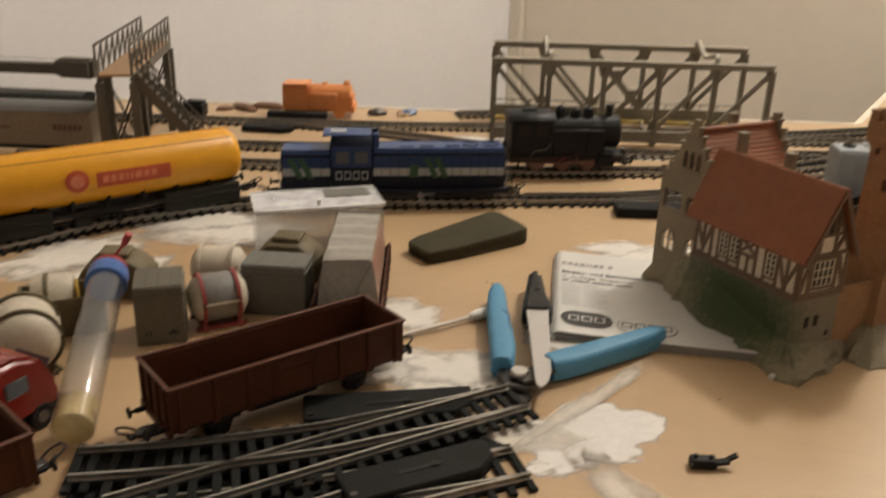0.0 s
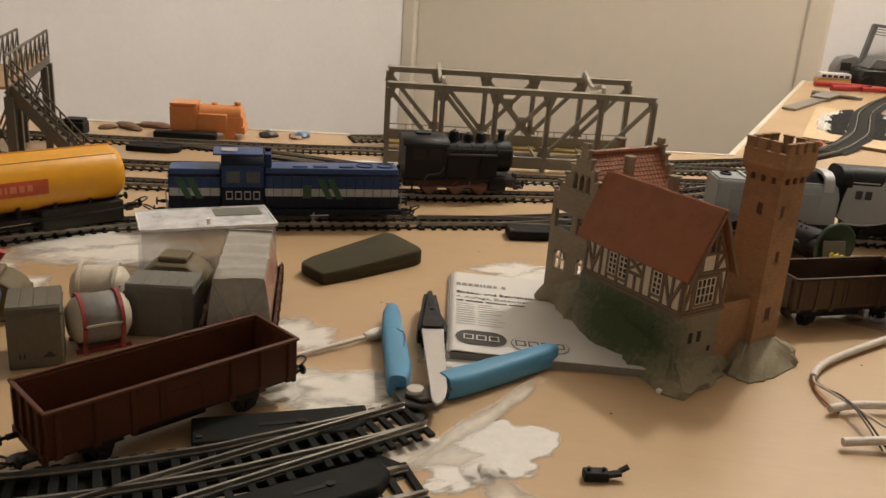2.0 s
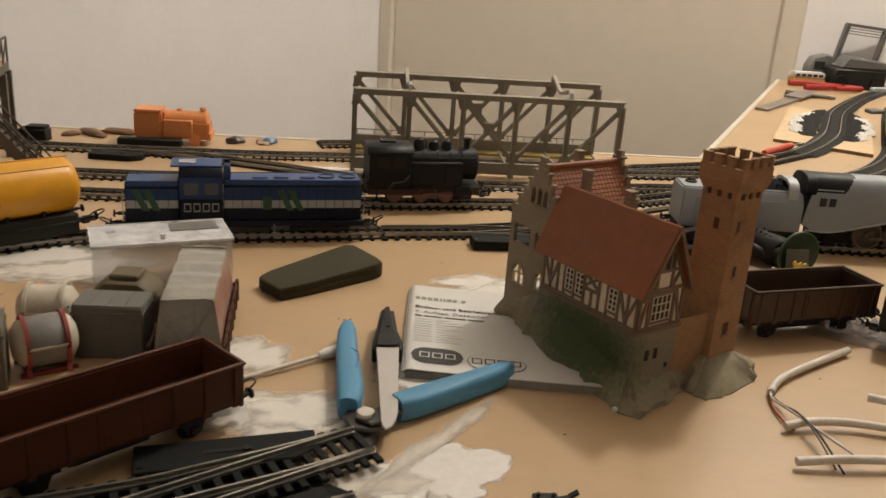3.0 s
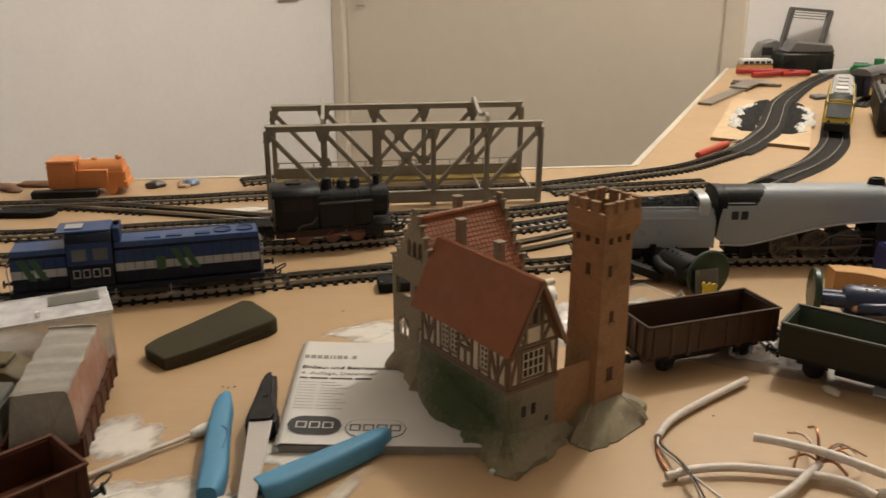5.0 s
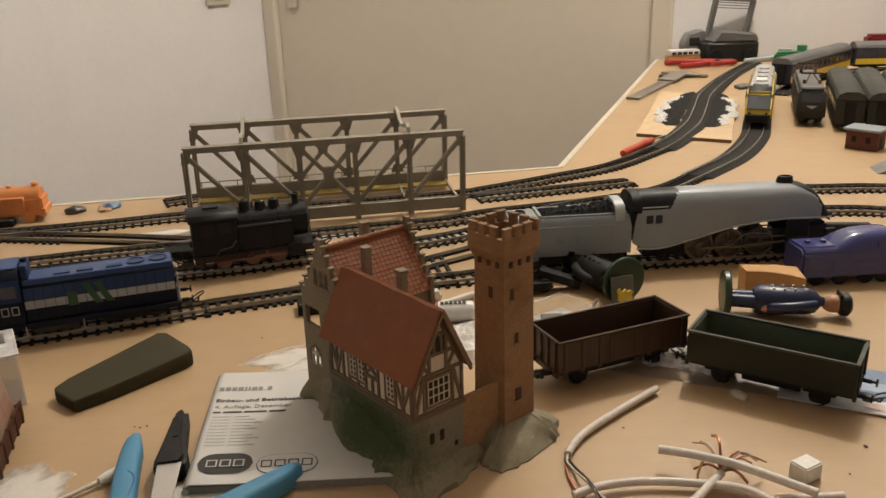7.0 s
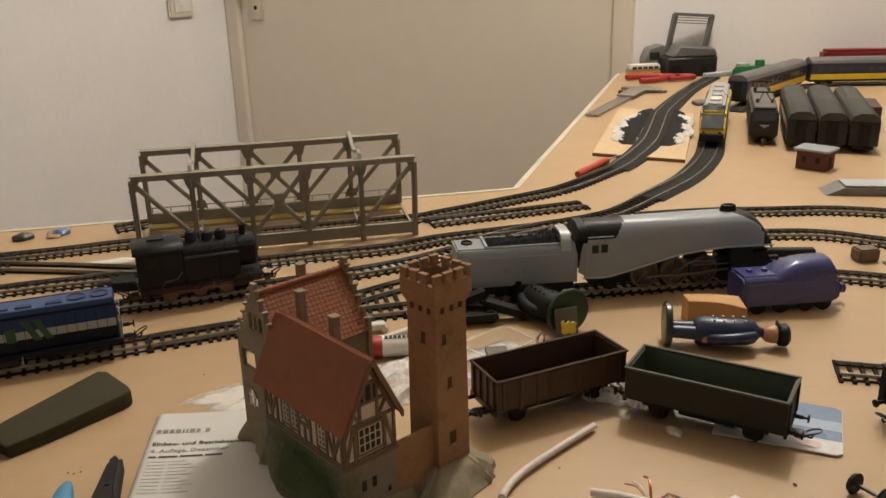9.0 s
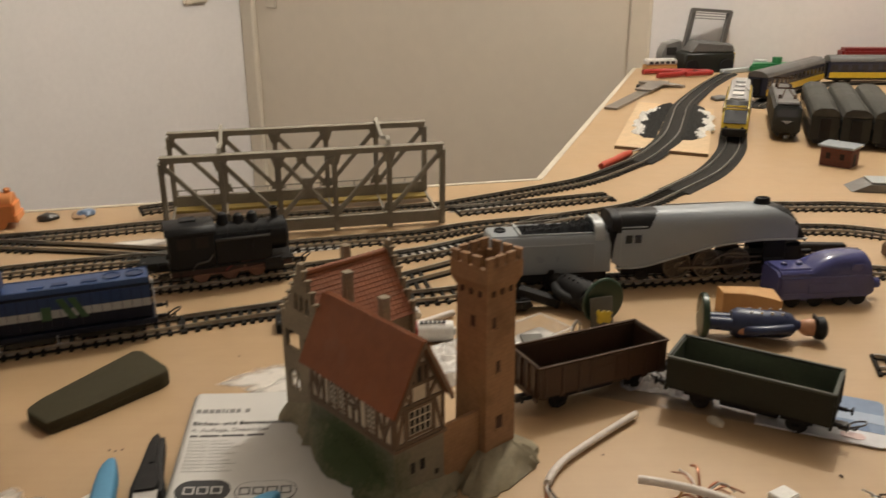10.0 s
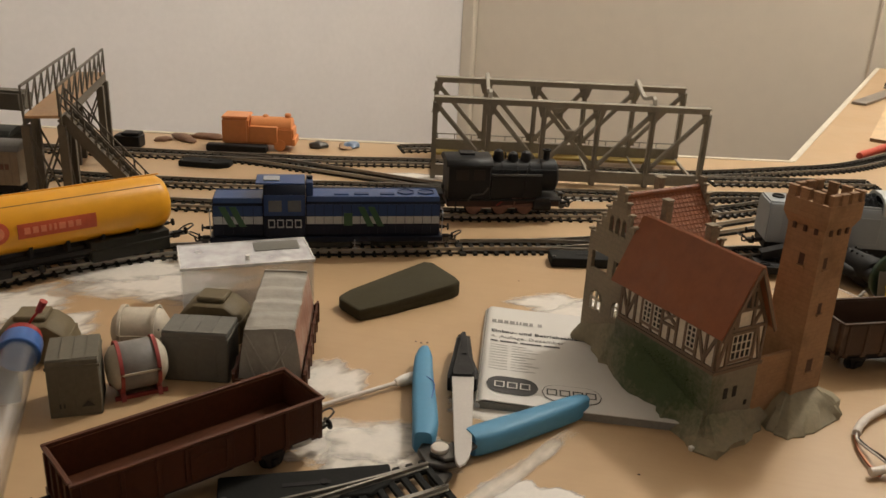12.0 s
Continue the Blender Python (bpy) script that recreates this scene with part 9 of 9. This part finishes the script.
for v in bm.verts:
    q = v.co.copy()
    e = max(0.0, 1 - 2 * max(abs(q.x), abs(q.y)))
    v.co = Vector((q.x * 0.046 + 0.003 * noise.noise(q * 7), q.y * 0.026 + 0.003 * noise.noise(q * 9), 0.0012 + min(1, e * 3) * (0.0035 + 0.006 * abs(noise.noise(q * 8)) + 0.003 * noise.noise(q * 19))))
solo("crumpled_film", bm, CLEARTOP, pose(0.1945, 0.5230, 0, 0, 0, -20), "crumpled clear film bunched between two wagons", "film", smooth=0)
con = thing("white_connector", pose(0.0380, 0.6280, 0, 0, 0, 12), "small white plastic connector", "connector")
part("block", box(-0.007, 0.007, -0.0035, 0.0035, 0.002, 0.007, 0.0006), WHITEP, con)
for x in (-0.007, 0.006):
    part("foot", cyl((x, -0.004, 0.0026), (x, 0.004, 0.0026), 0.0026, seg=12), WHITEP, con)
cable([(0.0250, 0.6000, 0.0030), (0.0440, 0.6090, 0.0032), (0.0700, 0.6290, 0.0030)], 0.0025, "white cable offcut behind the house")
solo("steel_clip", tube([(0.0, 0, 0.001), (0.001, 0, 0.010), (0.004, 0, 0.013), (0.007, 0, 0.010), (0.006, 0, 0.001)], 0.0012, 8), STEEL, pose(0.150, 0.5890, 0, 0, 0, 30), "bent bright metal clip on the board", "clip")
dark_bogie = thing("loose_bogie", pose(0.1080, 0.6420, -RAIL_TOP + 0.001, 0, 0, 10), "loose black bogie lying by the track", "bogie")
bogie(dark_bogie, 0.0, wb=0.026)
part("arm", join(beam((0.010, 0, 0.018), (0.040, -0.006, 0.008), 0.010, 0.006), beam((-0.012, 0.006, 0.016), (0.012, 0.004, 0.024), 0.009, 0.006)), BLACK, dark_bogie)
solo("dark_stub", box(-0.021, 0.021, -0.004, 0.004, 0.0, 0.0072, 0.0012), BLACK, pose(0.3935, 0.7640, 0, 0, 0, -4), "short black plastic bar lying on the board", "bar")
solo("dark_block", prism([(-0.010, -0.007), (0.009, -0.008), (0.011, 0.006), (-0.009, 0.008)], 0, 0.0115, 0.0015, 2), TIMBER, pose(0.4520, 0.7490, 0, 0, 0, 12), "dark brown rubber block on the board", "block")

# ---- far end of the table ----
wheelset = thing("loose_wheelset", pose(0.2920, 0.4130, 0.0058, 0, 0, 28), "loose black wheelset lying on the board", "wheelset")
part("axle", cyl((0, -0.0105, 0), (0, 0.0105, 0), 0.0010, seg=10), DARKSTEEL, wheelset)
for e in (-1, 1):
    part("wheel", WHEEL_S, None, wheelset, m=pose(0, e * 0.0082, 0, 0, 0, 0 if e > 0 else 180))
ramp = thing("grey_ramp", pose(0.5560, 0.9580, 0, 0, 0, -9), "grey plastic loading ramp on the board", "ramp")
part("wedge", slab_xz([(-0.048, 0), (0.08, 0), (0.08, 0.010), (-0.030, 0.009)], -0.016, 0.016, 0.0006), DRUMGREY, ramp)
part("deck", box(-0.028, 0.078, -0.0150, 0.0150, 0.0103, 0.0112), ENGLIGHT, ramp)
shed = thing("brick_shed", grown(pose(0.5460, 1.0720, 0, 0, 0, -44.0), 0.86, 0.86, 0.9), "small red-brown brick shed with grey flat roof", "model shed")
part("wall", box(-0.021, 0.021, -0.016, 0.016, 0, 0.025, 0.0004), BRICKR, shed)
part("roof", box(-0.025, 0.025, -0.020, 0.020, 0.0252, 0.0285, 0.0008), ENGGREY, shed, "grey flat roof")
for x in (-0.010, 0.009):
    part("window", box(x - 0.003, x + 0.003, -0.0164, -0.0158, 0.010, 0.018), DARK, shed)
part("door", box(0.0208, 0.0214, -0.005, 0.004, 0.001, 0.017), DARK, shed)

plank = thing("test_plank", Matrix(), "plywood plank with ballast and filler round the track", "plank")
PQ = [(0.2920, 1.1680), (0.4000, 1.1150), (0.5030, 1.4280), (0.3970, 1.5000)]
part("plywood", prism(PQ, 0.0, 0.0040), PLYWOOD, plank)
part("plank_edge", beam((PQ[0][0], PQ[0][1] - 0.0008, 0.002), (PQ[1][0], PQ[1][1] - 0.0008, 0.002), 0.0012, 0.0044), PLYEDGE, plank, "dark cut edge")
random.seed(21)
ax0, ax1 = Vector((0.3715, 1.2060)), Vector((0.4620, 1.4650))
axd = (ax1 - ax0).normalized()
axn = Vector((axd.y, -axd.x))
for nm, mt, count, size in (("gravel", GRAVEL, 6000, 0.0026), ("white_filler", WHITEP, 500, 0.0042)):
    stones = []
    for k in range(count):
        f = random.random()
        wide = 0.026 + 0.021 * math.sin(math.pi * min(1, f * 0.95 + 0.08)) + 0.004 * math.sin(f * 23)
        off = random.uniform(-wide, wide) if nm == "gravel" else random.choice((-1, 1)) * (wide + random.uniform(-0.002, 0.006) + 0.003 * math.sin(f * 70))
        if nm == "gravel" and abs(off) < 0.0175 and random.random() < 0.98:
            continue
        if nm == "white_filler" and not 0.06 < f < 0.80:
            continue
        q = ax0.lerp(ax1, f) + axn * off
        stones.append((Matrix.Translation((q.x, q.y, 0.0046)) @ Matrix.Rotation(random.uniform(0, 6), 4, "Z") @ Matrix.Scale(size * random.uniform(0.6, 1.3), 4), *STONE8))
    bm = shards(stones)
    ob = part(nm, bm, mt, plank, "black loose ballast" if nm == "gravel" else "white crumbly filler", smooth=0)
    tagged(ob, kind="stuff")
screw = thing("red_screwdriver", grown(pose(0.2790, 1.0880, 0.0, 0, 0, 55), 1.02, 0.74, 0.74), "screwdriver with orange-red handle lying by the track", "screwdriver")
part("handle", lathe([(0.0005, -0.045), (0.0050, -0.044), (0.0066, -0.035), (0.0056, -0.005), (0.0068, 0.020), (0.0052, 0.040), (0.0020, 0.044)], 18, "X"), ORANGERED, screw, m=pose(0, 0, 0.0068))
part("blade", cyl((0.043, 0, 0.0068), (0.085, 0, 0.0040), 0.0015, seg=8), STEEL, screw)

caliper = thing("vernier_caliper", pose(0.4200, 1.5900, 0, 0, 0, 61), "grey vernier caliper lying on the board", "caliper")
part("beam", box(-0.165, 0.16, -0.011, 0.011, 0.0005, 0.0045, 0.0005), ALU, caliper)
part("jaw", prism([(0.115, -0.052), (0.140, -0.011), (0.140, 0.030), (0.125, 0.040), (0.108, 0.011), (0.108, -0.050)], 0.0006, 0.0060, 0.0005), ALU, caliper)
part("slider", prism([(0.02, -0.016), (0.095, -0.016), (0.105, -0.045), (0.110, 0.016), (0.02, 0.016)], 0.0046, 0.0080, 0.0005), ALU, caliper)
part("thumb_screw", cyl((0.06, 0.017, 0.006), (0.06, 0.024, 0.006), 0.004, seg=12), DARKSTEEL, caliper)

pliers = thing("red_pliers", pose(0.5700, 1.8350, 0, 0, 0, 18), "pliers with red grips lying open on the board", "pliers")
for s in (-1, 1):
    part("grip", tube([(-0.085, s * 0.028, 0.007), (-0.05, s * 0.026, 0.007), (-0.015, s * 0.014, 0.007), (0.01, s * 0.004, 0.007)], 0.0055, 12, 0.006), RED, pliers, "red plastic grip")
    part("jaw", prism([(0.012, s * 0.011), (0.05, s * 0.004), (0.055, 0.0005 * s), (0.005, 0.0005 * s)], 0.003, 0.010), DARKSTEEL, pliers)
part("joint", cyl((0.012, 0, 0.002), (0.012, 0, 0.0115), 0.010, seg=18), DARKSTEEL, pliers)
pl2 = thing("red_pliers", pose(0.6080, 1.8250, 0, 0, 0, 5), "small red-handled pliers lying beside the track", "pliers")
for s in (-1, 1):
    part("grip", tube([(-0.05, s * 0.020, 0.007), (-0.02, s * 0.015, 0.007), (0.01, s * 0.004, 0.007)], 0.0050, 12, 0.006), RED, pl2)

van = thing("minibus", pose(0.5270, 1.8850, 0, 0, 0, 9), "small cream and orange toy minibus", "toy bus")
part("lower_body", box(-0.034, 0.034, -0.014, 0.014, 0.004, 0.016, 0.002, 2), OAK, van, "orange lower body")
part("upper_body", box(-0.033, 0.033, -0.0135, 0.0135, 0.0161, 0.027, 0.002, 2), WHITEP, van, "white upper body")
for k in range(5):
    part("window", box(-0.029 + k * 0.012, -0.020 + k * 0.012, -0.0139, -0.0134, 0.0180, 0.0235, 0.0004), GLASSD, van)
for x in (-0.02, 0.02):
    for s in (-1, 1):
        part("wheel", cyl((x, s * 0.011, 0.0048), (x, s * 0.0142, 0.0048), 0.0048, seg=16), BLACK, van)

loader = thing("tipper_machine", grown(pose(0.6230, 1.8950, 0, 0, 0, 8), 1.0, 1.0, 0.98), "dark green toy machine with a raised open grille bucket", "toy machine")
part("chassis", box(-0.055, 0.055, -0.028, 0.028, 0.0, 0.042, 0.004), DKGREEN, loader)
part("hood", slab_xz([(-0.045, 0.042), (0.055, 0.042), (0.048, 0.058), (-0.030, 0.066)], -0.027, 0.027, 0.003), TRAINGREY, loader, "grey sloping lid")
fr = part("frame", join(join(beam((-0.038, 0.020, 0.050), (-0.022, 0.026, 0.128), 0.008, 0.010), beam((0.045, 0.020, 0.050), (0.060, 0.026, 0.122), 0.008, 0.010)), beam((-0.024, 0.026, 0.128), (0.062, 0.026, 0.121), 0.012, 0.006)), TRAINGREY, loader, "open grey frame")
for k in range(3):
    part("bar", beam((-0.022, 0.026, 0.110 + k * 0.0055), (0.060, 0.026, 0.104 + k * 0.0055), 0.0016, 0.0016), TRAINGREY, fr)
part("yellow_panel", box(0.056, 0.0575, -0.02, 0.02, 0.014, 0.040), TRAINY, loader)
for x in (-0.04, 0.035):
    part("wheel", cyl((x, -0.034, 0.014), (x, -0.0285, 0.014), 0.014, seg=20), BLACK, loader)
grey_machine = thing("grey_machine", pose(0.5650, 1.9420, 0, 0, 0, 8), "grey toy machine standing behind the dark one", "toy machine")
part("body", slab_xz([(-0.03, 0), (0.03, 0), (0.03, 0.05), (0.01, 0.062), (-0.02, 0.055), (-0.03, 0.035)], -0.015, 0.015, 0.003), DRUMGREY, grey_machine)
part("window", box(-0.018, 0.004, -0.0156, -0.0149, 0.030, 0.046), DARK, grey_machine)


def railcar(m):
    t = thing("yellow_railcar", m, "yellow railcar with silver roof and black front window", "railcar")
    z = RAIL_TOP + 0.0075
    part("body", slab_yz([(-0.0165, z), (0.0165, z), (0.0170, z + 0.018), (0.0150, z + 0.030), (-0.0150, z + 0.030), (-0.0170, z + 0.018)], -0.110, 0.104, 0.003, 2), TRAINY, t)
    part("roof", slab_yz([(-0.0148, z + 0.0302), (-0.011, z + 0.0365), (0.011, z + 0.0365), (0.0148, z + 0.0302)], -0.094, 0.104, 0.002, 2), TRAINSIL, t, "silver roof")
    part("nose", slab_xz([(-0.128, z), (-0.108, z), (-0.092, z + 0.034), (-0.100, z + 0.031), (-0.122, z + 0.013)], -0.0155, 0.0155, 0.002, 2), TRAINY, t, "yellow sloping nose")
    part("front_skirt", box(-0.1300, -0.1085, -0.0150, 0.0150, z - 0.003, z + 0.0065, 0.001), BLACK, t, "black front skirt")
    part("windscreen", slab_xz([(-0.1250, z + 0.0120), (-0.1205, z + 0.0110), (-0.0965, z + 0.0340), (-0.0995, z + 0.0350)], -0.0140, 0.0140, 0.0004), LOCOBLACK, t)
    for s in (-1, 1):
        part("window_band", box(-0.085, 0.10, s * 0.0172 - 0.0004, s * 0.0172 + 0.0004, z + 0.017, z + 0.025), GLASSD, t)
        part("lamp", cyl((-0.1270, s * 0.010, z + 0.007), (-0.1250, s * 0.010, z + 0.007), 0.0018, seg=10), GLASSD, t)
    for k in range(4):
        part("roof_unit", box(-0.07 + k * 0.04, -0.046 + k * 0.04, -0.007, 0.007, z + 0.0366, z + 0.0385, 0.0006), WHITEP if k == 0 else TRAINSIL, t)
    part("frame", box(-0.115, 0.10, -0.013, 0.013, z - 0.004, z - 0.0001), BLACK, t)
    for e in (-1, 1):
        bogie(t, e * 0.075)
    return t


railcar(grown(pose(0.5000, 1.3120, 0, 0, 0, 70), 1.05, 1.05, 1.15))


def coach(m, L, roof, side, lower, label, name="coach"):
    t = thing(name, m, label, "coach", "coaches at the far end")
    z = RAIL_TOP + 0.007
    part("body", box(-L, L, -0.0165, 0.0165, z, z + 0.026, 0.0006), side, t)
    part("roof", slab_yz([(-0.0170, z + 0.0261), (-0.0145, z + 0.032), (-0.007, z + 0.0355), (0.007, z + 0.0355), (0.0145, z + 0.032), (0.0170, z + 0.0261)], -L - 0.001, L + 0.001, 0.0006), roof, t)
    if lower is not None:
        for s in (-1, 1):
            part("lower_band", box(-L, L, s * 0.0167 - 0.0003, s * 0.0167 + 0.0003, z + 0.0005, z + 0.0095), lower, t)
    n = int(L / 0.009)
    for s in (-1, 1):
        for k in range(n):
            x = -L + (k + 0.5) * 2 * L / n
            part("window", box(x - 0.0055, x + 0.0055, s * 0.0168 - 0.0003, s * 0.0168 + 0.0003, z + 0.0135, z + 0.0215), GLASSD, t)
    part("frame", box(-L, L, -0.012, 0.012, z - 0.0035, z - 0.0001), BLACK, t)
    for e in (-1, 1):
        bogie(t, e * (L - 0.03))
        part("gangway", box(e * L - 0.003, e * L + 0.003, -0.006, 0.006, z + 0.001, z + 0.024), BLACK, t)
    return t


coach(grown(pose(0.6830, 1.5950, 0, 0, 0, 47), 1, 1.05, 1.15), 0.130, TRAINGREY, TRAINBLUE, TRAINY, "dark blue coach with yellow band and grey roof")
coach(grown(pose(0.9300, 1.7000, 0, 0, 0, -3), 1, 1.05, 1.15), 0.130, TRAINGREY, TRAINBLUE, TRAINY, "dark blue coach with yellow band and grey roof")
coach(grown(pose(1.2100, 1.6570, 0, 0, 0, -11), 1, 1.05, 1.15), 0.130, TRAINGREY, TRAINBLUE, TRAINY, "dark blue coach with yellow band and grey roof")
COACHROOF = mat("dark_olive_roof", (0.060, 0.058, 0.050), 0.7, var=0.2, grain=150, spec=0.3)
for k in range(3):
    coach(grown(pose(0.6040 + k * 0.0352, 1.2770 - k * 0.0133, -0.004, 0, 0, 71), 1, 1.06, 1.2), 0.120, COACHROOF, DKGREEN, None, "very dark green coach standing beside its twins", "dark_coach")

el = thing("electric_engine", grown(pose(0.5620, 1.2990, -0.004, 0, 0, 72), 1, 1.1, 1.2), "dark electric locomotive with folded pantographs", "locomotive")
zl = RAIL_TOP + 0.007
part("body", slab_xz([(-0.098, zl), (0.098, zl), (0.101, zl + 0.012), (0.093, zl + 0.030), (-0.093, zl + 0.030), (-0.101, zl + 0.012)], -0.0165, 0.0165, 0.002, 2), DKGREEN, el)
part("roof", box(-0.088, 0.088, -0.0135, 0.0135, zl + 0.0301, zl + 0.034, 0.0015), TRAINGREY, el)
part("windscreen", slab_xz([(-0.0985, zl + 0.0190), (-0.0960, zl + 0.0270), (-0.0950, zl + 0.0270), (-0.0975, zl + 0.0190)], -0.012, 0.012), GLASSD, el)
part("front_flash", slab_yz([(-0.006, zl + 0.015), (0.006, zl + 0.015), (0, zl + 0.0115)], -0.1022, -0.1008), STRIPE, el)
for x in (-0.055, 0.05):
    pan = part("pantograph", join(join(beam((x - 0.018, -0.008, zl + 0.037), (x + 0.018, -0.002, zl + 0.043), 0.0012, 0.0012), beam((x - 0.018, 0.008, zl + 0.037), (x + 0.018, 0.002, zl + 0.043), 0.0012, 0.0012)), join(beam((x + 0.014, -0.013, zl + 0.044), (x + 0.014, 0.013, zl + 0.044), 0.0016, 0.0012), beam((x + 0.019, -0.013, zl + 0.044), (x + 0.019, 0.013, zl + 0.044), 0.0016, 0.0012))), BROWNL, el)
    for s in (-1, 1):
        part("insulator", cyl((x, s * 0.009, zl + 0.034), (x, s * 0.009, zl + 0.0385), 0.0018, seg=10), BROWN, pan)
for e in (-1, 1):
    bogie(el, e * 0.062, wb=0.03)
end_gear(el, 0.1, zl + 0.001)
solo("dark_wedge", prism([(-0.018, -0.010), (0.020, -0.012), (0.016, 0.014), (-0.010, 0.012)], 0, 0.006, 0.0015), TRAINGREY, pose(0.5450, 1.5350, 0, 0, 0, 30), "dark grey plastic wedge on the board", "wedge")

green = thing("green_toy", pose(0.7620, 1.8800, 0, 0, 0, 5), "green plastic toy part lying by the wall", "toy part")
part("block", prism([(-0.055, -0.015), (0.05, -0.018), (0.06, 0.0), (0.03, 0.016), (-0.04, 0.014)], 0.0, 0.018, 0.004, 2), GREENP, green)
part("peg", cyl((0.01, 0, 0.018), (0.01, 0, 0.030), 0.010, seg=12), GREENP, green)
grey_tool = thing("grey_hand_tool", pose(0.6960, 1.8720, 0, 0, 0, 30), "pale grey hand tool lying by the wall", "tool")
part("shaft", box(-0.06, 0.05, -0.006, 0.006, 0, 0.010, 0.002), ENGLIGHT, grey_tool)
part("head", cyl((0.055, 0, 0.0), (0.055, 0, 0.022), 0.014, seg=16), ENGLIGHT, grey_tool)
solo("red_rail_box", box(-0.20, 0.20, -0.018, 0.018, 0.0, 0.050, 0.006, 2), DKRED, pose(1.0950, 1.8550, 0, 0, 0, -4), "long dark red box lying along the wall", "box")
solo("dark_lump", box(-0.03, 0.03, -0.012, 0.012, 0, 0.016, 0.004, 2), BLACK, pose(0.7400, 1.7950, 0, 0, 0, 35), "black plastic part lying by the track", "part")
buf = thing("buffer_stop", pose(0.7350, 1.3400, 0, 0, 0, 70), "brown and black wagon underframe on the board", "underframe")
part("frame", box(-0.06, 0.06, -0.013, 0.013, 0.008, 0.016, 0.001), BROWN, buf)
part("body", box(-0.06, 0.02, -0.015, 0.015, 0.0161, 0.034, 0.001), BROWN, buf)
for e in (-1, 1):
    for s in (-1, 1):
        part("wheel", WHEEL_S, None, buf, m=pose(e * 0.035, s * 0.0082, 0.005, 0, 0, 0 if s > 0 else 180))
